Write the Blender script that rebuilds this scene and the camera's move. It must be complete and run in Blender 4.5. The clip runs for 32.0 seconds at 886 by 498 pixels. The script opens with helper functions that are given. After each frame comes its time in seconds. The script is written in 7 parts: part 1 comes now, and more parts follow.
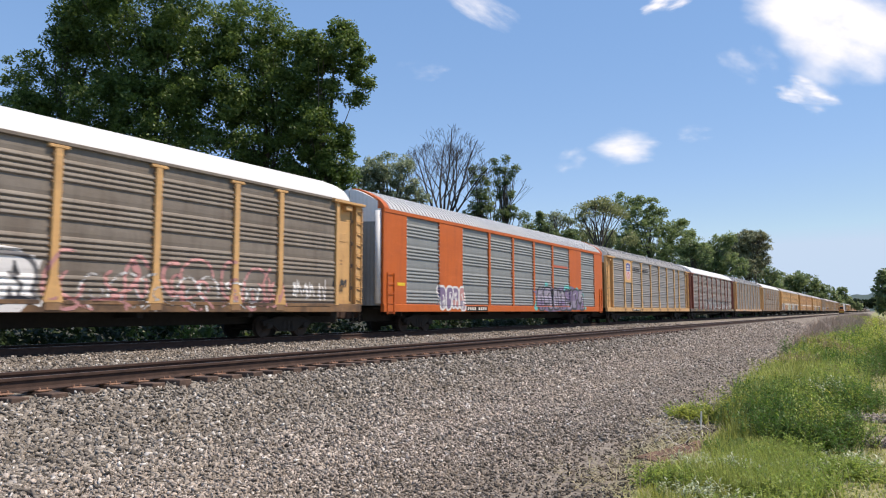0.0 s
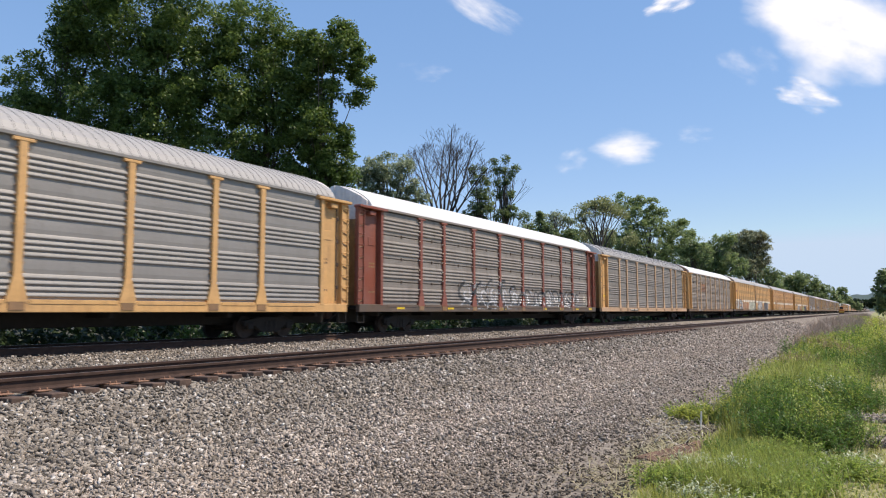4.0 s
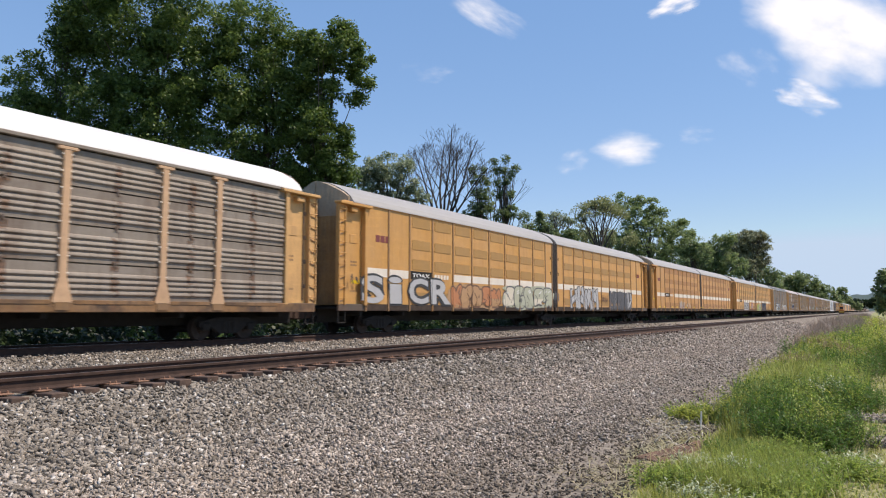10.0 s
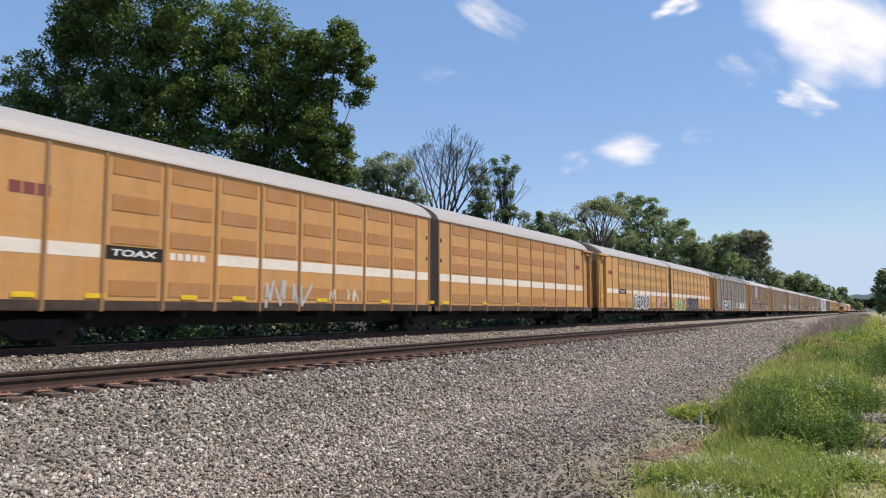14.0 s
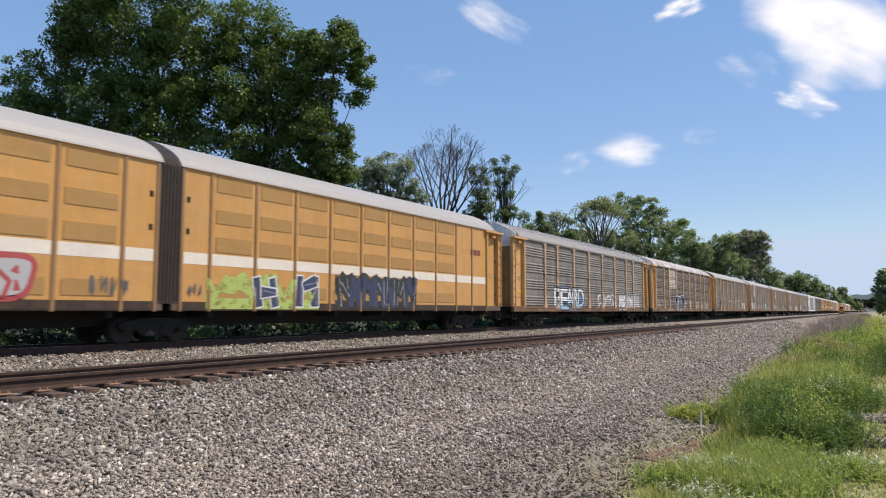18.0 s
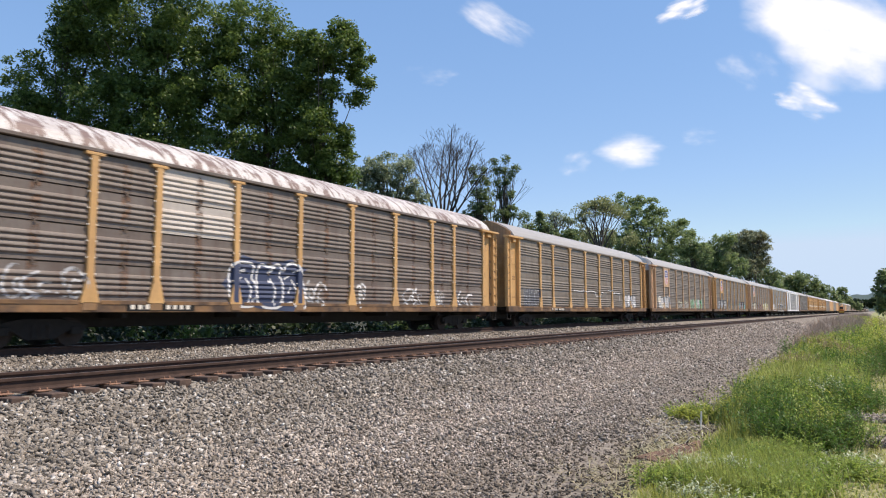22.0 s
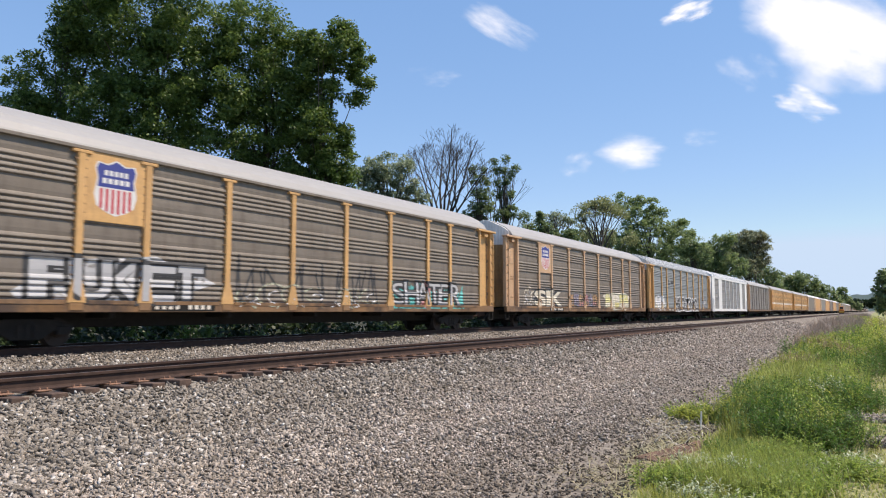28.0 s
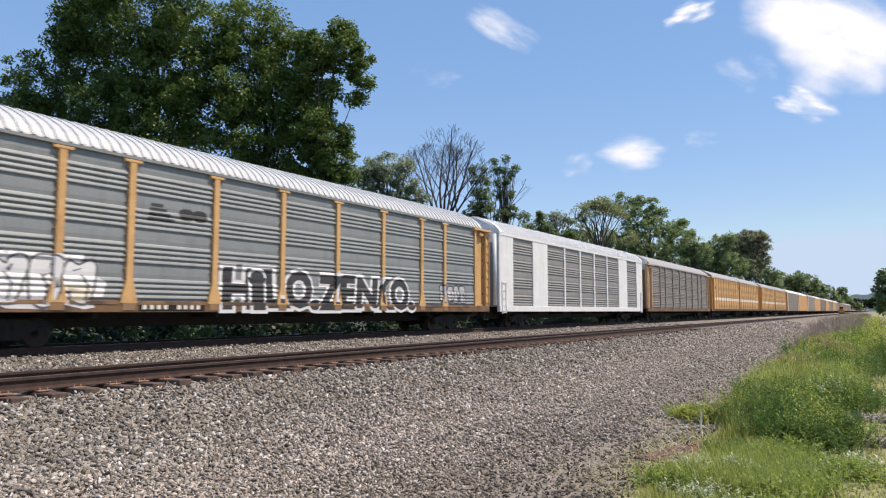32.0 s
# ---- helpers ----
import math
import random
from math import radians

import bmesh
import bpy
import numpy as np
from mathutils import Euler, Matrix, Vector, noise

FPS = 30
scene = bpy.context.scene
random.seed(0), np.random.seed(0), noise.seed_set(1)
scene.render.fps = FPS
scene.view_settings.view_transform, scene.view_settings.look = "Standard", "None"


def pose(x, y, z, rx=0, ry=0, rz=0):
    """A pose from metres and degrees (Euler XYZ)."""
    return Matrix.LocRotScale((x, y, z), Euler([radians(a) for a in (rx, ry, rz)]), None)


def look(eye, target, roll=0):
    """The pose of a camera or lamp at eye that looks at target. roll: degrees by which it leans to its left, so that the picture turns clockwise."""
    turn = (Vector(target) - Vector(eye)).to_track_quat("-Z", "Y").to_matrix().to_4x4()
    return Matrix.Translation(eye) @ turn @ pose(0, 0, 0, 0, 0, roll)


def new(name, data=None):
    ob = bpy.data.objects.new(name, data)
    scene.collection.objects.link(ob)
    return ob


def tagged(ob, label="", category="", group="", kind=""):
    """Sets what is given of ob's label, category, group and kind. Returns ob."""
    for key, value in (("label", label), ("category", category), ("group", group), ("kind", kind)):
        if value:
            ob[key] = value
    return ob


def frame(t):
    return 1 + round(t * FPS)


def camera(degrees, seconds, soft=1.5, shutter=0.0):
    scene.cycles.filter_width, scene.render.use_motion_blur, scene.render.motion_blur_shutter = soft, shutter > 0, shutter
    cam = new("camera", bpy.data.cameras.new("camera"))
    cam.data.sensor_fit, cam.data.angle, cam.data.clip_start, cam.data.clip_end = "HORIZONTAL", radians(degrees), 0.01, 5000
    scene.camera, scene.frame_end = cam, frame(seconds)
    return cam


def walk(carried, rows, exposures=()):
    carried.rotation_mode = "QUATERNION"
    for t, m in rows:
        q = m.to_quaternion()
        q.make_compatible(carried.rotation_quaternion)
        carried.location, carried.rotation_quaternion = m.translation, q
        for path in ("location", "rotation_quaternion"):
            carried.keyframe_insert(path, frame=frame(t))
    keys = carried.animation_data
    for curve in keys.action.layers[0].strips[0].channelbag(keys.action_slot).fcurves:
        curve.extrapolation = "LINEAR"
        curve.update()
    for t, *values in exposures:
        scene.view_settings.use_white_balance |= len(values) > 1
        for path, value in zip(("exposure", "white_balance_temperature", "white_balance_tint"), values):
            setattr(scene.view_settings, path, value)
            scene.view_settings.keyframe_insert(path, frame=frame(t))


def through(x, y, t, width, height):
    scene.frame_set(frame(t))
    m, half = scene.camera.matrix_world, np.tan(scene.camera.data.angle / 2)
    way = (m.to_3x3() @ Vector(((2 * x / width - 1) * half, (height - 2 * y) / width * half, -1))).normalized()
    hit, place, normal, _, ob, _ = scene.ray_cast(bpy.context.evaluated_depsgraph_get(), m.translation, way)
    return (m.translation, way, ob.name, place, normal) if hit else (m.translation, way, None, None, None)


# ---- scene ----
# World: y runs along the tracks, x across them towards the camera's side, z = 0 at the rail heads.
EYE = (0.0, 0.0, 0.894)
YAW, TILT, ROLL = 31.34, 5.0, 0.0
cam = camera(64.0, 32.0, soft=1.1, shutter=0.2)
VIEW = pose(*EYE, 90 + TILT, 0, YAW) @ pose(0, 0, 0, 0, 0, ROLL)
walk(cam, [(0.0, VIEW), (32.0, VIEW)], [(t, stops, 6750, 15.5) for t, stops in ((0.0, 0.10), (6.0, 0.13), (10.0, 0.06), (19.0, 0.04), (22.0, 0.18), (30.0, 0.19), (32.0, 0.12))])

# ---- world, sun, exposure ----
SUN_DIR = Vector((0.82, 0.40, 1.55)).normalized()
world = bpy.data.worlds.new("world")
scene.world = world
world.use_nodes = True
wn = world.node_tree
sky = wn.nodes.new("ShaderNodeTexSky")
sky.sky_type = "NISHITA"
sky.sun_disc = False
sky.sun_elevation = math.asin(SUN_DIR.z)
sky.sun_rotation = math.atan2(SUN_DIR.x, SUN_DIR.y)
sky.air_density, sky.dust_density, sky.ozone_density = 0.75, 0.0, 2.6
wn.nodes["Background"].inputs["Strength"].default_value = 0.445
even = wn.nodes.new("ShaderNodeGamma")
even.inputs["Gamma"].default_value = 0.37
wn.links.new(sky.outputs[0], even.inputs["Color"])
rich = wn.nodes.new("ShaderNodeHueSaturation")
rich.inputs["Saturation"].default_value = 2.0
rich.inputs["Hue"].default_value = 0.507
wn.links.new(even.outputs[0], rich.inputs["Color"])
haze = wn.nodes.new("ShaderNodeMix")
haze.data_type, haze.blend_type = "RGBA", "DARKEN"
haze.inputs["Factor"].default_value = 1.0
haze.inputs[7].default_value = (1.15, 1.50, 1.90, 1)
wn.links.new(rich.outputs[0], haze.inputs[6])
wn.links.new(haze.outputs[2], wn.nodes["Background"].inputs["Color"])
sun = new("sun", bpy.data.lights.new("sun", "SUN"))
sun.data.energy, sun.data.angle, sun.data.color = 4.7, radians(0.55), (1.0, 0.90, 0.74)
sun.matrix_world = look(SUN_DIR * 60, (0, 0, 0))

# ---- plan ----
TRAIN_X, NEAR_X = -18.5, -10.70      # centre lines of the two tracks
RAIL_H, GAUGE = 0.186, 1.511
SPEED = 14.3                         # the train's pace, metres a second
S0 = -10.33
HALF = 1.55                          # half a rail car's width
Z_SILL0, Z_SILL1, Z_EAVE, Z_CREST = 0.86, 1.16, 4.98, 6.04
rng = np.random.default_rng(7)


# ---- materials ----
def material(name):
    m = bpy.data.materials.new(name)
    m.use_nodes = True
    nt = m.node_tree
    return m, nt, nt.nodes["Principled BSDF"]


def node(nt, kind, **values):
    n = nt.nodes.new(kind)
    for key, value in values.items():
        n.inputs[key].default_value = value
    return n


def coords(nt, scale=(1, 1, 1), by_object=True, world_space=False):
    """Object (or world) coordinates, shifted by each object's random number."""
    if world_space:
        src = nt.nodes.new("ShaderNodeNewGeometry").outputs["Position"]
    else:
        src = nt.nodes.new("ShaderNodeTexCoord").outputs["Object"]
    mp = nt.nodes.new("ShaderNodeMapping")
    mp.inputs["Scale"].default_value = scale
    if by_object and not world_space:
        info = nt.nodes.new("ShaderNodeObjectInfo")
        mul = nt.nodes.new("ShaderNodeMath")
        mul.operation = "MULTIPLY"
        mul.inputs[1].default_value = 37.0
        nt.links.new(info.outputs["Random"], mul.inputs[0])
        comb = nt.nodes.new("ShaderNodeCombineXYZ")
        for i in range(3):
            nt.links.new(mul.outputs[0], comb.inputs[i])
        nt.links.new(comb.outputs[0], mp.inputs["Location"])
    nt.links.new(src, mp.inputs["Vector"])
    return mp.outputs[0]


def noise_fac(nt, vec, scale, detail=4, lo=0.4, hi=0.6, rough=0.55):
    n = node(nt, "ShaderNodeTexNoise", Scale=scale, Detail=detail, Roughness=rough)
    nt.links.new(vec, n.inputs["Vector"])
    r = nt.nodes.new("ShaderNodeMapRange")
    r.inputs["From Min"].default_value, r.inputs["From Max"].default_value = lo, hi
    nt.links.new(n.outputs["Fac"], r.inputs["Value"])
    return r.outputs[0]


def mixed(nt, fac, a, b, amount=1.0):
    mx = nt.nodes.new("ShaderNodeMix")
    mx.data_type = "RGBA"
    if amount != 1.0:
        mul = nt.nodes.new("ShaderNodeMath")
        mul.operation = "MULTIPLY"
        mul.inputs[1].default_value = amount
        nt.links.new(fac, mul.inputs[0])
        fac = mul.outputs[0]
    nt.links.new(fac, mx.inputs["Factor"])
    for key, v in ((6, a), (7, b)):
        if isinstance(v, tuple):
            mx.inputs[key].default_value = (*v[:3], 1)
        else:
            nt.links.new(v, mx.inputs[key])
    return mx.outputs[2]


def bump(nt, bsdf, height, strength=0.3, distance=0.02):
    b = node(nt, "ShaderNodeBump", Strength=strength, Distance=distance)
    nt.links.new(height, b.inputs["Height"])
    nt.links.new(b.outputs[0], bsdf.inputs["Normal"])


MATS = {}


def paint(name, colour, dirt=(0.09, 0.075, 0.06), dirty=0.5, rust=0.25, rough=0.55, metal=0.0, fade=0.25, run=(1.0, 1.5, 0.22), lo=0.48, hi=0.80):
    """Weathered paint or sheet metal: fading, streaks that run down, and rust spots."""
    if name in MATS:
        return MATS[name]
    m, nt, p = material(name)
    big = noise_fac(nt, coords(nt), 0.9, 3, 0.35, 0.7)
    streak = noise_fac(nt, coords(nt, run), 1.6, 5, lo, hi, 0.65)
    fine = noise_fac(nt, coords(nt), 14, 4, 0.4, 0.75)
    spots = noise_fac(nt, coords(nt, (1, 1.3, 0.7)), 2.2, 7, 0.56, 0.70, 0.72)
    c = mixed(nt, big, colour, tuple(min(1, 0.75 * v + 0.10) for v in colour), fade * 2)
    c = mixed(nt, streak, c, dirt, dirty)
    smudge = noise_fac(nt, coords(nt, (1.0, 0.55, 1.5)), 0.8, 5, 0.42, 0.72, 0.6)
    c = mixed(nt, smudge, c, dirt, 0.45 * dirty)
    c = mixed(nt, fine, c, dirt, 0.22 * dirty + 0.05)
    scuff = noise_fac(nt, coords(nt, (1, 5.0, 0.45)), 2.4, 6, 0.50, 0.74, 0.7)
    c = mixed(nt, scuff, c, tuple(0.55 * d for d in dirt), 0.40 * dirty)
    wash = noise_fac(nt, coords(nt, (1, 0.5, 2.6)), 1.7, 5, 0.52, 0.78, 0.65)
    c = mixed(nt, wash, c, tuple(min(1, 1.25 * v + 0.03) for v in colour), 0.35)
    c = mixed(nt, spots, c, (0.16, 0.065, 0.03), rust)
    own = nt.nodes.new("ShaderNodeObjectInfo")
    c = mixed(nt, own.outputs["Random"], c, tuple(0.5 * v + 0.5 * d for v, d in zip(colour, dirt)), 0.40 * dirty)
    nt.links.new(c, p.inputs["Base Color"])
    p.inputs["Roughness"].default_value, p.inputs["Metallic"].default_value = rough, metal
    bump(nt, p, fine, 0.12, 0.01)
    MATS[name] = m
    return m


def plain(name, colour, rough=0.7, vary=0.35, scale=6.0, metal=0.0, bumpy=0.2):
    if name in MATS:
        return MATS[name]
    m, nt, p = material(name)
    a = noise_fac(nt, coords(nt), scale, 5, 0.3, 0.7)
    b = noise_fac(nt, coords(nt), scale * 7, 3, 0.3, 0.7)
    c = mixed(nt, a, tuple(v * (1 - vary) for v in colour), tuple(min(1, v * (1 + vary)) for v in colour))
    c = mixed(nt, b, c, tuple(v * 0.7 for v in colour), 0.3)
    nt.links.new(c, p.inputs["Base Color"])
    p.inputs["Roughness"].default_value, p.inputs["Metallic"].default_value = rough, metal
    bump(nt, p, b, bumpy, 0.01)
    MATS[name] = m
    return m


def leafy(name, dark, light, rough=0.5, through=0.35):
    """Leaves and blades: each one its own green, some light passing through."""
    m, nt, p = material(name)
    geo = nt.nodes.new("ShaderNodeNewGeometry")
    patch = noise_fac(nt, coords(nt, by_object=True), 0.45, 3, 0.3, 0.7)
    c = mixed(nt, geo.outputs["Random Per Island"], dark, light)
    c = mixed(nt, patch, c, tuple(0.8 * a + 0.15 * b for a, b in zip(dark, light)), 0.3)
    nt.links.new(c, p.inputs["Base Color"])
    p.inputs["Roughness"].default_value = rough
    tr = nt.nodes.new("ShaderNodeBsdfTranslucent")
    nt.links.new(c, tr.inputs["Color"])
    mx = nt.nodes.new("ShaderNodeMixShader")
    mx.inputs[0].default_value = through
    out = nt.nodes["Material Output"]
    nt.links.new(p.outputs[0], mx.inputs[1])
    nt.links.new(tr.outputs[0], mx.inputs[2])
    nt.links.new(mx.outputs[0], out.inputs["Surface"])
    return m


BLACK = plain("undercarriage_black", (0.013, 0.0115, 0.010), 0.9)
RUSTY = plain("rail_rust", (0.055, 0.031, 0.023), 0.92)
RAILTOP = plain("rail_steel", (0.32, 0.30, 0.29), 0.35, 0.2, 4, 0.9, 0.05)
TIEWOOD = plain("creosoted_wood", (0.095, 0.06, 0.044), 0.85, 0.5)
PLATE = plain("rusted_tie_plate", (0.27, 0.15, 0.095), 0.8)
BARK = plain("bark", (0.085, 0.07, 0.055), 0.9, 0.4, 3)
DEADBARK = plain("dead_bark", (0.05, 0.042, 0.036), 0.9, 0.4, 3)
BLEACHED = plain("bleached_dead_stalks", (0.74, 0.69, 0.60), 0.9, 0.3, 6)


# ---- mesh helpers ----
def link_mesh(name, me, parent=None, label=""):
    ob = new(name, me)
    if parent is not None:
        ob.parent = parent
    if label:
        ob["label"] = label
    return ob


def part(name, bm, mat, parent, label="", smooth=False):
    me = bpy.data.meshes.new(name)
    bm.to_mesh(me)
    bm.free()
    if smooth:
        me.shade_smooth()
    for m in (mat if isinstance(mat, (list, tuple)) else (mat,)):
        me.materials.append(m)
    return link_mesh(name, me, parent, label)


def box(bm, x0, x1, y0, y1, z0, z1, slot=0):
    vs = [bm.verts.new((x, y, z)) for x in (x0, x1) for y in (y0, y1) for z in (z0, z1)]
    for f in ((0, 1, 3, 2), (4, 6, 7, 5), (0, 4, 5, 1), (2, 3, 7, 6), (0, 2, 6, 4), (1, 5, 7, 3)):
        bm.faces.new([vs[i] for i in f]).material_index = slot


def rbox(bm, x0, x1, y0, y1, z0, z1, r=0.012, slot=0):
    """A box with its edges bevelled."""
    b = bmesh.new()
    box(b, x0, x1, y0, y1, z0, z1, slot)
    bmesh.ops.bevel(b, geom=b.edges[:], offset=r, segments=1, affect="EDGES")
    merge(bm, b)


def merge(bm, other, m=None):
    if m is not None:
        bmesh.ops.transform(other, matrix=m, verts=other.verts[:])
    made = {v: bm.verts.new(v.co) for v in other.verts}
    for f in other.faces:
        bm.faces.new([made[v] for v in f.verts]).material_index = f.material_index
    other.free()


def prism(bm, outline, y0, y1, slot=0, caps=True):
    """A closed outline of (x, z) drawn out along y."""
    a = [bm.verts.new((x, y0, z)) for x, z in outline]
    b = [bm.verts.new((x, y1, z)) for x, z in outline]
    n = len(outline)
    for i in range(n):
        bm.faces.new((a[i], a[(i + 1) % n], b[(i + 1) % n], b[i])).material_index = slot
    if caps:
        bm.faces.new(a[::-1]).material_index = slot
        bm.faces.new(b).material_index = slot


def tube(bm, p0, p1, r0, r1=None, n=8, slot=0):
    r1 = r0 if r1 is None else r1
    p0, p1 = Vector(p0), Vector(p1)
    q = (p1 - p0).to_track_quat("Z", "Y")
    rings = []
    for p, r in ((p0, r0), (p1, r1)):
        rings.append([bm.verts.new(p + q @ Vector((r * math.cos(2 * math.pi * i / n), r * math.sin(2 * math.pi * i / n), 0))) for i in range(n)])
    for i in range(n):
        bm.faces.new((rings[0][i], rings[0][(i + 1) % n], rings[1][(i + 1) % n], rings[1][i])).material_index = slot
    bm.faces.new(rings[0][::-1]).material_index = slot
    bm.faces.new(rings[1]).material_index = slot


def raw_mesh(name, verts, faces, mats, parent=None, label="", slots=None, smooth=False):
    """A mesh from numpy arrays; faces all have the same number of corners."""
    me = bpy.data.meshes.new(name)
    nf, k = faces.shape
    me.vertices.add(len(verts))
    me.vertices.foreach_set("co", np.ascontiguousarray(verts, dtype=np.float32).ravel())
    me.loops.add(nf * k)
    me.loops.foreach_set("vertex_index", np.ascontiguousarray(faces, dtype=np.int32).ravel())
    me.polygons.add(nf)
    me.polygons.foreach_set("loop_start", np.arange(0, nf * k, k, dtype=np.int32))
    if slots is not None:
        me.polygons.foreach_set("material_index", slots.astype(np.int32))
    for m in (mats if isinstance(mats, (list, tuple)) else (mats,)):
        me.materials.append(m)
    me.update(calc_edges=True)
    if smooth:
        me.shade_smooth()
    return link_mesh(name, me, parent, label)


# ---- ground ----
def lerp_profile(x, pts):
    return np.interp(x, [p[0] for p in pts], [p[1] for p in pts])


PROFILE = [(-60, -1.0), (-27, -1.0), (-23.5, -0.95), (-20.9, -0.22), (-17.9, -0.22), (-16.6, -0.19), (-14.6, -0.22), (-12.4, -0.235),
           (-9.95, -0.245), (-9.4, -0.30), (-7.2, -0.62), (-5.0, -0.74), (-2.9, -0.78), (-1.5, -0.70), (0.5, -0.74), (4, -0.75), (60, -0.75)]


def ground_z(x, y):
    z = lerp_profile(x, PROFILE)
    n = np.sin(x * 0.9 + 1.3) * np.sin(y * 0.53) * 0.03 + np.sin(x * 2.3 + y * 1.1) * 0.012
    return z + n * np.clip((x + 9.4) / 2.5, 0, 1)


def grid_ground():
    xs = np.concatenate([np.array([-4000, -2000, -900, -400, -150]), np.arange(-60, -30, 5.0), np.arange(-30, 6, 0.3),
                         np.arange(6, 60, 6.0), np.array([60, 150, 400, 900, 2000, 4000])])
    ys = np.concatenate([np.array([-4000, -2000, -1000, -500, -200, -80, -40, -20]), np.arange(-10, 60, 0.5), np.arange(60, 200, 5.0),
                         np.array([200, 260, 350, 500, 700, 1000, 1500, 2200, 3000, 4500])])
    gx, gy = np.meshgrid(xs, ys, indexing="ij")
    v = np.stack([gx, gy, ground_z(gx, gy)], -1).reshape(-1, 3)
    i, j = np.meshgrid(np.arange(len(xs) - 1), np.arange(len(ys) - 1), indexing="ij")
    a = (i * len(ys) + j).ravel()
    return v, np.stack([a, a + len(ys), a + len(ys) + 1, a + 1], -1)


def ground_material():
    m, nt, p = material("ground_soil_and_ballast")
    vec = coords(nt, world_space=True)
    vor = node(nt, "ShaderNodeTexVoronoi", Scale=19.0)
    nt.links.new(vec, vor.inputs["Vector"])
    ramp = nt.nodes.new("ShaderNodeValToRGB")
    els = ramp.color_ramp.elements
    els[0].position, els[0].color = 0.0, (0.095, 0.080, 0.064, 1)
    els[1].position, els[1].color = 1.0, (0.38, 0.325, 0.255, 1)
    sep = nt.nodes.new("ShaderNodeSeparateColor")
    nt.links.new(vor.outputs["Color"], sep.inputs[0])
    nt.links.new(sep.outputs[0], ramp.inputs[0])
    big = noise_fac(nt, vec, 0.5, 4, 0.35, 0.7)
    fine = noise_fac(nt, vec, 30, 5, 0.3, 0.75)
    stone = mixed(nt, big, ramp.outputs[0], (0.16, 0.13, 0.112), 0.35)
    soil = mixed(nt, fine, (0.16, 0.135, 0.11), (0.36, 0.31, 0.255))
    grassy = mixed(nt, noise_fac(nt, vec, 3.0, 6, 0.35, 0.65), (0.17, 0.19, 0.06), (0.36, 0.34, 0.16))
    xyz = nt.nodes.new("ShaderNodeSeparateXYZ")
    nt.links.new(vec, xyz.inputs[0])
    wob = noise_fac(nt, vec, 0.8, 4, 0.0, 1.0)

    def step(lo, hi):
        add = nt.nodes.new("ShaderNodeMath")
        add.operation = "MULTIPLY_ADD"
        add.inputs[1].default_value = 2.4
        nt.links.new(wob, add.inputs[0])
        nt.links.new(xyz.outputs[0], add.inputs[2])
        r = nt.nodes.new("ShaderNodeMapRange")
        r.inputs["From Min"].default_value, r.inputs["From Max"].default_value = lo + 1.2, hi + 1.2
        nt.links.new(add.outputs[0], r.inputs["Value"])
        return r.outputs[0]

    c = mixed(nt, step(-5.6, -3.4), stone, soil, 0.8)
    c = mixed(nt, step(-2.5, -1.9), c, grassy)
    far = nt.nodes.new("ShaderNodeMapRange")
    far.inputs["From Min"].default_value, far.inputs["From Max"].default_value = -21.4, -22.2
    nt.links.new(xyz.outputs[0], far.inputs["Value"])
    # ground beyond the far track is coloured much darker
    dark_floor = mixed(nt, fine, (0.025, 0.024, 0.012), (0.06, 0.06, 0.025))
    c = mixed(nt, far.outputs[0], c, dark_floor)
    nt.links.new(c, p.inputs["Base Color"])
    p.inputs["Roughness"].default_value = 0.95
    bump(nt, p, vor.outputs["Distance"], 0.8, 0.04)
    return m


gv, gf = grid_ground()
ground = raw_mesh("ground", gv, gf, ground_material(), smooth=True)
tagged(ground, "grey crushed-stone ballast and dirt with a grassy verge", "ground", kind="structure")


def stone_material(name, k, warm=1.0):
    """Crushed stone: each piece its own grey, a few nearly white."""
    m, nt, p = material(name)
    geo = nt.nodes.new("ShaderNodeNewGeometry")
    ramp = nt.nodes.new("ShaderNodeValToRGB")
    els = ramp.color_ramp.elements
    els[0].color, els[1].color = (0.090 * k, 0.080 * k, 0.067 * k, 1), (0.80, 0.76, 0.70, 1)
    for at_, c in ((0.55, (0.272, 0.240, 0.202)), (0.93, (0.43, 0.382, 0.325))):
        els.new(at_).color = (c[0] * k * warm, c[1] * k, c[2] * k, 1)
    nt.links.new(geo.outputs["Random Per Island"], ramp.inputs[0])
    grain = noise_fac(nt, coords(nt, by_object=False), 60, 4, 0.3, 0.75)
    patch = noise_fac(nt, coords(nt, by_object=False), 0.55, 4, 0.42, 0.68)
    c = mixed(nt, patch, ramp.outputs[0], (0.21 * k, 0.17 * k, 0.125 * k), 0.40)
    nt.links.new(mixed(nt, grain, c, (0.12, 0.10, 0.088), 0.22), p.inputs["Base Color"])
    p.inputs["Roughness"].default_value = 0.92
    bump(nt, p, grain, 0.25, 0.01)
    return m


ballast_mat = stone_material("crushed_stone", 1.0)
dusty_mat = stone_material("dusty_crushed_stone", 1.38, 1.04)
CUBE = np.array([(x, y, z) for x in (-1, 1) for y in (-1, 1) for z in (-1, 1)], dtype=float)
CUBE_F = np.array([(0, 1, 3, 2), (4, 6, 7, 5), (0, 4, 5, 1), (2, 3, 7, 6), (0, 2, 6, 4), (1, 5, 7, 3)])


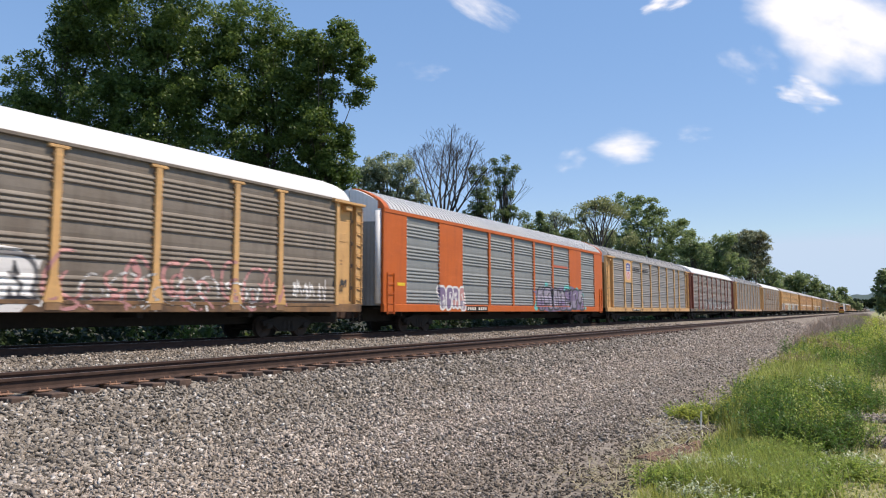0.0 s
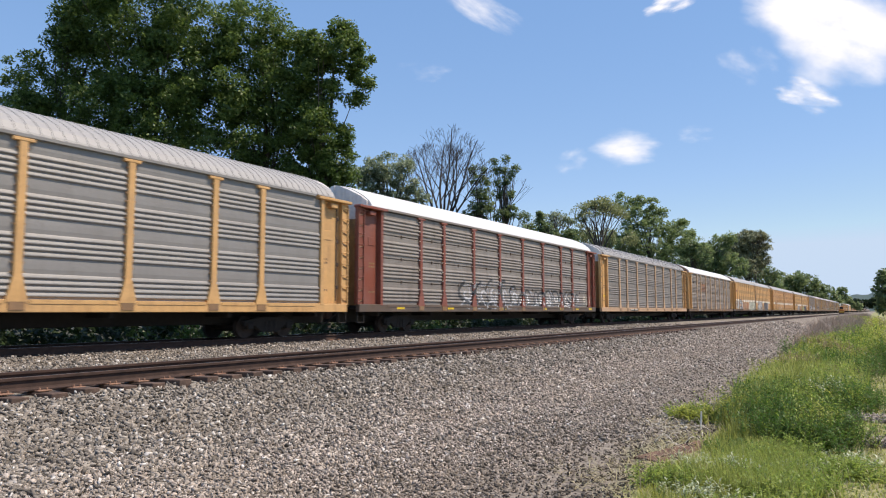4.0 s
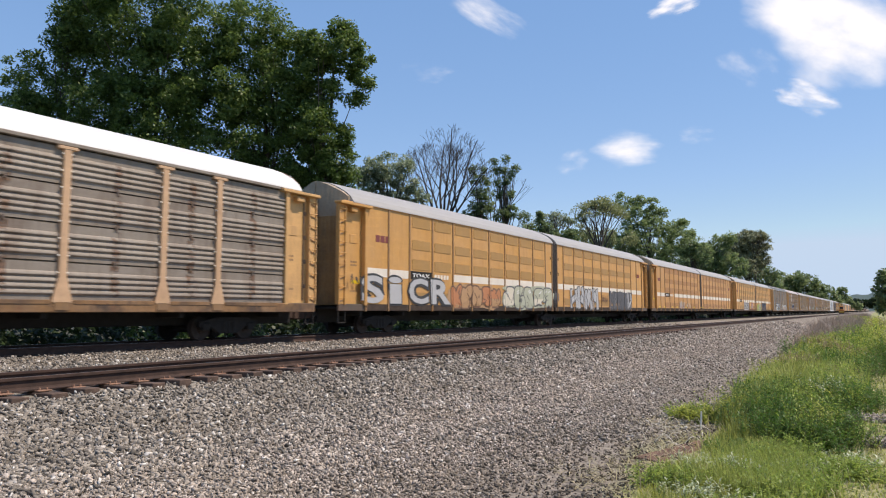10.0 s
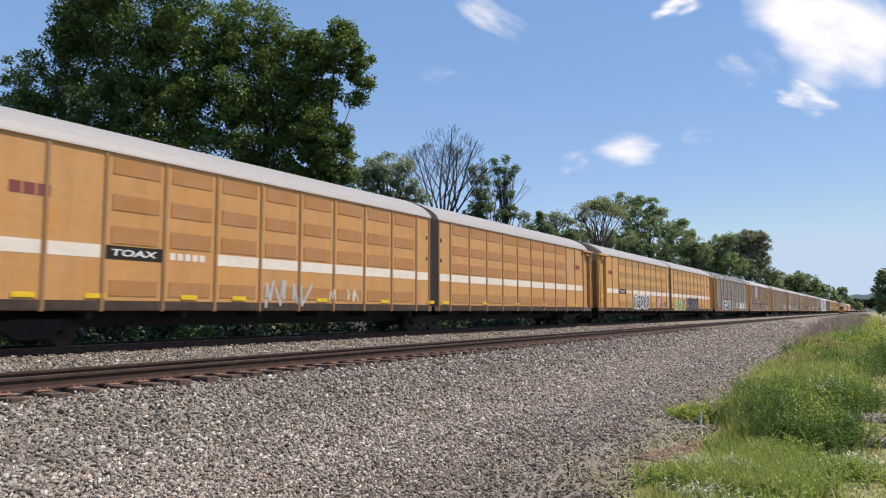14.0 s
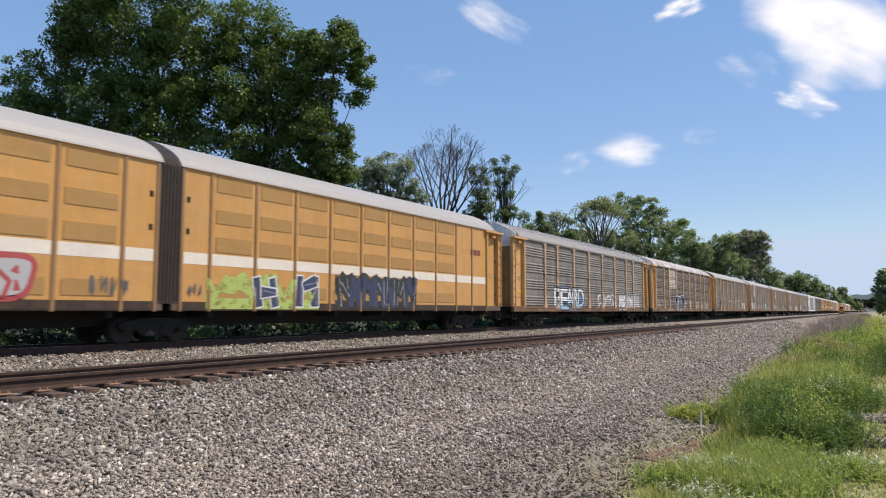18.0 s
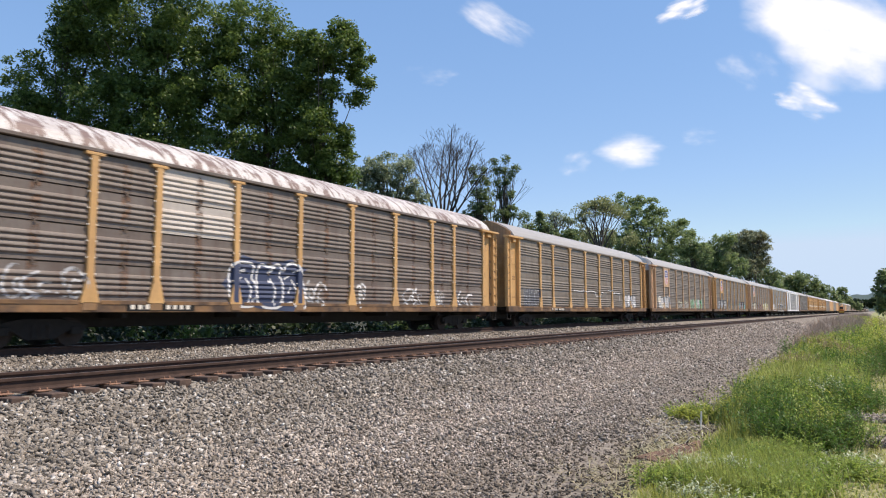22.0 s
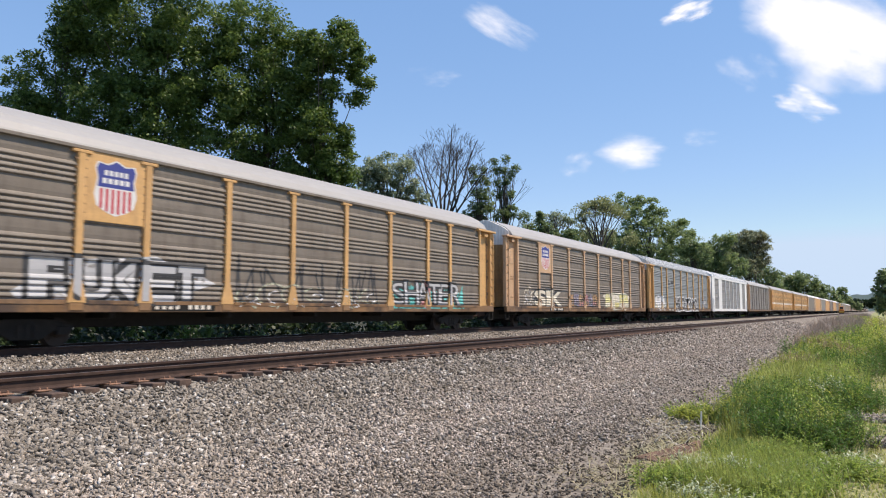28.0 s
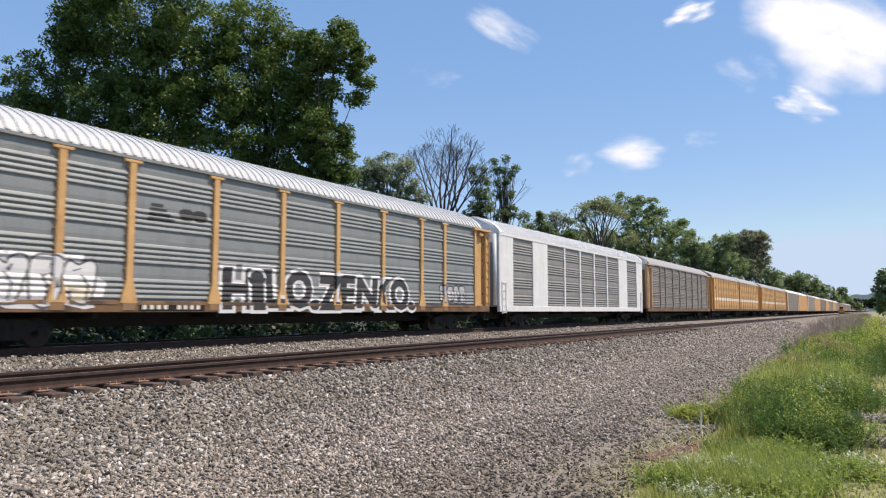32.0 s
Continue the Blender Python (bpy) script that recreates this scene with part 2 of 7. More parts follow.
def stones(name, px, py, size, label, mat=None):
    """Loose angular stones lying on the ground: each a skewed block turned at random."""
    n = len(px)
    base = CUBE[None] * rng.uniform(0.38, 1.0, (n, 1, 3)) * np.array([1.45, 0.85, 0.46]) * size[:, None, None] * 0.62
    base = base * rng.uniform(0.45, 1.15, (n, 8, 3))
    q = rng.normal(size=(n, 4)) * np.array([1.0, 0.45, 0.45, 1.0])
    q /= np.linalg.norm(q, axis=1, keepdims=True)
    w, x, y, z = q.T
    r = np.stack([np.stack([1 - 2 * (y * y + z * z), 2 * (x * y - z * w), 2 * (x * z + y * w)], -1),
                  np.stack([2 * (x * y + z * w), 1 - 2 * (x * x + z * z), 2 * (y * z - x * w)], -1),
                  np.stack([2 * (x * z - y * w), 2 * (y * z + x * w), 1 - 2 * (x * x + y * y)], -1)], 1)
    v = np.einsum("nij,nkj->nki", r, base)
    v += np.stack([px, py, ground_z(px, py) + size * rng.uniform(-0.15, 0.75, n)], -1)[:, None]
    f = (CUBE_F[None] + 8 * np.arange(n)[:, None, None]).reshape(-1, 4)
    ob = raw_mesh(name, v.reshape(-1, 3), f, mat or ballast_mat)
    return tagged(ob, label, "ballast", kind="stuff")


def rail(name, x, parent):
    w, b = 0.037, 0.076
    out = [(-b, -0.186), (b, -0.186), (b, -0.174), (0.02, -0.158), (0.009, -0.14), (0.009, -0.055), (w, -0.042), (w, -0.008),
           (w - 0.008, 0), (-w + 0.008, 0), (-w, -0.008), (-w, -0.042), (-0.009, -0.055), (-0.009, -0.14), (-0.02, -0.158), (-b, -0.174)]
    bm = bmesh.new()
    prism(bm, out, -500, 2600)
    bm.faces.ensure_lookup_table()
    bm.faces[8].material_index = 1
    ob = part(name, bm, (RUSTY, RAILTOP), parent, "rusty steel rail with a worn bright head")
    ob.location.x = x
    return ob


def track(name, cx, label, y0, y1, cant=0.0):
    base = tagged(new(name), label, "railway track", kind="structure")
    base.location = (cx, 0, 0)
    base.rotation_euler.y = -cant
    base.location.z = -cant * GAUGE / 2
    for side in (-1, 1):
        rail("rail", side * GAUGE / 2, base)
    bm = bmesh.new()
    rbox(bm, -1.295, 1.295, -0.115, 0.115, -0.385, -0.205, 0.01)
    tie = bpy.data.meshes.new("tie")
    bm.to_mesh(tie)
    bm.free()
    tie.materials.append(TIEWOOD)
    bm = bmesh.new()
    rbox(bm, -0.18, 0.18, -0.098, 0.098, -0.208, -0.187, 0.006)
    for sx in (-0.12, 0.12):
        for sy in (-0.05, 0.05):
            rbox(bm, sx - 0.012, sx + 0.012, sy - 0.012, sy + 0.012, -0.19, -0.155, 0.004)
    plate = bpy.data.meshes.new("tie_plate")
    bm.to_mesh(plate)
    bm.free()
    plate.materials.append(PLATE)
    k, y = 0, y0
    while y < y1:
        t = link_mesh("tie", tie, base)
        t.location = (rng.normal(0, 0.03), y + rng.normal(0, 0.03), rng.normal(0, 0.008))
        t.rotation_euler.z = rng.normal(0, 0.012)
        for side in (-1, 1):
            pl = link_mesh("tie_plate", plate, base)
            pl.location = (side * GAUGE / 2, t.location.y, 0)
        y += 0.51
        k += 1
    return base


near_track = track("railway_track", NEAR_X, "rusty steel rails on dark creosoted wooden ties in ballast", 2.0, 46.0, 0.028)
far_track = track("railway_track", TRAIN_X, "steel rails on wooden ties beneath the passing train", 4.0, 30.0)


# ---- loose stones on the ballast ----
def scatter_view(n, x0, x1, near, far, side0, side1):
    """Points spread so that they thin out with distance; kept between x0 and x1."""
    d = near * (far / near) ** rng.uniform(0, 1, n)
    r = rng.uniform(side0, side1, n) * d
    a = radians(YAW)
    x, y = -math.sin(a) * d + math.cos(a) * r, math.cos(a) * d + math.sin(a) * r
    keep = (x > x0) & (x < x1)
    return x[keep], y[keep]


px, py = scatter_view(390000, -9.55, -2.9, 4.6, 85, -0.75, 0.66)
gone = (px > -4.6) & (rng.uniform(0, 1, len(px)) < (px + 4.6) / 2.2)
px, py = px[~gone], py[~gone]
size = rng.uniform(0.022, 0.060, len(px)) * np.interp(px, (-8, -5.5, -3.2), (1.0, 0.8, 0.55)) * (1 + py / 40)
dusty = px + rng.normal(0, 0.7, len(px)) + 0.07 * (py - 12) > -6.9
stones("ballast_stones", px[~dusty], py[~dusty], size[~dusty], "loose angular grey crushed stone beside the track")
stones("ballast_stones", px[dusty], py[dusty], size[dusty] * 0.85, "dusty trodden crushed stone between the track and the verge", dusty_mat)
px, py = scatter_view(70000, -16.9, -11.6, 10.0, 60, -0.75, 0.62)
stones("ballast_stones", px, py, rng.uniform(0.025, 0.062, len(px)) * (1 + py / 60), "loose angular grey crushed stone between the tracks")
px, py = scatter_view(30000, -5.0, -1.9, 9.0, 30, -0.4, 0.62)
stones("gravel", px, py, rng.uniform(0.014, 0.045, len(px)) * (1 + py / 40), "fine grey gravel along the verge")
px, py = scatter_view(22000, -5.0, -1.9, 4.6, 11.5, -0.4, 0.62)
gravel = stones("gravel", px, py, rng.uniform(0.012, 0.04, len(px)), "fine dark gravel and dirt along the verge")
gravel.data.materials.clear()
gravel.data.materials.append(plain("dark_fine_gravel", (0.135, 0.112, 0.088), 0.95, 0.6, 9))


# ---- rail cars ----
YELLOW = paint("yellow_paint", (0.68, 0.40, 0.155), dirt=(0.19, 0.105, 0.055), dirty=0.42, rust=0.28, fade=0.12)
YELLOW_TTX = paint("deep_yellow_paint", (0.62, 0.325, 0.088), dirt=(0.34, 0.165, 0.05), dirty=0.45, rust=0.12, fade=0.26)
# pressed fields: the dents' shading is painted as a darker tone of the skin
TTX_DENT = paint("shaded_yellow_dent", (0.42, 0.235, 0.068), dirt=(0.22, 0.12, 0.045), dirty=0.3, rust=0.08, fade=0.12)
TTX_DENT_BROWN = paint("shaded_brown_dent", (0.43, 0.20, 0.055), dirt=(0.2, 0.09, 0.04), dirty=0.3, rust=0.1)
TTX_BROWN = paint("brownish_yellow_paint", (0.58, 0.295, 0.085), dirt=(0.22, 0.1, 0.045), dirty=0.3, rust=0.15)
POST_BROWN = paint("dark_yellow_post", (0.34, 0.175, 0.058), dirty=0.5, rust=0.3)
PINKISH = paint("faded_orange_yellow_paint", (0.60, 0.385, 0.225), dirt=(0.25, 0.15, 0.09), dirty=0.4, rust=0.25, fade=0.12)
ORANGE = paint("orange_paint", (0.56, 0.115, 0.006), dirt=(0.30, 0.06, 0.012), dirty=0.55, rust=0.10, fade=0.06)
REDBROWN = paint("red_brown_paint", (0.25, 0.062, 0.032), dirt=(0.10, 0.04, 0.025), dirty=0.4, rust=0.2)
WHITE = paint("white_paint", (0.80, 0.80, 0.79), dirt=(0.35, 0.33, 0.30), dirty=0.25, rust=0.04)
ROOF_WHITE = paint("white_roof_paint", (0.66, 0.66, 0.655), dirt=(0.48, 0.46, 0.45), dirty=0.15, rust=0.02)
ROOF_RIBBED = paint("ribbed_white_roof", (0.56, 0.565, 0.565), dirt=(0.33, 0.33, 0.33), dirty=0.2, rust=0.01)
ROOF_GREY = paint("galvanised_roof", (0.345, 0.332, 0.318), dirt=(0.28, 0.265, 0.25), dirty=0.25, rust=0.03)
ROOF_RUST = paint("peeling_roof", (0.68, 0.655, 0.63), dirt=(0.13, 0.06, 0.04), dirty=0.95, rust=0.35, run=(0.6, 2.6, 0.6), lo=0.50, hi=0.545)
END_WHITE = paint("white_end_cap", (0.78, 0.765, 0.74), dirt=(0.30, 0.26, 0.22), dirty=0.5, rust=0.06)
END_GRIMY = paint("grimy_yellow_end", (0.42, 0.235, 0.075), dirt=(0.07, 0.045, 0.03), dirty=0.8, rust=0.2)
END_TAN = paint("stained_tan_end", (0.44, 0.34, 0.22), dirt=(0.16, 0.11, 0.07), dirty=0.7, rust=0.12)
END_BROWN = paint("fluted_brown_end", (0.27, 0.15, 0.085), dirt=(0.05, 0.03, 0.022), dirty=0.7, rust=0.5)
DECK = paint("grimy_sill", (0.13, 0.08, 0.05), dirty=0.8, rust=0.5, run=(0.5, 0.5, 0.5), lo=0.44, hi=0.62)
DECK_YELLOW = paint("grimy_yellow_sill", (0.27, 0.14, 0.05), dirt=(0.06, 0.04, 0.03), dirty=0.95, rust=0.7, run=(0.5, 0.55, 0.5), lo=0.44, hi=0.60)
GREY_WARM = dict(dirt=(0.095, 0.073, 0.056), dirty=0.78, rust=0.15, rough=0.62, metal=0.0)
PAN_BROWN = paint("weathered_galvanised_brown", (0.205, 0.174, 0.140), **GREY_WARM)
PAN_STAIN = paint("stained_galvanised", (0.255, 0.228, 0.20), dirt=(0.10, 0.07, 0.055), dirty=0.62, rust=0.12, rough=0.55)
PAN_RUSTY = paint("rust_stained_galvanised", (0.275, 0.238, 0.195), dirt=(0.11, 0.065, 0.042), dirty=0.8, rust=0.22, rough=0.6)
PAN_NEW = paint("bare_new_sheet", (0.52, 0.47, 0.42), dirt=(0.25, 0.19, 0.15), dirty=0.4, rust=0.05)
PAN_GREY = paint("weathered_galvanised_grey", (0.235, 0.218, 0.195), **GREY_WARM)
PAN_DIRTY = paint("sooty_galvanised", (0.178, 0.148, 0.126), dirt=(0.08, 0.045, 0.033), dirty=0.8, rust=0.35, rough=0.6)
PAN_BLUE = paint("clean_galvanised", (0.245, 0.262, 0.262), dirt=(0.13, 0.137, 0.137), dirty=0.40, rust=0.0, rough=0.55, metal=0.1)
PAN_PALE = paint("pale_galvanised", (0.255, 0.245, 0.232), dirt=(0.165, 0.15, 0.135), dirty=0.35, rust=0.03, rough=0.55, metal=0.1)
STRIPE = paint("reflective_white_stripe", (0.80, 0.74, 0.65), dirt=(0.5, 0.38, 0.25), dirty=0.3, rust=0.02)
RUNG = paint("worn_rung", (0.30, 0.16, 0.06), dirty=0.5, rust=0.4)
# for the filler box inside each car: the hollow's shade is its colour
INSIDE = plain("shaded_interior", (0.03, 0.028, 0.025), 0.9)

MESH = {}


def shared(key, mats, build, smooth=False):
    """A mesh built once for each set of materials."""
    mats = mats if isinstance(mats, tuple) else (mats,)
    key = (key,) + tuple(m.name for m in mats)
    if key not in MESH:
        bm = bmesh.new()
        build(bm)
        me = bpy.data.meshes.new(key[0])
        bm.to_mesh(me)
        bm.free()
        if smooth:
            me.shade_smooth()
        for m in mats:
            me.materials.append(m)
        MESH[key] = me
    return MESH[key]


def put(name, me, parent, x=0, y=0, z=0, label="", flip=False):
    ob = link_mesh(name, me, parent, label)
    ob.location = (x, y, z)
    if flip:
        ob.rotation_euler.z = math.pi
    return ob


ROOF_OUT = [(1.56, 5.06), (1.54, 5.12), (1.40, 5.32), (1.12, 5.54), (0.62, 5.80), (0.18, 5.97), (0.0, 6.00)]
ROOF_OUT = ROOF_OUT + [(-x, z) for x, z in ROOF_OUT[-2::-1]]
SHEET_H = Z_EAVE - Z_SILL1


def sheet_profile(style):
    """Depth over height of a side sheet, as (depth, height) from the sill up."""
    prof = [(0.0, 0.0)]
    h = SHEET_H / 4
    if style == "groups":                      # four groups of four ridges with flat bands above them
        first, ridge = 0.04 * h, 0.153 * h
    else:                                      # four lapped sheets with four ridges each and a dark seam
        first, ridge = 0.12 * h, 0.155 * h
    for g in range(4):
        z = g * h
        for k in range(4):
            a = z + first + k * ridge
            prof += [(0.0, a + ridge * 0.06), (0.028, a + ridge * 0.18), (0.046, a + ridge * 0.32), (0.043, a + ridge * 0.48), (0.024, a + ridge * 0.76), (0.0, a + ridge * 0.97)]
        if style == "groups":                  # the flat bands bulge a little
            prof += [(0.010, z + 0.76 * h), (0.008, z + 0.88 * h)]
        if style != "groups":
            prof += [(0.0, z + h - 0.040), (-0.14, z + h - 0.038), (-0.14, z + h - 0.004), (0.0, z + h)]
    return prof


def profile_part(style, z0, z1):
    prof = sheet_profile(style)
    zs, ds = [p[1] for p in prof] + [SHEET_H], [p[0] for p in prof] + [0.0]
    inner = [(d, z) for d, z in zip(ds, zs) if z0 + 1e-4 < z < z1 - 1e-4]
    return [(float(np.interp(z0, zs, ds)), z0)] + inner + [(float(np.interp(z1, zs, ds)), z1)]


def corrugated(style, w, z0=0.0, z1=SHEET_H):
    def build(bm):
        prof = profile_part(style, z0, z1)
        a = [bm.verts.new((x, 0.006, z)) for x, z in prof]
        b = [bm.verts.new((x, w - 0.006, z)) for x, z in prof]
        for i in range(len(prof) - 1):
            bm.faces.new((a[i], b[i], b[i + 1], a[i + 1]))
        for sgn in (a, b):
            t = [bm.verts.new((-0.05, v.co.y, v.co.z)) for v in (sgn[0], sgn[-1])]
            bm.faces.new(sgn + t[::-1])
    return build


def roof_shell(y0, y1, grow=0.0):
    def build(bm):
        prism(bm, [(x * (1 + grow / 1.55), z + grow * 0.9) for x, z in ROOF_OUT], y0, y1)
    return build


def roof_on(car, key, mat, y0, y1, ribs, pitch, y_off=0.0):
    """The roof sheet with its raised ribs or seams, each a piece of its own."""
    roof = put("roof", shared("roof" + key, mat, roof_shell(y0, y1)), car, 0, y_off)
    if not ribs:
        return roof
    w, g = (0.12, 0.030) if ribs == 2 else (0.11, 0.012)
    me = shared("roof_rib%d" % ribs, mat, roof_shell(0, w, g))
    y = y0 + 0.12
    while y < y1 - 0.2:
        put("roof_rib", me, roof, 0, y, 0)
        y += pitch
    return roof


def wheel_build(bm):
    n = 20
    for side in (-1, 1):
        x = side * 0.755
        tube(bm, (x - 0.065, 0, 0), (x + 0.065, 0, 0), 0.36, 0.36, n)
        tube(bm, (x - side * 0.10, 0, 0), (x - side * 0.06, 0, 0), 0.385, 0.385, n)
        tube(bm, (x, 0, 0), (x + side * 0.12, 0, 0), 0.14, 0.12, 10)
        for k in range(3):
            a = k * 2.094
            tube(bm, (x + side * 0.066, 0.22 * math.cos(a), 0.22 * math.sin(a)), (x + side * 0.075, 0.22 * math.cos(a), 0.22 * math.sin(a)), 0.05, 0.05, 6)
    tube(bm, (-0.75, 0, 0), (0.75, 0, 0), 0.085, 0.085, 8)


WHEELS = []
WHEEL = plain("grimy_wheel_steel", (0.030, 0.022, 0.018), 0.85)


def bogie_side_build(bm):
    out = [(-1.15, 0.40), (-0.7, 0.42), (-0.35, 0.20), (0.35, 0.20), (0.7, 0.42), (1.15, 0.40), (1.15, 0.56), (0.45, 0.70), (-0.45, 0.70), (-1.15, 0.56)]
    b = bmesh.new()
    prism(b, out, -0.07, 0.07)
    merge(bm, b, Matrix.Rotation(math.pi / 2, 4, "Z"))
    for k in (-0.2, 0, 0.2):
        tube(bm, (0.02, k, 0.24), (0.02, k, 0.56), 0.09, 0.09, 8)
    for k in (-0.89, 0.89):
        rbox(bm, -0.11, 0.11, k - 0.14, k + 0.14, 0.30, 0.52, 0.02)


def bogie(car, y, spin):
    for side in (-1, 1):
        put("bogie_side_frame", shared("bogie_side_frame", BLACK, bogie_side_build), car, side * 1.0, y, 0, "", side < 0)
    put("bolster", shared("bolster", BLACK, lambda bm: rbox(bm, -0.98, 0.98, -0.25, 0.25, 0.42, 0.66, 0.03)), car, 0, y)
    for k in (-0.89, 0.89):
        w = put("wheelset", shared("wheelset", WHEEL, wheel_build), car, 0, y + k, 0.36)
        if spin:
            WHEELS.append((w, y + k))


def ladder_build(bm):
    for y in (0.025, 0.375):
        rbox(bm, 0, 0.05, y - 0.025, y + 0.025, 0.0, 3.74, 0.006)


def rung_build(lean):
    """A straight rung with a darker slanting bar below it."""
    def build(bm):
        tube(bm, (0.06, 0.0, 0.0), (0.06, 0.40, 0.0), 0.014, 0.014, 6)
        tube(bm, (0.015, 0.05, -0.10 - 0.045 * lean), (0.015, 0.36, -0.10 + 0.05 * lean), 0.022, 0.014, 6, 1)
    return build


def step_build(bm):
    for y in (0.05, 0.45):
        rbox(bm, -0.02, 0.02, y - 0.02, y + 0.02, -0.40, 0.0, 0.004)
    rbox(bm, -0.03, 0.03, 0.03, 0.47, -0.42, -0.38, 0.004)


def end_wall_build(lower, upper, half, flutes=0.012, pitch=17):
    """One of the pair of end doors: bowed outwards, with upright flutes, in two tones."""
    def build(bm):
        top = [(x * 0.97, z - 0.03) for x, z in ROOF_OUT][::-1]
        tx, tz = [p[0] for p in top], [p[1] for p in top]
        split = 4.55
        cols = np.linspace(-1.36, -0.02, pitch) if half == 0 else np.linspace(0.02, 1.36, pitch)
        rows = []
        for i, x in enumerate(cols):
            y = 0.42 * (x / 1.5) ** 2 + (flutes if i % 2 else 0.0)
            zt = max(split + 0.05, float(np.interp(x, tx, tz)))
            rows.append([bm.verts.new((x, yy, z)) for yy in (y, 0.75) for z in (1.12, split, zt)])
        for p, q in zip(rows, rows[1:]):
            for k, slot in ((0, lower), (1, upper)):
                bm.faces.new((p[k], q[k], q[k + 1], p[k + 1])).material_index = slot
                bm.faces.new((p[3 + k], p[4 + k], q[4 + k], q[3 + k])).material_index = slot
            bm.faces.new((p[2], q[2], q[5], p[5])).material_index = upper
            bm.faces.new((p[0], p[3], q[3], q[0])).material_index = lower
        for r in (rows[0], rows[-1]):
            for k, slot in ((0, lower), (1, upper)):
                bm.faces.new((r[k], r[k + 1], r[k + 4], r[k + 3])).material_index = slot
        bmesh.ops.recalc_face_normals(bm, faces=bm.faces[:])
    return build


def lock_rod_build(bm):
    tube(bm, (0.10, -0.035, 1.2), (0.10, -0.035, 5.35), 0.028, 0.028, 6)
    for z in (1.9, 3.3, 4.5):
        rbox(bm, 0.02, 0.18, -0.06, 0.0, z, z + 0.16, 0.01)
    rbox(bm, -0.42, 0.06, -0.05, -0.02, 2.7, 2.78, 0.008)


def coupler_build(bm):
    rbox(bm, -0.14, 0.14, -0.62, 0.8, 0.62, 0.88, 0.03)
    rbox(bm, -0.2, 0.2, -0.66, -0.30, 0.58, 0.94, 0.05)


def hose_build(bm):
    pts = [(0.45, 0.1, 0.80), (0.42, -0.2, 0.62), (0.36, -0.42, 0.42), (0.30, -0.6, 0.40)]
    for a, b in zip(pts, pts[1:]):
        tube(bm, a, b, 0.03, 0.03, 6)


def underframe(car, length, y_bogies, spin, y_off=0.0):
    put("centre_sill", shared("centre_sill%.1f" % length, BLACK, lambda bm: rbox(bm, -0.35, 0.35, 0.2, length - 0.05, 0.46, 0.98, 0.02)), car, 0, y_off)
    put("deck", shared("deck%.1f" % length, BLACK, lambda bm: rbox(bm, -HALF + 0.03, HALF - 0.17, 0.12, length - 0.05, 0.98, 1.06, 0.01)), car, 0, y_off)
    n = 7
    for k in range(n):
        y = 1.6 + k * (length - 3.2) / (n - 1)
        put("crossbearer", shared("crossbearer", BLACK, lambda bm: rbox(bm, -1.42, 1.38, -0.08, 0.08, 0.70, 0.98, 0.02)), car, 0, y_off + y)
    for y in y_bogies:
        bogie(car, y, spin)


DOOR_X = HALF - 0.18


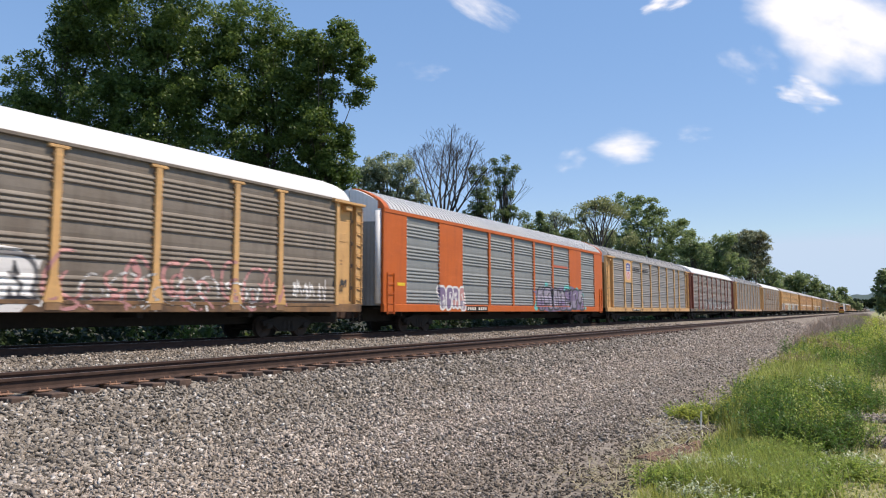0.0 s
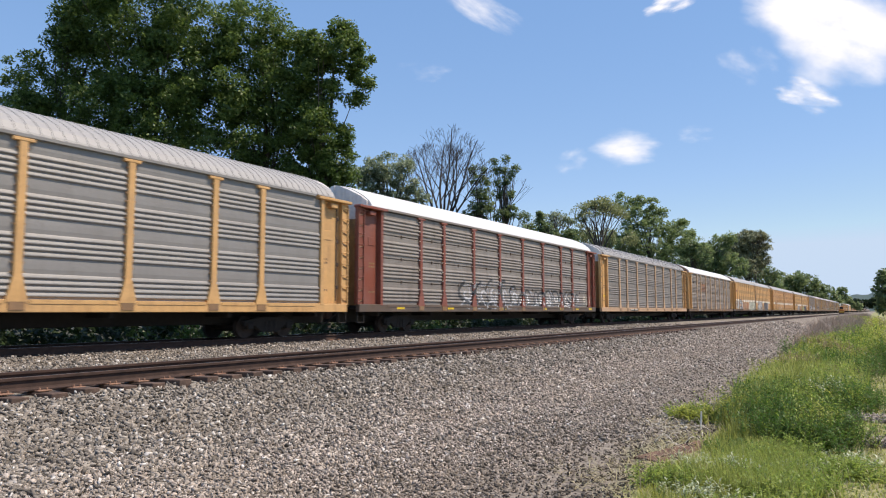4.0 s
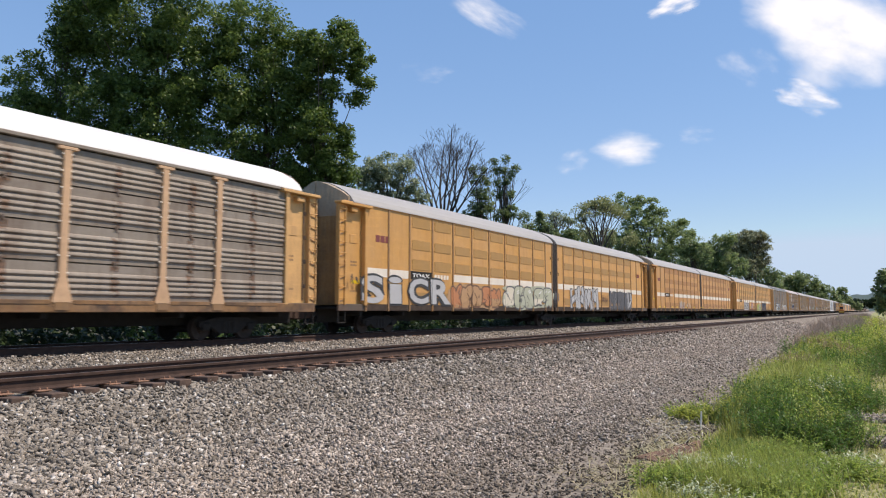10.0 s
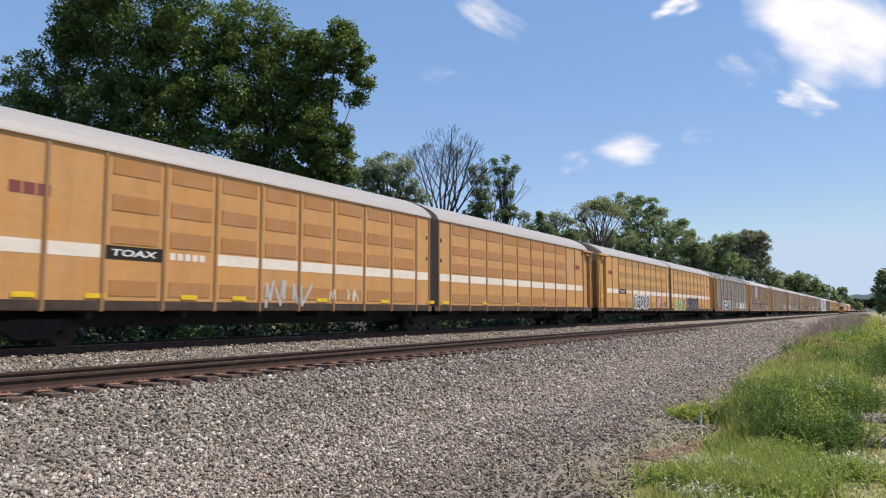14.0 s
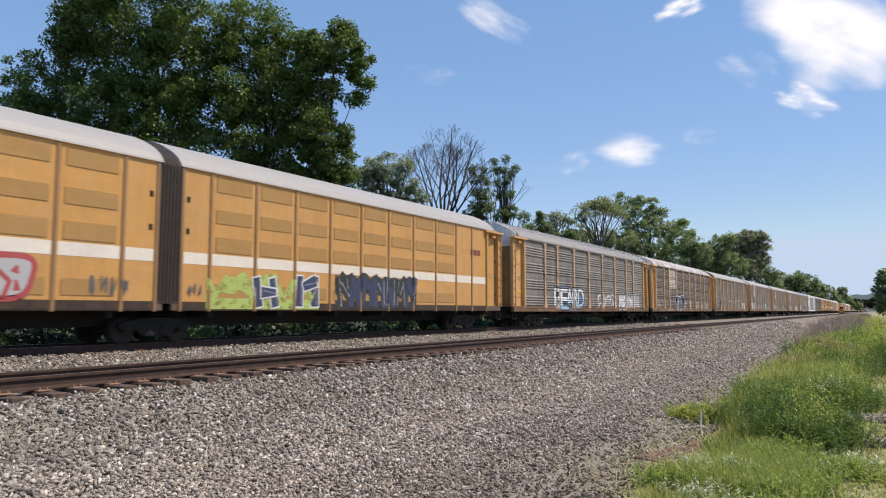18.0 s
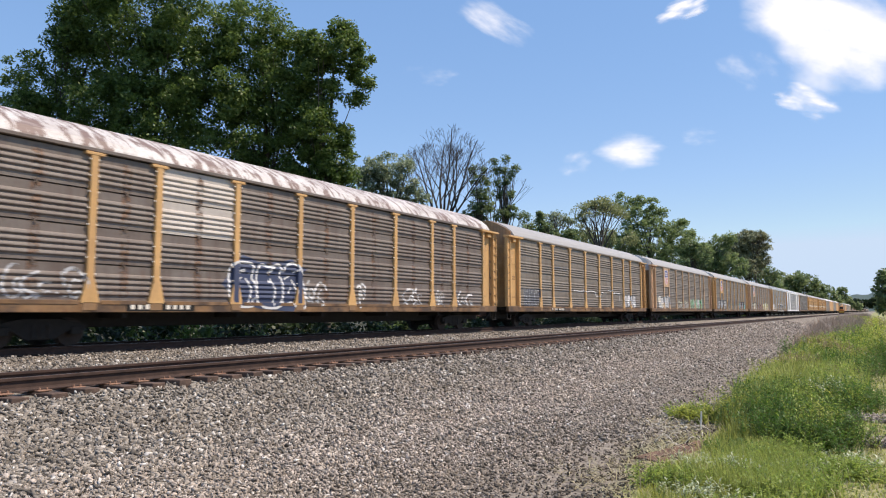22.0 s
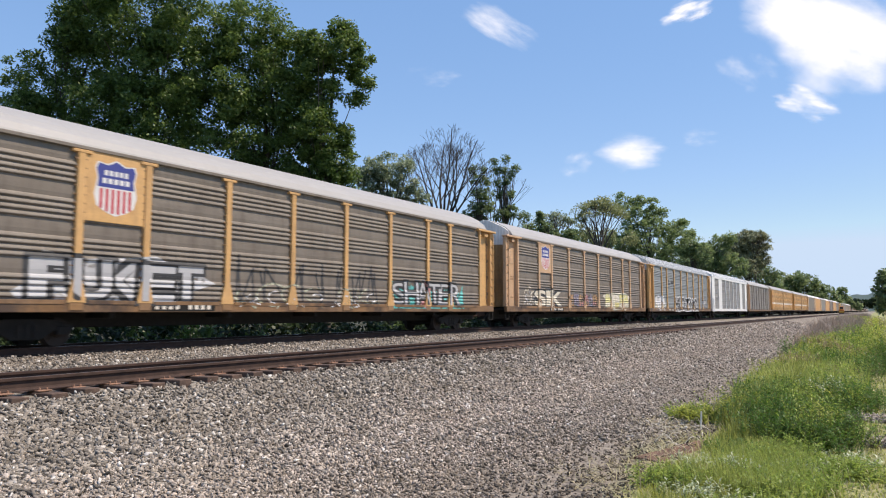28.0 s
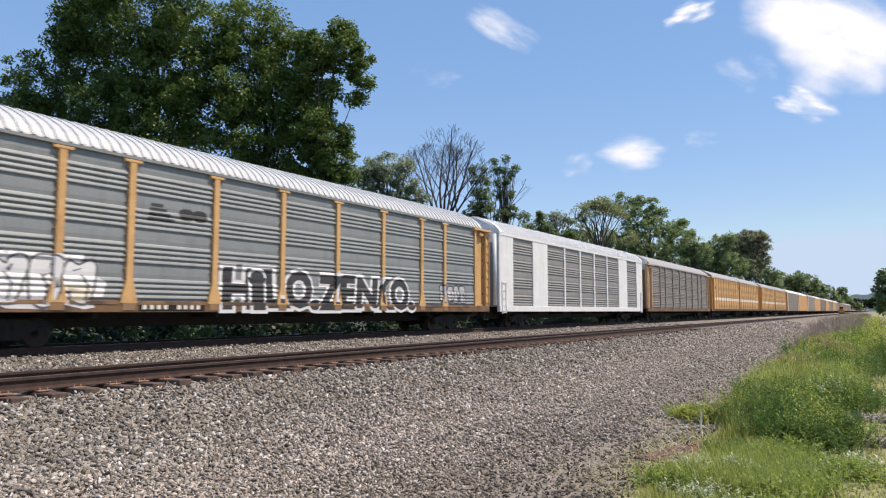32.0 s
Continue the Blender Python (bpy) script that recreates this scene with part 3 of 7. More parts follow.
def end_zone(car, length, far_end, door_mat, wall_mats, zone):
    """The plain door bay at one end with its ladder, step, head beam and end doors."""
    def pl(name, me, y, x=0, z=0, w=0, label=""):
        return put(name, me, car, x, length - y - w if far_end else y, z, label)
    pl("door_panel", shared("door_panel%.2f" % zone, door_mat, lambda bm: rbox(bm, -0.05, 0, 0, zone - 0.30, 0, 3.80, 0.01)), 0.18, DOOR_X, Z_SILL1, zone - 0.30, "plain painted end door panel")
    pl("corner_post", shared("corner_post", door_mat, lambda bm: rbox(bm, -0.13, 0, 0, 0.40, 0, 3.78, 0.012)), 0.02, HALF - 0.05, Z_SILL1, 0.40)
    pl("door_post", shared("door_post", door_mat, lambda bm: rbox(bm, -0.20, 0.03, 0, 0.17, -0.05, 3.88, 0.012)), zone - 0.15, HALF, Z_SILL1, 0.17)
    ladder = pl("ladder", shared("ladder", door_mat, ladder_build), 0.03, HALF - 0.05, Z_SILL1 - 0.03, 0.4, "steel ladder on the corner post")
    for k in range(9):
        put("rung", shared("rung_far" if far_end else "rung_near", (door_mat, RUNG), rung_build(-1 if far_end else 1)), ladder, 0, 0, 0.25 + k * 0.42)
    pl("step", shared("step", BLACK, step_build), 0.04, HALF - 0.08, Z_SILL0, 0.5)
    pl("head_beam", shared("head_beam%.2f" % zone, door_mat, lambda bm: rbox(bm, -0.24, 0.10, 0, zone + 0.25, 0, 0.10, 0.015)), -0.02, HALF + 0.02, Z_EAVE - 0.06, zone + 0.25)
    pl("latch_box", shared("latch_box", door_mat, lambda bm: rbox(bm, -0.02, 0.22, 0, 0.36, 0, 0.17, 0.02)), 0.72, DOOR_X, Z_EAVE - 0.30, 0.36)
    for k in range(4):
        pl("hinge", shared("hinge", DECK, lambda bm: rbox(bm, -0.01, 0.05, 0, 0.07, 0, 0.14, 0.012)), 0.46, DOOR_X, 1.7 + k * 0.85, 0.07)
    pl("placard", shared("placard", door_mat, lambda bm: rbox(bm, -0.004, 0.018, 0, 0.42, 0, 0.34, 0.008)), 0.86, DOOR_X, 3.5, 0.42)
    for z, n, wd in ((2.75, 3, 0.10), (2.62, 3, 0.10), (1.62, 4, 0.07)):
        tagged(pl("stencil", shared("stencil%d%.2f" % (n, wd), RUNG, lambda bm: [box(bm, 0, 0.003, q * (wd + 0.04), q * (wd + 0.04) + wd, 0, 0.07) for q in range(n)]), 0.92, DOOR_X + 0.001, z, 0.5, "worn dark stencil marks"), kind="stuff")
    pl("door_rod", shared("door_rod", DECK, lambda bm: tube(bm, (0, 0, 0.1), (0, 0, 3.7), 0.02, 0.02, 6)), 0.58, DOOR_X + 0.03, Z_SILL1)
    for half in (0, 1):
        put("end_door", shared("end_door%d%d" % (half, wall_mats[0] is END_BROWN), wall_mats, end_wall_build(0, 1, half, 0.05 if wall_mats[0] is END_BROWN else 0.012)), car, 0, length - 0.42 if far_end else 0.42, 0, "", far_end)
    put("lock_rod", shared("lock_rod", RUSTY, lock_rod_build), car, 0, length - 0.42 if far_end else 0.42, 0, "dark upright lock rod on the end doors", far_end)
    put("coupler", shared("coupler", RUSTY, coupler_build), car, 0, length if far_end else 0, 0, "", far_end)
    put("brake_hose", shared("brake_hose", BLACK, hose_build), car, 0, length if far_end else 0, 0, "", far_end)


CONV_BAYS = (2.86, 1.94, 2.86, 2.86, 2.86, 2.86, 2.86, 1.94, 2.86)
CONV_L, CONV_ZONE = 27.1, 1.60
SHEET_X = HALF - 0.072


def post_build(flared):
    def build(bm):
        k = 0.10 if flared else 0.078
        rbox(bm, -0.12, 0.03, -k, k, -0.04, 3.80, 0.012)
        rbox(bm, -0.12, 0.04, -2.6 * k, 2.6 * k, 3.72, 3.80, 0.01)
        b = bmesh.new()
        h = 0.55 if flared else 0.12
        prism(b, [(-2.4 * k, -0.06), (2.4 * k, -0.06), (2.4 * k, 0.02), (k + 0.005, h), (-k - 0.005, h), (-2.4 * k, 0.02)], -0.04, 0.10)
        merge(bm, b, Matrix.Rotation(math.pi / 2, 4, "Z"))
    return build


def rivets_build(bm):
    for k in range(9):
        z = 0.25 + k * 0.42
        for y in (-0.125, 0.125):
            rbox(bm, -0.02, 0.012, y - 0.025, y + 0.025, z - 0.02, z + 0.02, 0.006)


def clips_build(bm):
    """Small clamps that hold the sheets along both sides of a post."""
    for k in range(14):
        for y in (-0.125, 0.125):
            box(bm, -0.02, 0.025, y - 0.028, y + 0.028, 0.62 + k * 0.225, 0.66 + k * 0.225)


def studs_build(bm):
    for k in range(19):
        box(bm, -0.01, 0.016, -0.022, 0.022, 0.12 + k * 0.195, 0.155 + k * 0.195)


CARS = {}


def rack_car(key, e, label, post_mat, panel_mat, roof_mat, style="groups", end_top=None, ribs=False, spin=True, sill_mat=None, rivets=False, patch=(), thin=None, end_low=None):
    """A tri-level rack car with corrugated side sheets between posts."""
    car = tagged(new("rail_car"), label, "rail car", "cars of the passing train")
    car.location = (TRAIN_X, e + S0, 0)
    L, zone = CONV_L, CONV_ZONE
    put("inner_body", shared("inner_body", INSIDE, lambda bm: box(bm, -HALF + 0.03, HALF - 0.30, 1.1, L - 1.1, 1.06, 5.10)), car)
    roof_on(car, "", roof_mat, 0.85, L - 0.85, ribs, 0.30 if ribs else 1.37)
    put("far_side", shared("far_side", panel_mat, lambda bm: box(bm, -HALF, -HALF + 0.02, 0.6, L - 0.6, 1.16, 5.06)), car)
    for x0, x1 in ((HALF - 0.16, HALF + 0.02), (-HALF, -HALF + 0.1)):
        put("side_sill", shared("side_sill%.1f" % x0, sill_mat or DECK_YELLOW, lambda bm: rbox(bm, x0, x1, 0.1, L - 0.1, Z_SILL0, Z_SILL1, 0.015)), car)
    put("eave_beam", shared("eave_beam", panel_mat, lambda bm: rbox(bm, HALF - 0.12, HALF + 0.025, zone + 0.3, L - zone - 0.3, Z_EAVE - 0.005, 5.07, 0.012)), car)
    underframe(car, L, (3.55, L - 3.55), spin)
    for far_end in (False, True):
        end_zone(car, L, far_end, post_mat, (end_low or END_GRIMY, end_top or END_WHITE), zone)
    y = zone
    posts = []
    rows = 4 if style == "seams" else 2
    ph = SHEET_H / rows
    for i, w in enumerate(CONV_BAYS):
        for r in range(rows):
            mat = patch[2] if patch and i == patch[0] and r in patch[1] else panel_mat
            put("side_sheet", shared("side_sheet%s%.2f_%d" % (style, w, r), mat, corrugated(style, w, r * ph, (r + 1) * ph)), car, SHEET_X, y, Z_SILL1)
        put("sill_ledge", shared("sill_ledge%.2f" % w, sill_mat or DECK_YELLOW, lambda bm: rbox(bm, 0, 0.018, 0.30, w - 0.30, -0.10, 0.005, 0.006)), car, HALF + 0.018, y, Z_SILL1)
        if i:
            put("post", shared("post", thin or post_mat, post_build(True)), car, HALF, y, Z_SILL1)
            put("post_foot", shared("post_foot", RUNG, lambda bm: rbox(bm, 0, 0.022, -0.19, 0.19, -0.25, -0.04, 0.008)), car, HALF + 0.018, y, Z_SILL1)
            if not rivets:
                tagged(put("clip_strip", shared("clips", RUNG, clips_build), car, HALF - 0.03, y, Z_SILL1), kind="stuff")
            if rivets:
                put("rivets", shared("rivets", STRIPE, rivets_build), car, HALF, y, Z_SILL1)
            posts.append(y)
        y += w
    CARS[key] = (car, style, posts, 0.103)
    TRAIN.append((car, e))
    return car


FLUSH_L = 26.94
FLUSH_BAYS = ((1.68, 2.66), (6.48, 2.80), (9.28, 2.80), (12.08, 2.80), (14.88, 2.80), (17.68, 2.80), (22.60, 2.66))


def flush_car(key, e, label, body_mat, panel_mat, roof_mat, spin=True):
    """A rack car with flush painted sides into which the sheets are let."""
    car = tagged(new("rail_car"), label, "rail car", "cars of the passing train")
    car.location = (TRAIN_X, e + S0, 0)
    L = FLUSH_L
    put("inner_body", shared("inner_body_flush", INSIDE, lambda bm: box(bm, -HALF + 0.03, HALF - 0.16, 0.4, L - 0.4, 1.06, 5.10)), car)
    roof_on(car, "_flush", roof_mat, 0.32, L - 0.32, 2, 0.28)
    for y in (0.0, L - 0.34):
        put("roof_hoop", shared("roof_hoop", body_mat, lambda bm: prism(bm, [(x * 1.02, z + 0.03) for x, z in ROOF_OUT], 0, 0.34)), car, 0, y)
    put("far_side", shared("far_side_flush", body_mat, lambda bm: box(bm, -HALF, -HALF + 0.02, 0.3, L - 0.3, 1.06, 5.06)), car)
    put("side_sill", shared("side_sill_flush", body_mat, lambda bm: rbox(bm, HALF - 0.16, HALF + 0.02, 0.05, L - 0.05, Z_SILL0, Z_SILL1 + 0.02, 0.015)), car)
    put("eave_beam", shared("eave_beam_flush", body_mat, lambda bm: rbox(bm, HALF - 0.12, HALF + 0.03, 0.0, L, Z_EAVE - 0.05, 5.09, 0.012)), car)
    underframe(car, L, (3.4, L - 3.4), spin)
    posts = []
    for a, b in ((0.0, 1.68), (4.34, 6.48), (20.48, 22.60), (25.26, L)):
        put("side_plate", shared("side_plate%.2f" % (b - a), body_mat, lambda bm: rbox(bm, -0.12, 0, 0, b - a, 0, SHEET_H - 0.03, 0.012)), car, HALF + 0.005, a, Z_SILL1 + 0.01)
    for y, w in FLUSH_BAYS:
        for r in range(2):
            put("side_sheet", shared("side_sheetgroups%.2f_%d" % (w, r), panel_mat, corrugated("groups", w, r * SHEET_H / 2, (r + 1) * SHEET_H / 2)), car, SHEET_X, y, Z_SILL1)
        for a in (y + 0.03, y + w - 0.03) if not 8 < y < 17 else (y + 0.13, y + w - 0.13):
            tagged(put("stud_strip", shared("studs", WHITE, studs_build), car, HALF - 0.015, a, Z_SILL1), kind="stuff")
        if 8 < y < 20:
            put("post", shared("post_flush", body_mat, lambda bm: rbox(bm, -0.12, 0.02, -0.10, 0.10, -0.02, SHEET_H, 0.012)), car, HALF, y, Z_SILL1)
            posts.append(y)
    for far_end in (False, True):
        f = -1 if far_end else 1
        y = L if far_end else 0.0
        for half in (0, 1):
            put("end_door", shared("end_door_flush%d" % half, (PAN_BLUE, WHITE), end_wall_build(0, 1, half)), car, 0, y - f * 0.30, 0, "white and grey folding end door", far_end)
        for x in (-1.30, 1.30):
            put("door_edge", shared("door_edge", WHITE, lambda bm: tube(bm, (0, 0, 1.2), (0, 0, 5.0), 0.13, 0.13, 10), True), car, x, y - f * 0.02)
        put("ladder", shared("short_ladder", body_mat, lambda bm: [rbox(bm, 0, 0.05, k - 0.02, k + 0.02, -0.4, 1.3, 0.006) for k in (0.02, 0.48)] + [tube(bm, (0.04, 0, z), (0.04, 0.5, z), 0.016, 0.016, 6) for z in (-0.35, 0.05, 0.45, 0.85, 1.25)]), car, HALF + 0.005, 0.25 if not far_end else L - 0.75, Z_SILL1)
        put("coupler", shared("coupler", RUSTY, coupler_build), car, 0, y, 0, "", far_end)
        put("brake_hose", shared("brake_hose", BLACK, hose_build), car, 0, y, 0, "", far_end)
    CARS[key] = (car, "flush", posts, 0.10)
    TRAIN.append((car, e))
    return car


UNIT_L, UNIT_ZONE = 20.80, 1.72
UNIT_BAYS = (1.50, 1.54) + (1.83,) * 8 + (1.03,)


# fills the openings below the bays; their shade is put into this colour
SLOT = plain("shaded_brown_slot", (0.055, 0.036, 0.026), 0.9, 0.4, 4)
BELLOWS = plain("grimy_brown_rubber", (0.035, 0.026, 0.022), 0.85, 0.3, 3)


def unit_car(key, e, label, skin_mat, dent_mat, roof_mat, spin=True, plates=True):
    """A two-unit articulated rack car: smooth skins with pressed fields between slim posts."""
    length = 2 * UNIT_L + 0.1
    car = tagged(new("rail_car"), label, "rail car", "cars of the passing train")
    car.location = (TRAIN_X, e + S0, 0)
    posts = []
    for k in (0, 1):
        y0 = k * (UNIT_L + 0.1)
        r0, r1 = (0.85, UNIT_L - 0.25) if k == 0 else (0.25, UNIT_L - 0.85)
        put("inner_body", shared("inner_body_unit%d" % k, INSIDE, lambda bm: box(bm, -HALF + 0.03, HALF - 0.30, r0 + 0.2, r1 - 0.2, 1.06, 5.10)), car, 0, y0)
        put("far_side", shared("far_side_unit", skin_mat, lambda bm: box(bm, -HALF, -HALF + 0.02, 0.3, UNIT_L - 0.3, 1.06, 5.06)), car, 0, y0)
        roof_on(car, "_unit%d" % k, roof_mat, r0, r1, False, 1.84, y0)
        put("side_sill", shared("side_sill_unit", DECK, lambda bm: rbox(bm, HALF - 0.16, HALF - 0.06, 0.1, UNIT_L - 0.1, Z_SILL0 + 0.04, Z_SILL1, 0.015)), car, 0, y0)
        put("eave_beam", shared("eave_beam_unit", skin_mat, lambda bm: rbox(bm, HALF - 0.12, HALF - 0.02, 0.3, UNIT_L - 0.3, Z_EAVE + 0.06, 5.09, 0.012)), car, 0, y0)
        underframe(car, UNIT_L, (), spin, y0)
        bays = UNIT_BAYS if k == 0 else UNIT_BAYS[::-1]
        y = y0 + (UNIT_ZONE if k == 0 else 0.37)
        for i, w in enumerate(bays):
            j = i if k == 0 else 10 - i
            put("side_skin", shared("side_skin%.2f" % w, skin_mat, lambda bm: rbox(bm, -0.04, 0, 0.03, w - 0.03, 0, 3.9, 0.008)), car, HALF - 0.05, y, Z_SILL1)
            if j == 10:
                for z in (3.12, 4.05):
                    put("socket", shared("socket", BLACK, lambda bm: rbox(bm, 0, 0.012, -0.06, 0.06, 0, 0.17, 0.004)), car, HALF - 0.052, y + (0.20 if k else w - 0.20), z, "small dark square socket")
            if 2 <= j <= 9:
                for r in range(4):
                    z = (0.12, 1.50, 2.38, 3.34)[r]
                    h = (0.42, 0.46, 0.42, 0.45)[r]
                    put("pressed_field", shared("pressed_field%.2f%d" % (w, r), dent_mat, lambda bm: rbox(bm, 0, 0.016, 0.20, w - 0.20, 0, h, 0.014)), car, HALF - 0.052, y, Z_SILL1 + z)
            plate = plates and k == 0 and i in (2, 3)
            if not plate:
                put("stripe", shared("stripe%.2f" % w, STRIPE, lambda bm: box(bm, 0, 0.004, 0.08, w - 0.08, 0.0, 0.34)), car, HALF - 0.048, y, 2.26)
            elif i == 2:
                put("number_board", shared("number_board", BLACK, lambda bm: box(bm, 0, 0.006, 0.06, w - 0.06, 0, 0.36)), car, HALF - 0.048, y, 2.25)
                letters = text_bm("TOAX", 0.22, w - 0.24, 0.09, 0.27, 0.02, 0, 0.004, 0.05)
                plate_text = part("lettering", letters, WHITE, car, "white lettering on the black board")
                plate_text.location = (HALF - 0.042, y, 2.25)
            else:
                put("number_bars", shared("number_bars", STRIPE, lambda bm: [box(bm, 0, 0.006, 0.2 + q * 0.26, 0.38 + q * 0.26, 0, 0.2) for q in range(5)]), car, HALF - 0.048, y, 2.33)
            put("foot_gusset", shared("foot_gusset%.2f" % w, SLOT, lambda bm: rbox(bm, 0, 0.05, 0.10, w - 0.10, -0.24, 0.0, 0.01)), car, HALF - 0.10, y, Z_SILL1)
            put("post", shared("slim_post", POST_BROWN, lambda bm: rbox(bm, -0.1, -0.012, -0.05, 0.05, -0.28, 3.93, 0.01)), car, HALF, y, Z_SILL1)
            if 0 < i:
                posts.append(y)
            y += w
        put("post", shared("slim_post", POST_BROWN, lambda bm: rbox(bm, -0.1, -0.012, -0.05, 0.05, -0.28, 3.93, 0.01)), car, HALF, y, Z_SILL1)
    for q in range(7):
        put("joint_bellows", shared("joint_bellows", BELLOWS, lambda bm: prism(bm, [(x * 0.985, z - 0.04) for x, z in ROOF_OUT] + [(-1.5, 1.1), (1.5, 1.1)], -0.045, 0.045)), car, 0, UNIT_L - 0.30 + q * 0.118, 0, "black folded rubber bellows between the two halves")
    for y in (3.3, UNIT_L + 0.05, length - 3.3):
        bogie(car, y, spin)
    for far_end in (False, True):
        end_zone(car, length, far_end, skin_mat, (END_GRIMY, END_TAN), UNIT_ZONE)
        for dy, w in ((UNIT_ZONE + 0.62, 1.0),):
            yy = length - dy - w if far_end else dy
            def emblem(bm):
                for a, b in ((0.0, 0.28), (0.33, 0.61), (0.66, 0.98)):
                    box(bm, 0, 0.006, a, b, 0.0, 0.28)
            put("emblem", shared("emblem", SPRAY["maroon"], emblem), car, HALF - 0.048, yy, 3.66, "dark red bar emblem")
    CARS[key] = (car, "unit", posts, 0.05)
    TRAIN.append((car, e))
    return car


def block_car(e, label, side_mat, post_mat, roof_mat, length=CONV_L):
    """A car far down the train."""
    car = tagged(new("rail_car"), label, "rail car", "cars of the passing train")
    car.location = (TRAIN_X, e + S0, 0)
    put("side", shared("plain_side%.1f" % length, side_mat, lambda bm: box(bm, -HALF, HALF - 0.04, 0.3, length - 0.3, 0.95, 5.08)), car)
    for y in (0.3, length - 2.2):
        put("end_bay", shared("plain_end_bay", post_mat, lambda bm: box(bm, HALF - 0.05, HALF + 0.02, 0, 1.9, 0.9, 5.0)), car, 0, y)
    put("roof", shared("plain_roof%.1f" % length, roof_mat, lambda bm: prism(bm, ROOF_OUT, 0.3, length - 0.3)), car)
    put("underframe", shared("plain_under%.1f" % length, BLACK, lambda bm: box(bm, -0.4, 0.4, -0.5, length + 0.5, 0.5, 0.96)), car)
    for y in (3.5, length - 3.5):
        put("bogie", shared("plain_bogie", BLACK, lambda bm: rbox(bm, -0.9, 0.9, -1.2, 1.2, 0.0, 0.6, 0.2)), car, 0, y)
    TRAIN.append((car, e))
    return car


# ---- spray paint, lettering and emblems on the cars ----
SPRAY = {}
for nm, col in dict(black=(0.03, 0.03, 0.032), white=(0.72, 0.71, 0.70), silver=(0.46, 0.46, 0.47), darkgrey=(0.10, 0.10, 0.11), pink=(0.50, 0.24, 0.23), cream=(0.66, 0.60, 0.48),
                    purple=(0.19, 0.14, 0.25), mauve=(0.29, 0.26, 0.34), teal=(0.10, 0.48, 0.46), blue=(0.08, 0.22, 0.42), skyblue=(0.35, 0.55, 0.66), navy=(0.035, 0.05, 0.11),
                    lime=(0.42, 0.52, 0.13), green=(0.12, 0.36, 0.16), yellow=(0.66, 0.60, 0.24), orange=(0.50, 0.20, 0.08), maroon=(0.20, 0.035, 0.03), red=(0.42, 0.06, 0.06),
                    shield_blue=(0.03, 0.045, 0.26), shield_red=(0.55, 0.05, 0.07), palegreen=(0.45, 0.46, 0.34), brown=(0.17, 0.09, 0.05), faded=(0.46, 0.27, 0.13), ink=(0.17, 0.165, 0.16), rustfield=(0.31, 0.135, 0.055)).items():
    SPRAY[nm] = paint("spray_" + nm, col, dirt=tuple(0.6 * c + 0.05 for c in col), dirty=0.35, rust=0.0, rough=0.6, fade=0.1)


def wrap(bm, car_info, lift):
    """Lays a flat drawing (in y and z) over the relief of a car's side: x of each corner follows sheet and posts."""
    car, style, posts, half_w = car_info
    if style in ("groups", "seams", "flush"):
        prof = sheet_profile("seams" if style == "seams" else "groups")
        zs = [p[1] + Z_SILL1 for p in prof]
        ds = [p[0] for p in prof]
        zs, ds = zs + [5.2], ds + [0.0]
        lo, hi = min(v.co.z for v in bm.verts), max(v.co.z for v in bm.verts)
        cuts = [z for z in zs if lo < z < hi] + [Z_SILL1 - 0.002, Z_SILL1 + 0.002]
        for z in cuts:
            bmesh.ops.bisect_plane(bm, geom=bm.verts[:] + bm.edges[:] + bm.faces[:], plane_co=(0, 0, z), plane_no=(0, 0, 1))
    y_lo, y_hi = min(v.co.y for v in bm.verts), max(v.co.y for v in bm.verts)
    plates = ((4.34, 6.48), (20.48, 22.60)) if style == "flush" else ()
    edges = [(y - half_w, y + half_w) for y in posts] + list(plates)
    for a, b in edges:
        for c in (a - 0.003, a, b, b + 0.003):
            if y_lo < c < y_hi:
                bmesh.ops.bisect_plane(bm, geom=bm.verts[:] + bm.edges[:] + bm.faces[:], plane_co=(0, c, 0), plane_no=(0, 1, 0))
    for v in bm.verts:
        extra = v.co.x
        on_post = any(a - 0.001 <= v.co.y <= b + 0.001 for a, b in edges)
        if v.co.z < Z_SILL1:
            x = HALF + 0.022 if style != "unit" else HALF - 0.048
        elif on_post:
            x = HALF + 0.034 if style != "unit" else HALF - 0.006
        elif style == "unit":
            x = HALF - 0.027
        else:
            x = SHEET_X + float(np.interp(v.co.z, zs, ds))
        v.co.x = x + lift + extra


def text_mesh(body, size=1.0, bold=0.0):
    cu = bpy.data.curves.new("letters", "FONT")
    cu.body, cu.size, cu.offset, cu.resolution_u = body, size, bold, 3
    ob = bpy.data.objects.new("letters", cu)
    me = bpy.data.meshes.new_from_object(ob)
    bpy.data.objects.remove(ob)
    return me


def text_bm(body, y0, y1, z0, z1, bold=0.0, slot=0, extra=0.0, shear=0.0):
    """Letters stretched to fill a field; the drawing lies in y and z."""
    me = text_mesh(body, 1.0, bold)
    bm = bmesh.new()
    bm.from_mesh(me)
    bpy.data.meshes.remove(me)
    xs, ys = [v.co.x for v in bm.verts], [v.co.y for v in bm.verts]
    ax, bx, ay, by = min(xs), max(xs), min(ys), max(ys)
    for v in bm.verts:
        u, w = (v.co.x - ax) / (bx - ax), (v.co.y - ay) / (by - ay)
        v.co = Vector((extra, y0 + (y1 - y0) * u + shear * (w - 0.5), z0 + (z1 - z0) * w))
    for f in bm.faces:
        f.material_index = slot
    return bm


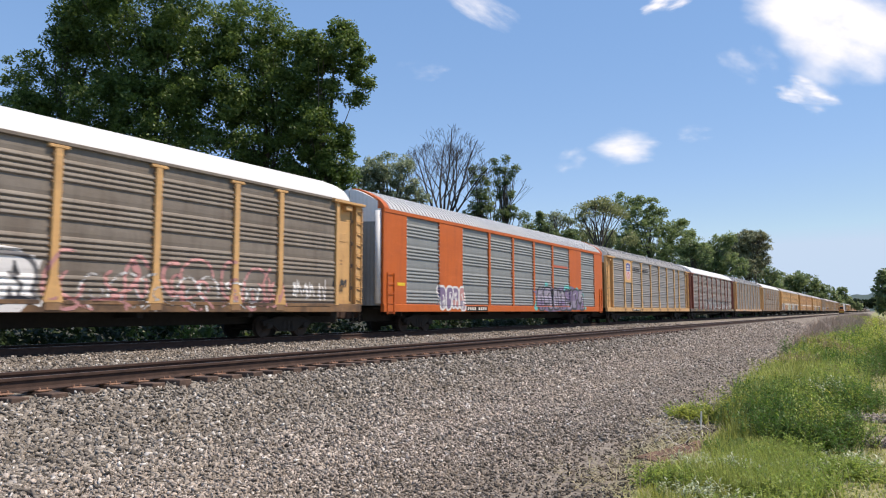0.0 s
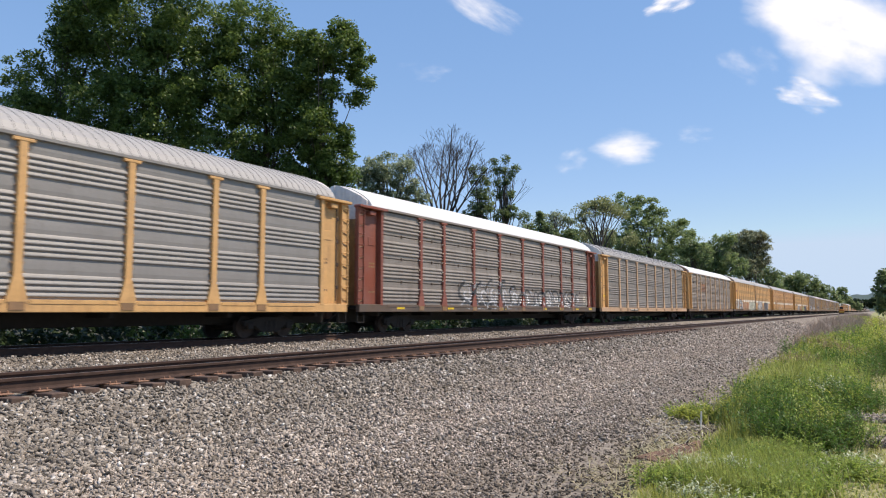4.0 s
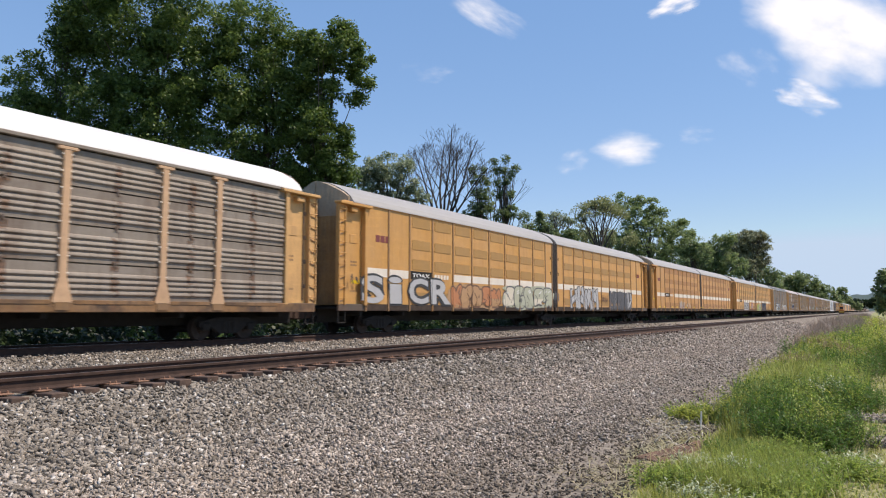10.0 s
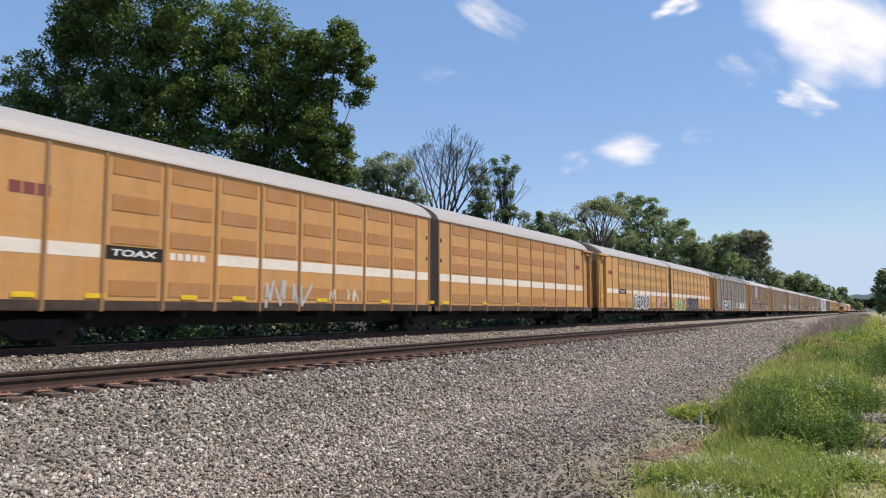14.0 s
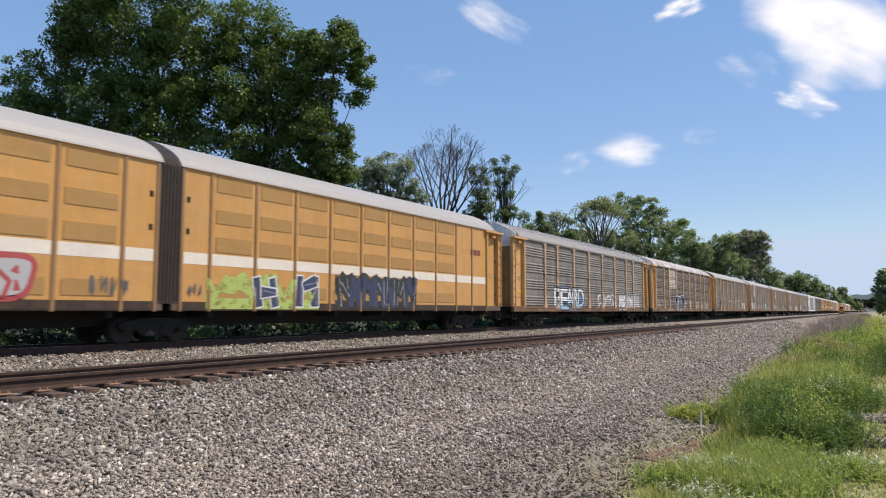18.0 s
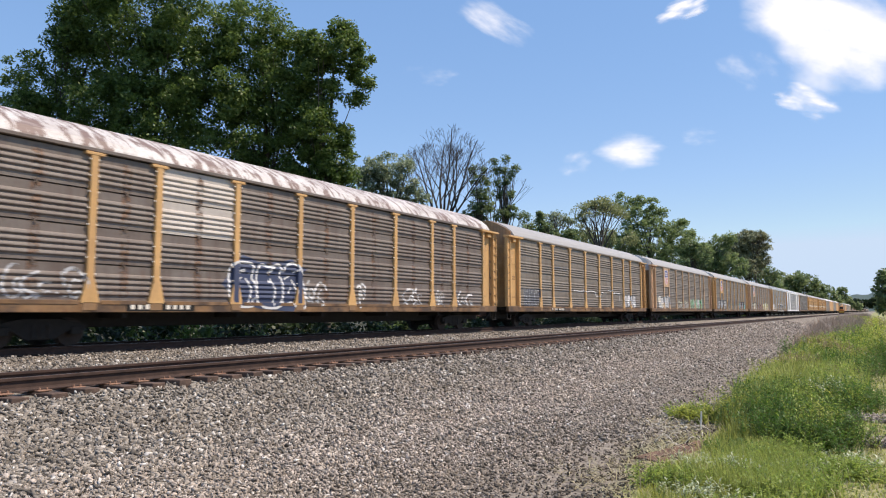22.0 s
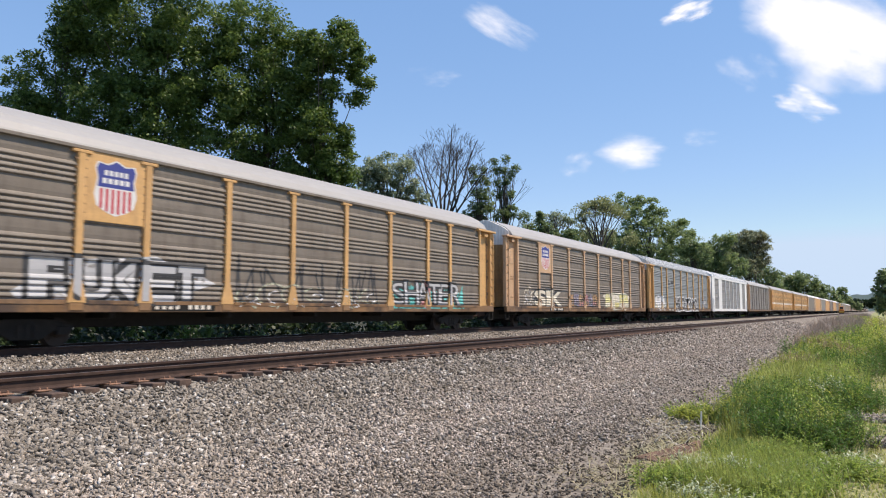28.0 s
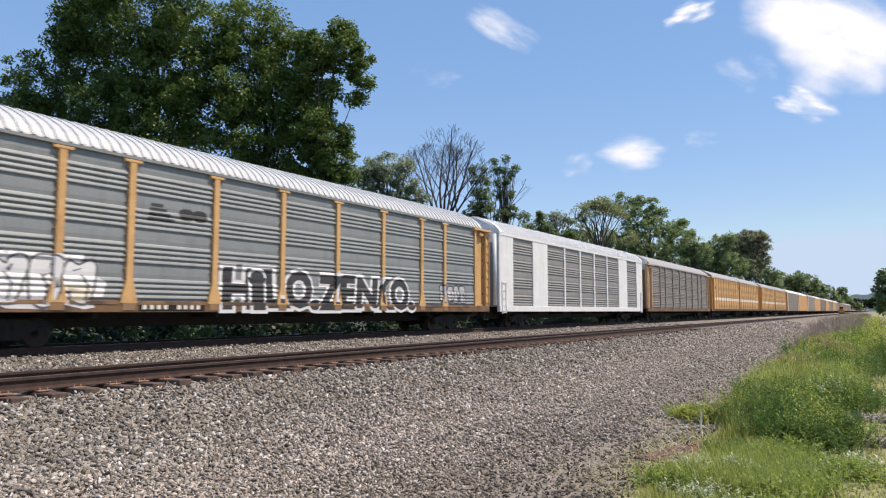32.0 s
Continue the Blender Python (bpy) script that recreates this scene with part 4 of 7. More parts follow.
def stroke(bm, pts, width, slot, extra):
    """A bent bar of even width through points (y, z), with rounded ends."""
    k = 0
    for (ya, za), (yb, zb) in zip(pts, pts[1:]):
        dy, dz = yb - ya, zb - za
        n = math.hypot(dy, dz) or 1e-6
        ang = math.atan2(dz, dy)
        out = []
        for i in range(5):
            a = ang + math.pi / 2 + math.pi * i / 4
            out.append((ya + width * math.cos(a), za + width * math.sin(a)))
        for i in range(5):
            a = ang - math.pi / 2 + math.pi * i / 4
            out.append((yb + width * math.cos(a), zb + width * math.sin(a)))
        vs = [bm.verts.new((extra + 0.0004 * k, y, z)) for y, z in out]
        bm.faces.new(vs).material_index = slot
        k += 1


def cloud_shape(bm, y0, y1, z0, z1, slot, extra, rnd, wob=0.18):
    n = 26
    vs = []
    for i in range(n):
        a = 2 * math.pi * i / n
        r = 1 + rnd.uniform(-wob, wob)
        c, s_ = math.cos(a), math.sin(a)
        c = math.copysign(abs(c) ** 0.55, c)
        s_ = math.copysign(abs(s_) ** 0.55, s_)
        vs.append(bm.verts.new((extra, (y0 + y1) / 2 + r * c * (y1 - y0) / 2, max(Z_SILL0 + 0.01, (z0 + z1) / 2 + r * s_ * (z1 - z0) / 2))))
    bm.faces.new(vs).material_index = slot


def spray_part(key, bm, mats, label, name="graffiti_letter"):
    """Lays one sprayed shape on a car's side as a part of its own."""
    wrap(bm, CARS[key], 0.003)
    return part(name, bm, mats, CARS[key][0], label)


def bubble(rnd, c, zc, ry, rz, lean):
    """Outline of a swollen letter-like shape: a rounded block with two or three notches."""
    notch = [(rnd.uniform(0, 6.283), rnd.uniform(0.16, 0.40), rnd.uniform(0.20, 0.42)) for _ in range(int(rnd.integers(2, 4)))]
    out = []
    for i in range(40):
        a = 2 * math.pi * i / 40
        r = 1.0
        for at_a, deep, wide in notch:
            d = abs((a - at_a + math.pi) % (2 * math.pi) - math.pi)
            r -= deep * math.exp(-(d / wide) ** 2)
        cs, sn = math.cos(a), math.sin(a)
        cs, sn = math.copysign(abs(cs) ** 0.6, cs), math.copysign(abs(sn) ** 0.6, sn)
        out.append((c + r * ry * cs + lean * sn * rz, zc + r * rz * sn))
    return out


def grown(out, g):
    """An outline pushed outwards (or, below zero, inwards) by g."""
    n, res = len(out), []
    for i in range(n):
        (ya, za), (yb, zb) = out[i - 1], out[(i + 1) % n]
        dy, dz = yb - ya, zb - za
        ln = math.hypot(dy, dz) or 1e-6
        res.append((out[i][0] + dz / ln * g, max(Z_SILL0 + 0.02, out[i][1] - dy / ln * g)))
    return res


def flat_shape(bm, out, slot, extra):
    """A filled outline as a fan, so that notched shapes stay whole."""
    cy, cz = sum(p[0] for p in out) / len(out), sum(p[1] for p in out) / len(out)
    vs = [bm.verts.new((extra, y, z)) for y, z in out]
    mid = bm.verts.new((extra, cy, cz))
    for i in range(len(vs)):
        bm.faces.new((mid, vs[i], vs[(i + 1) % len(vs)])).material_index = slot


def graffiti(key, y0, y1, z0, z1, n, fill, outline=None, back=None, seed=0, rim=0.05, shine=None, label="spray-painted graffiti lettering", wear=None, accent=None):
    """Swollen, unreadable sprayed shapes side by side: rim, fill, inner eyes and bars, glints."""
    rnd = np.random.default_rng(seed + 500)
    fills = fill if isinstance(fill, tuple) else (fill,)
    pick = (lambda c: worn(c, *wear)) if wear else (lambda c: SPRAY[c])
    if back:
        bm = bmesh.new()
        cloud_shape(bm, y0 - 0.1, y1 + 0.1, z0, z1, 0, 0.0, rnd)
        spray_part(key, bm, worn(back, 0.30, 0.42), label, "graffiti_field")
    cell, zc, rz = (y1 - y0) / n, (z0 + z1) / 2, (z1 - z0) / 2
    if accent:
        bm = bmesh.new()
        for i in range(3 * n):
            ay, az, ar = rnd.uniform(y0 - 0.5, y1 + 0.5), rnd.uniform(zc, z1 + 0.10), rnd.uniform(0.12, 0.26)
            if not y0 < ay < y1:
                az = rnd.uniform(z0 + 0.2, z1 - 0.2)
            flat_shape(bm, [(ay + 1.3 * ar * math.cos(q), az + ar * math.sin(q)) for q in np.linspace(0, 6.283, 11)[:-1]], 0, 0.001 + 0.0001 * i)
        tagged(spray_part(key, bm, SPRAY[accent], label, "spray_flare"), kind="stuff")
    for i in range(n):
        bm = bmesh.new()
        c = y0 + (i + 0.5) * cell + rnd.normal(0, 0.03)
        h = rz * rnd.uniform(0.84, 1.0)
        lean, lift = rnd.uniform(-0.25, 0.25), 0.006 * (i % 2)
        zz = zc + rnd.uniform(-0.3, 0.3) * (rz - h)
        out = bubble(rnd, c, zz, cell * 0.56, h, lean)
        body = fills[int(rnd.integers(0, len(fills)))]
        mats = [pick(body), pick(outline or body), SPRAY[shine or body], pick(fills[(i + 1) % len(fills)])]
        if outline:
            flat_shape(bm, grown(out, rim * 0.6), 1, 0.003 + lift)
        inner = grown(out, -rim * 0.6)
        flat_shape(bm, inner, 0, 0.006 + lift)
        low = [(y, min(z, zz - 0.15 * h)) for y, z in grown(out, -rim * 0.9)]
        flat_shape(bm, low, 3, 0.007 + lift)
        for _ in range(int(rnd.integers(1, 4))):
            ey, ez = c + rnd.uniform(-0.24, 0.24) * cell, zz + rnd.uniform(-0.5, 0.5) * h
            turn, ln = rnd.uniform(-0.6, 2.2), rnd.uniform(0.14, 0.30)
            bar(bm, (ey - ln * cell * math.cos(turn) * 0.5, ez - ln * h * math.sin(turn)), (ey + ln * cell * math.cos(turn) * 0.5, ez + ln * h * math.sin(turn)), rim * rnd.uniform(0.3, 1.1), rim * 0.25, 0, 1, 0.009 + lift)
        a = rnd.uniform(-0.3, 0.3)
        stroke(bm, [(c + a * cell, zz - 0.85 * h), (c + (a + 0.1) * cell, zz - 0.2 * h), (c + (a - 0.12) * cell, zz + 0.25 * h)], rim * 0.4 + 0.006, 1, 0.011 + lift)
        if shine:
            for _ in range(2):
                a, z = rnd.uniform(-0.35, 0.15), rnd.uniform(0.3, 0.7)
                stroke(bm, [(c + a * cell, zz + h * z), (c + (a + 0.2) * cell, zz + h * (z + 0.12))], 0.03, 2, 0.013 + lift)
        spray_part(key, bm, mats, label)


def worn(colour, lo, hi):
    """Spray paint half worn off: what lies below shows through in patches."""
    key = "worn_%s_%.2f" % (colour, lo)
    if key not in MATS:
        m = SPRAY[colour].copy()
        m.name = key
        nt = m.node_tree
        out = nt.nodes["Material Output"]
        shade = out.inputs["Surface"].links[0].from_socket
        mx, clear = nt.nodes.new("ShaderNodeMixShader"), nt.nodes.new("ShaderNodeBsdfTransparent")
        nt.links.new(noise_fac(nt, coords(nt, (1, 1, 1.6)), 3.2, 7, lo, hi, 0.7), mx.inputs[0])
        nt.links.new(clear.outputs[0], mx.inputs[1])
        nt.links.new(shade, mx.inputs[2])
        nt.links.new(mx.outputs[0], out.inputs["Surface"])
        MATS[key] = m
    return MATS[key]


def bar(bm, p, q, w0, w1, grow, slot, extra):
    """A bar that tapers from p to q."""
    d = Vector((q[0] - p[0], q[1] - p[1]))
    if d.length < 1e-4:
        return
    d.normalize()
    n = Vector((-d.y, d.x))
    p, q = Vector(p) - d * grow, Vector(q) + d * grow
    out = (p + n * (w0 + grow), p - n * (w0 + grow), q - n * (w1 + grow), q + n * (w1 + grow))
    bm.faces.new([bm.verts.new((extra, v.x, max(Z_SILL0 + 0.02, v.y))) for v in out]).material_index = slot


def field(bm, y0, y1, z0, z1, n, slot, extra, rnd, rough=0.3):
    """A ragged sprayed field with a jagged upper edge."""
    ys = np.linspace(y0, y1, 2 * n + 1)
    top = [z1 - (z1 - z0) * rough * rnd.uniform(0, 1) * (1 if i % 2 else 0.4) for i in range(len(ys))]
    lo = [bm.verts.new((extra, y, z0)) for y in ys]
    hi = [bm.verts.new((extra, y, z)) for y, z in zip(ys, top)]
    for k in range(2 * n):
        bm.faces.new((lo[k], lo[k + 1], hi[k + 1], hi[k])).material_index = slot


def wild(key, y0, y1, z0, z1, n, fills, line, seed, back=None, accent=None, light=None, w=0.13, lw=0.035, label="angular spray-painted graffiti"):
    """Interlocked slanting bars with dark rims, not readable as letters."""
    rnd = np.random.default_rng(seed + 40)
    fills = fills if isinstance(fills, tuple) else (fills,)
    mats = [SPRAY[c] for c in fills] + [SPRAY[line]]
    nl = len(fills)
    if back:
        bm = bmesh.new()
        field(bm, y0 - 0.12, y1 + 0.12, z0, z1 + 0.04, n * 2, 0, 0.0, rnd)
        spray_part(key, bm, worn(back, 0.36, 0.46), label, "graffiti_field")
    if accent:
        bm = bmesh.new()
        for k in range(2 * n + 1):
            a, z = (rnd.uniform(y0, y1), z1 - 0.45) if k % 2 else ((y0, y1)[k // 2 % 2] + rnd.uniform(-0.35, 0.35), rnd.uniform(z0 + 0.1, z1 - 0.5))
            bar(bm, (a, z), (a + rnd.uniform(-0.3, 0.3), z + rnd.uniform(0.35, 0.6)), rnd.uniform(0.14, 0.26), 0.05, 0, 0, 0.003)
        tagged(spray_part(key, bm, SPRAY[accent], label, "spray_flare"), kind="stuff")
    if light:
        mats.append(SPRAY[light])
    cell, h = (y1 - y0) / n, z1 - z0
    for i in range(n):
        bm = bmesh.new()
        c = y0 + (i + 0.5) * cell
        lo, hi = z0 + h * rnd.uniform(0, 0.08), z1 - h * rnd.uniform(0, 0.15)
        lean = rnd.uniform(-0.25, 0.25) * cell
        def at_(u, v):
            return (c + u * cell + lean * (v - 0.5), lo + (hi - lo) * v)
        sides = [(at_(-0.36 + rnd.uniform(-.06, .06), 0), at_(-0.30 + rnd.uniform(-.1, .1), 1)), (at_(0.34 + rnd.uniform(-.06, .06), 0), at_(0.30 + rnd.uniform(-.12, .12), 1))]
        for _ in range(int(rnd.integers(1, 3))):
            a, e2 = rnd.uniform(-0.36, -0.05), rnd.uniform(0.05, 0.38)
            sides.append((at_(a, rnd.uniform(0.1, 0.9)), at_(e2, rnd.uniform(0.1, 0.95))))
        wid = [(w * rnd.uniform(0.9, 1.5), w * rnd.uniform(0.6, 1.5)) for _ in sides]
        lift = 0.004 + 0.005 * (i % 2)
        for (p, q), (a, e2) in zip(sides, wid):
            bar(bm, p, q, a, e2, lw, nl, lift)
        body = int(rnd.integers(0, nl))
        for k, ((p, q), (a, e2)) in enumerate(zip(sides, wid)):
            bar(bm, p, q, a, e2, 0, body, lift + 0.0025 + 0.0003 * k)
            if light and rnd.uniform() < 0.5:
                bar(bm, (p[0] + a * 0.5, p[1] + 0.06), (q[0] + e2 * 0.5, q[1] - 0.06), 0.020, 0.010, 0, len(mats) - 1, lift + 0.006)
        spray_part(key, bm, mats, label)


def arches(key, y0, y1, z0, z1, n, colour, seed, width=0.03, inner=None, back=None, fade=(0.40, 0.50), label="curved spray-painted outlines", solid=(0.38, 0.58)):
    """Loops and arches of spray paint side by side, over a worn field of colour."""
    rnd = np.random.default_rng(seed + 60)
    mats = [worn(colour, *fade), worn(inner or colour, *fade)]
    if back:
        for k, c in enumerate(back):
            bm = bmesh.new()
            a, e2 = y0 + (y1 - y0) * k / len(back), y0 + (y1 - y0) * (k + 1) / len(back)
            field(bm, a, e2, z0 - 0.04, z1 - 0.02, 3, 0, 0.0, rnd, 0.22)
            spray_part(key, bm, worn(c, *solid), label, "graffiti_field")
    cell, h = (y1 - y0) / n, z1 - z0
    for i in range(n):
        bm = bmesh.new()
        c = y0 + (i + 0.5 + rnd.uniform(-0.22, 0.22)) * cell
        a0 = rnd.uniform(-1.6, 2.2)
        a1 = a0 + rnd.uniform(2.2, 5.0)
        r, zc = cell * rnd.uniform(0.32, 0.70), z0 + h * rnd.uniform(0.40, 0.62)
        rz = min(z1 - zc, h * rnd.uniform(0.28, 0.55))
        arc = [(c + r * math.cos(a) * (1 + 0.15 * math.sin(2 * a + i)), zc + rz * math.sin(a)) for a in np.linspace(a0, a1, 11)]
        arc.append((arc[-1][0] + rnd.uniform(-0.3, 0.3) * cell, max(z0, arc[-1][1] - rnd.uniform(0.1, 0.5) * h)))
        stroke(bm, arc, width * rnd.uniform(0.8, 1.3), 0, 0.003 + 0.003 * (i % 2))
        k = rnd.uniform(0.3, 0.6)
        b0 = rnd.uniform(0, 3)
        stroke(bm, [(c + r * k * math.cos(a) + 0.1 * cell, zc - 0.1 * h + rz * k * math.sin(a)) for a in np.linspace(b0, b0 + rnd.uniform(2.5, 5.5), 8)], width * 0.8, 1, 0.009)
        if rnd.uniform() < 0.6:
            stroke(bm, [(c - r * 0.8, z0 + rnd.uniform(0, 0.2) * h), (c + rnd.uniform(-0.2, 0.2) * r, z0 + rnd.uniform(0.1, 0.4) * h), (c + r * 0.7, z0 + rnd.uniform(0, 0.3) * h)], width * 0.7, 1, 0.011)
        for v in bm.verts:
            v.co.z = max(v.co.z, Z_SILL0 + 0.02)
        tagged(spray_part(key, bm, mats, label, "spray_stroke"), kind="stuff")


def word(key, body, y0, y1, z0, z1, fill, outline, bold=0.05, rim=0.05, back=None, seed=0, shear=0.0, label="spray-painted graffiti word", rough=1.0):
    """Readable letters, each a shape of its own; two fills divide a letter into a lower and an upper part."""
    rnd = np.random.default_rng(seed + 900)
    if back:
        bm = bmesh.new()
        cloud_shape(bm, y0 - 0.15, y1 + 0.15, z0 - 0.05, z1 + 0.05, 0, 0.0, rnd)
        spray_part(key, bm, worn(back, 0.34, 0.46), label, "graffiti_field")
    fills = fill if isinstance(fill, tuple) else (fill,)
    wide = [0.45 if ch in "Ii." else 0.35 if ch == " " else 1.0 for ch in body]
    unit, y = (y1 - y0) / sum(wide), y0
    for i, (ch, w) in enumerate(zip(body, wide)):
        w *= unit
        if ch != " ":
            lo, hi = (z0, z0 + 0.28 * (z1 - z0)) if ch == "." else (z0 + rough * rnd.uniform(0, 0.10), z1 - rough * rnd.uniform(0, 0.16))
            sh = shear + rough * rnd.uniform(-0.12, 0.16)
            bm = bmesh.new()
            over = 0.02 + 0.10 * rough * w
            if rim:
                merge(bm, text_bm(ch, y - rim - over, y + w + rim * 0.6 + over, lo - rim, hi + rim, bold + 0.075, 1, 0.004 + 0.006 * (i % 2), sh))
            merge(bm, text_bm(ch, y + 0.02 - over, y + w - 0.03 + over, lo, hi, bold, 0, 0.008 + 0.006 * (i % 2), sh))
            if len(fills) > 1:
                bmesh.ops.bisect_plane(bm, geom=bm.verts[:] + bm.edges[:] + bm.faces[:], plane_co=(0, 0, lo + 0.45 * (hi - lo)), plane_no=(0, 0.15, 1))
                for f in bm.faces:
                    if f.material_index == 0 and f.calc_center_median().z < lo + 0.45 * (hi - lo):
                        f.material_index = 2
            spray_part(key, bm, [SPRAY[fills[0]], SPRAY[outline], SPRAY[fills[-1]]], label, "letter" if not rim else "graffiti_letter")
        y += w


def scribble(key, y0, y1, z0, z1, n, colour, seed, width=0.03, label="thin spray-painted scribble"):
    rnd = np.random.default_rng(seed + 700)
    bm = bmesh.new()
    cell = (y1 - y0) / n
    for i in range(n):
        m = int(rnd.integers(3, 6))
        us = np.sort(rnd.uniform(0, 0.95, m))
        ws = np.where(np.arange(m) % 2 == i % 2, rnd.uniform(0.0, 0.35, m), rnd.uniform(0.65, 1.0, m))
        stroke(bm, [(y0 + (i + float(u)) * cell, z0 + (z1 - z0) * float(w)) for u, w in zip(us, ws)], width, 0, 0.002 * (i % 2))
    return tagged(spray_part(key, bm, SPRAY[colour], label, "scribble"), kind="stuff")


def shield_panel(key, mat, y0=4.56, y1=6.30, faded=False):
    """A painted board with a shield: blue head with pale bars, red and white stripes below."""
    car = CARS[key][0]
    board = put("emblem_board", shared("emblem_board", mat, lambda bm: rbox(bm, -0.03, 0.006, 0, y1 - y0, 0, 1.80, 0.008)), car, HALF - 0.012, y0, 3.18, "painted board with a red, white and blue shield")
    yc, zc = (y0 + y1) / 2, 4.12
    out = [(-0.56, 0.45), (-0.50, 0.60), (-0.25, 0.56), (0, 0.68), (0.25, 0.56), (0.50, 0.60), (0.56, 0.45), (0.50, 0.20), (0.57, -0.20), (0.50, -0.48), (0.28, -0.62), (0, -0.72),
           (-0.28, -0.62), (-0.50, -0.48), (-0.57, -0.20), (-0.50, 0.20)]
    def flat(bm, pts, slot, x):
        bm.faces.new([bm.verts.new((x, yc + a, zc + b)) for a, b in pts]).material_index = slot
    bm = bmesh.new()
    flat(bm, [(a * 1.08, b * 1.06) for a, b in out], 0, 0.0)
    flat(bm, [p for p in out if p[1] > 0.1][:-1] + [(0.53, -0.02), (-0.53, -0.02), (-0.50, 0.20)], 1, 0.003)
    for k in range(6):
        a = -0.46 + k * 0.165
        b0 = -0.70 + 0.75 * (a + 0.045) ** 2
        flat(bm, [(a, b0), (a + 0.085, b0), (a + 0.085, -0.06), (a, -0.06)], 2, 0.003)
    for w, z in ((0.36, 0.36), (0.41, 0.15)):
        for k in range(5):
            a = -w + k * (2 * w / 5)
            flat(bm, [(a + 0.015, z - 0.07), (a + 2 * w / 5 - 0.03, z - 0.07), (a + 2 * w / 5 - 0.03, z + 0.07), (a + 0.015, z + 0.07)], 0, 0.006)
    for v in bm.verts:
        v.co += Vector((HALF - 0.003, 0, 0)) - board.location
    return part("shield", bm, (SPRAY["white"], SPRAY["shield_blue"], SPRAY["shield_red"]), board, "red, white and blue shield emblem")


def sill_number(key, y0, w=2.2, n=9):
    """Worn white number bars on a black patch of the sill."""
    car = CARS[key][0]
    put("number_patch", shared("number_patch%.1f" % w, BLACK, lambda bm: box(bm, 0, 0.004, 0, w, 0, 0.24)), car, HALF + 0.021, y0, Z_SILL0 + 0.03)
    for k in range(n):
        if k != 4:
            put("number_bar", shared("number_bar", STRIPE, lambda bm: box(bm, 0, 0.004, 0, 0.13, 0, 0.14)), car, HALF + 0.026, y0 + 0.12 + k * (w - 0.2) / n, Z_SILL0 + 0.08)


TRAIN = []
rack_car("a", 5.08, "weathered brown-grey rail car with yellow posts and faded pink graffiti", YELLOW, PAN_BROWN, ROOF_WHITE)
flush_car("b", 33.52, "bright orange rail car with grey corrugated sheets and purple graffiti", ORANGE, PAN_BLUE, ROOF_RIBBED)
rack_car("c", 61.43, "yellow rail car with silver sheets and a shield emblem", YELLOW, PAN_PALE, ROOF_GREY, ribs=True, sill_mat=YELLOW)
rack_car("d", 89.07, "grey rail car with red-brown posts and white outlined graffiti", REDBROWN, PAN_STAIN, ROOF_WHITE, "seams", rivets=True, sill_mat=DECK)
rack_car("e", 117.35, "grey sheeted rail car with pale posts and yellow ends", YELLOW, PAN_GREY, ROOF_GREY, ribs=True, sill_mat=PINKISH, thin=PINKISH)
rack_car("f", 145.44, "white-roofed rail car with grey sheets and a rusted emblem", YELLOW, PAN_RUSTY, ROOF_WHITE, "seams", rivets=True, end_top=END_BROWN, end_low=END_BROWN, thin=PINKISH)
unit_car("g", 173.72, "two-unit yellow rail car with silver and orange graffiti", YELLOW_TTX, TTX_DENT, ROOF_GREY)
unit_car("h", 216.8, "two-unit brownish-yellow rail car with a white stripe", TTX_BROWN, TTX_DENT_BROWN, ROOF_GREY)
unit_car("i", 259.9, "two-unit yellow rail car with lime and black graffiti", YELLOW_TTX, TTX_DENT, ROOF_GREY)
rack_car("j", 302.95, "grey rail car with faded posts and blue graffiti", YELLOW, PAN_GREY, ROOF_GREY, ribs=True, thin=PINKISH)
rack_car("k", 331.14, "grimy brown rail car with a rusted peeling roof", YELLOW, PAN_DIRTY, ROOF_RUST, "seams", rivets=True, patch=(2, (2, 3), PAN_NEW))
rack_car("l", 359.46, "brown-grey rail car with bright yellow posts", YELLOW, PAN_BROWN, ROOF_GREY, end_top=POST_BROWN)
rack_car("m", 388.25, "grey-brown rail car with faded posts, a shield and pale graffiti", PINKISH, PAN_BROWN, ROOF_GREY)
rack_car("n", 416.59, "grey-brown rail car with a shield and silver graffiti", YELLOW, PAN_BROWN, ROOF_GREY)
rack_car("o", 445.06, "grey-brown rail car with a shield and cream graffiti", PINKISH, PAN_BROWN, ROOF_GREY)
rack_car("p", 473.3, "silver rail car with yellow posts and a ribbed roof", YELLOW, PAN_BLUE, ROOF_RIBBED, ribs=2)
flush_car("q", 501.5, "white rail car with pale grey corrugated sheets", WHITE, PAN_PALE, ROOF_WHITE)
rack_car("r", 530.0, "grey sheeted rail car with dull posts and faded yellow ends", PINKISH, PAN_GREY, ROOF_GREY, thin=PAN_STAIN)
unit_car("s", 558.3, "two-unit yellow rail car with a white stripe", YELLOW_TTX, TTX_DENT, ROOF_GREY, False, False)
unit_car("t", 601.2, "two-unit yellow rail car with a white stripe", YELLOW_TTX, TTX_DENT, ROOF_GREY, False, False)
e = 644.0
for i in range(66):
    k = rng.integers(0, 10)
    side, post = ((PAN_BROWN, PINKISH), (PAN_GREY, PINKISH), (PAN_DIRTY, REDBROWN), (TTX_BROWN, PINKISH))[0 if k < 4 else 1 if k < 7 else 2 if k < 9 else 3]
    block_car(e, "weathered rail car far down the train", side, post, ROOF_GREY if k % 3 else ROOF_WHITE)
    e += 28.3

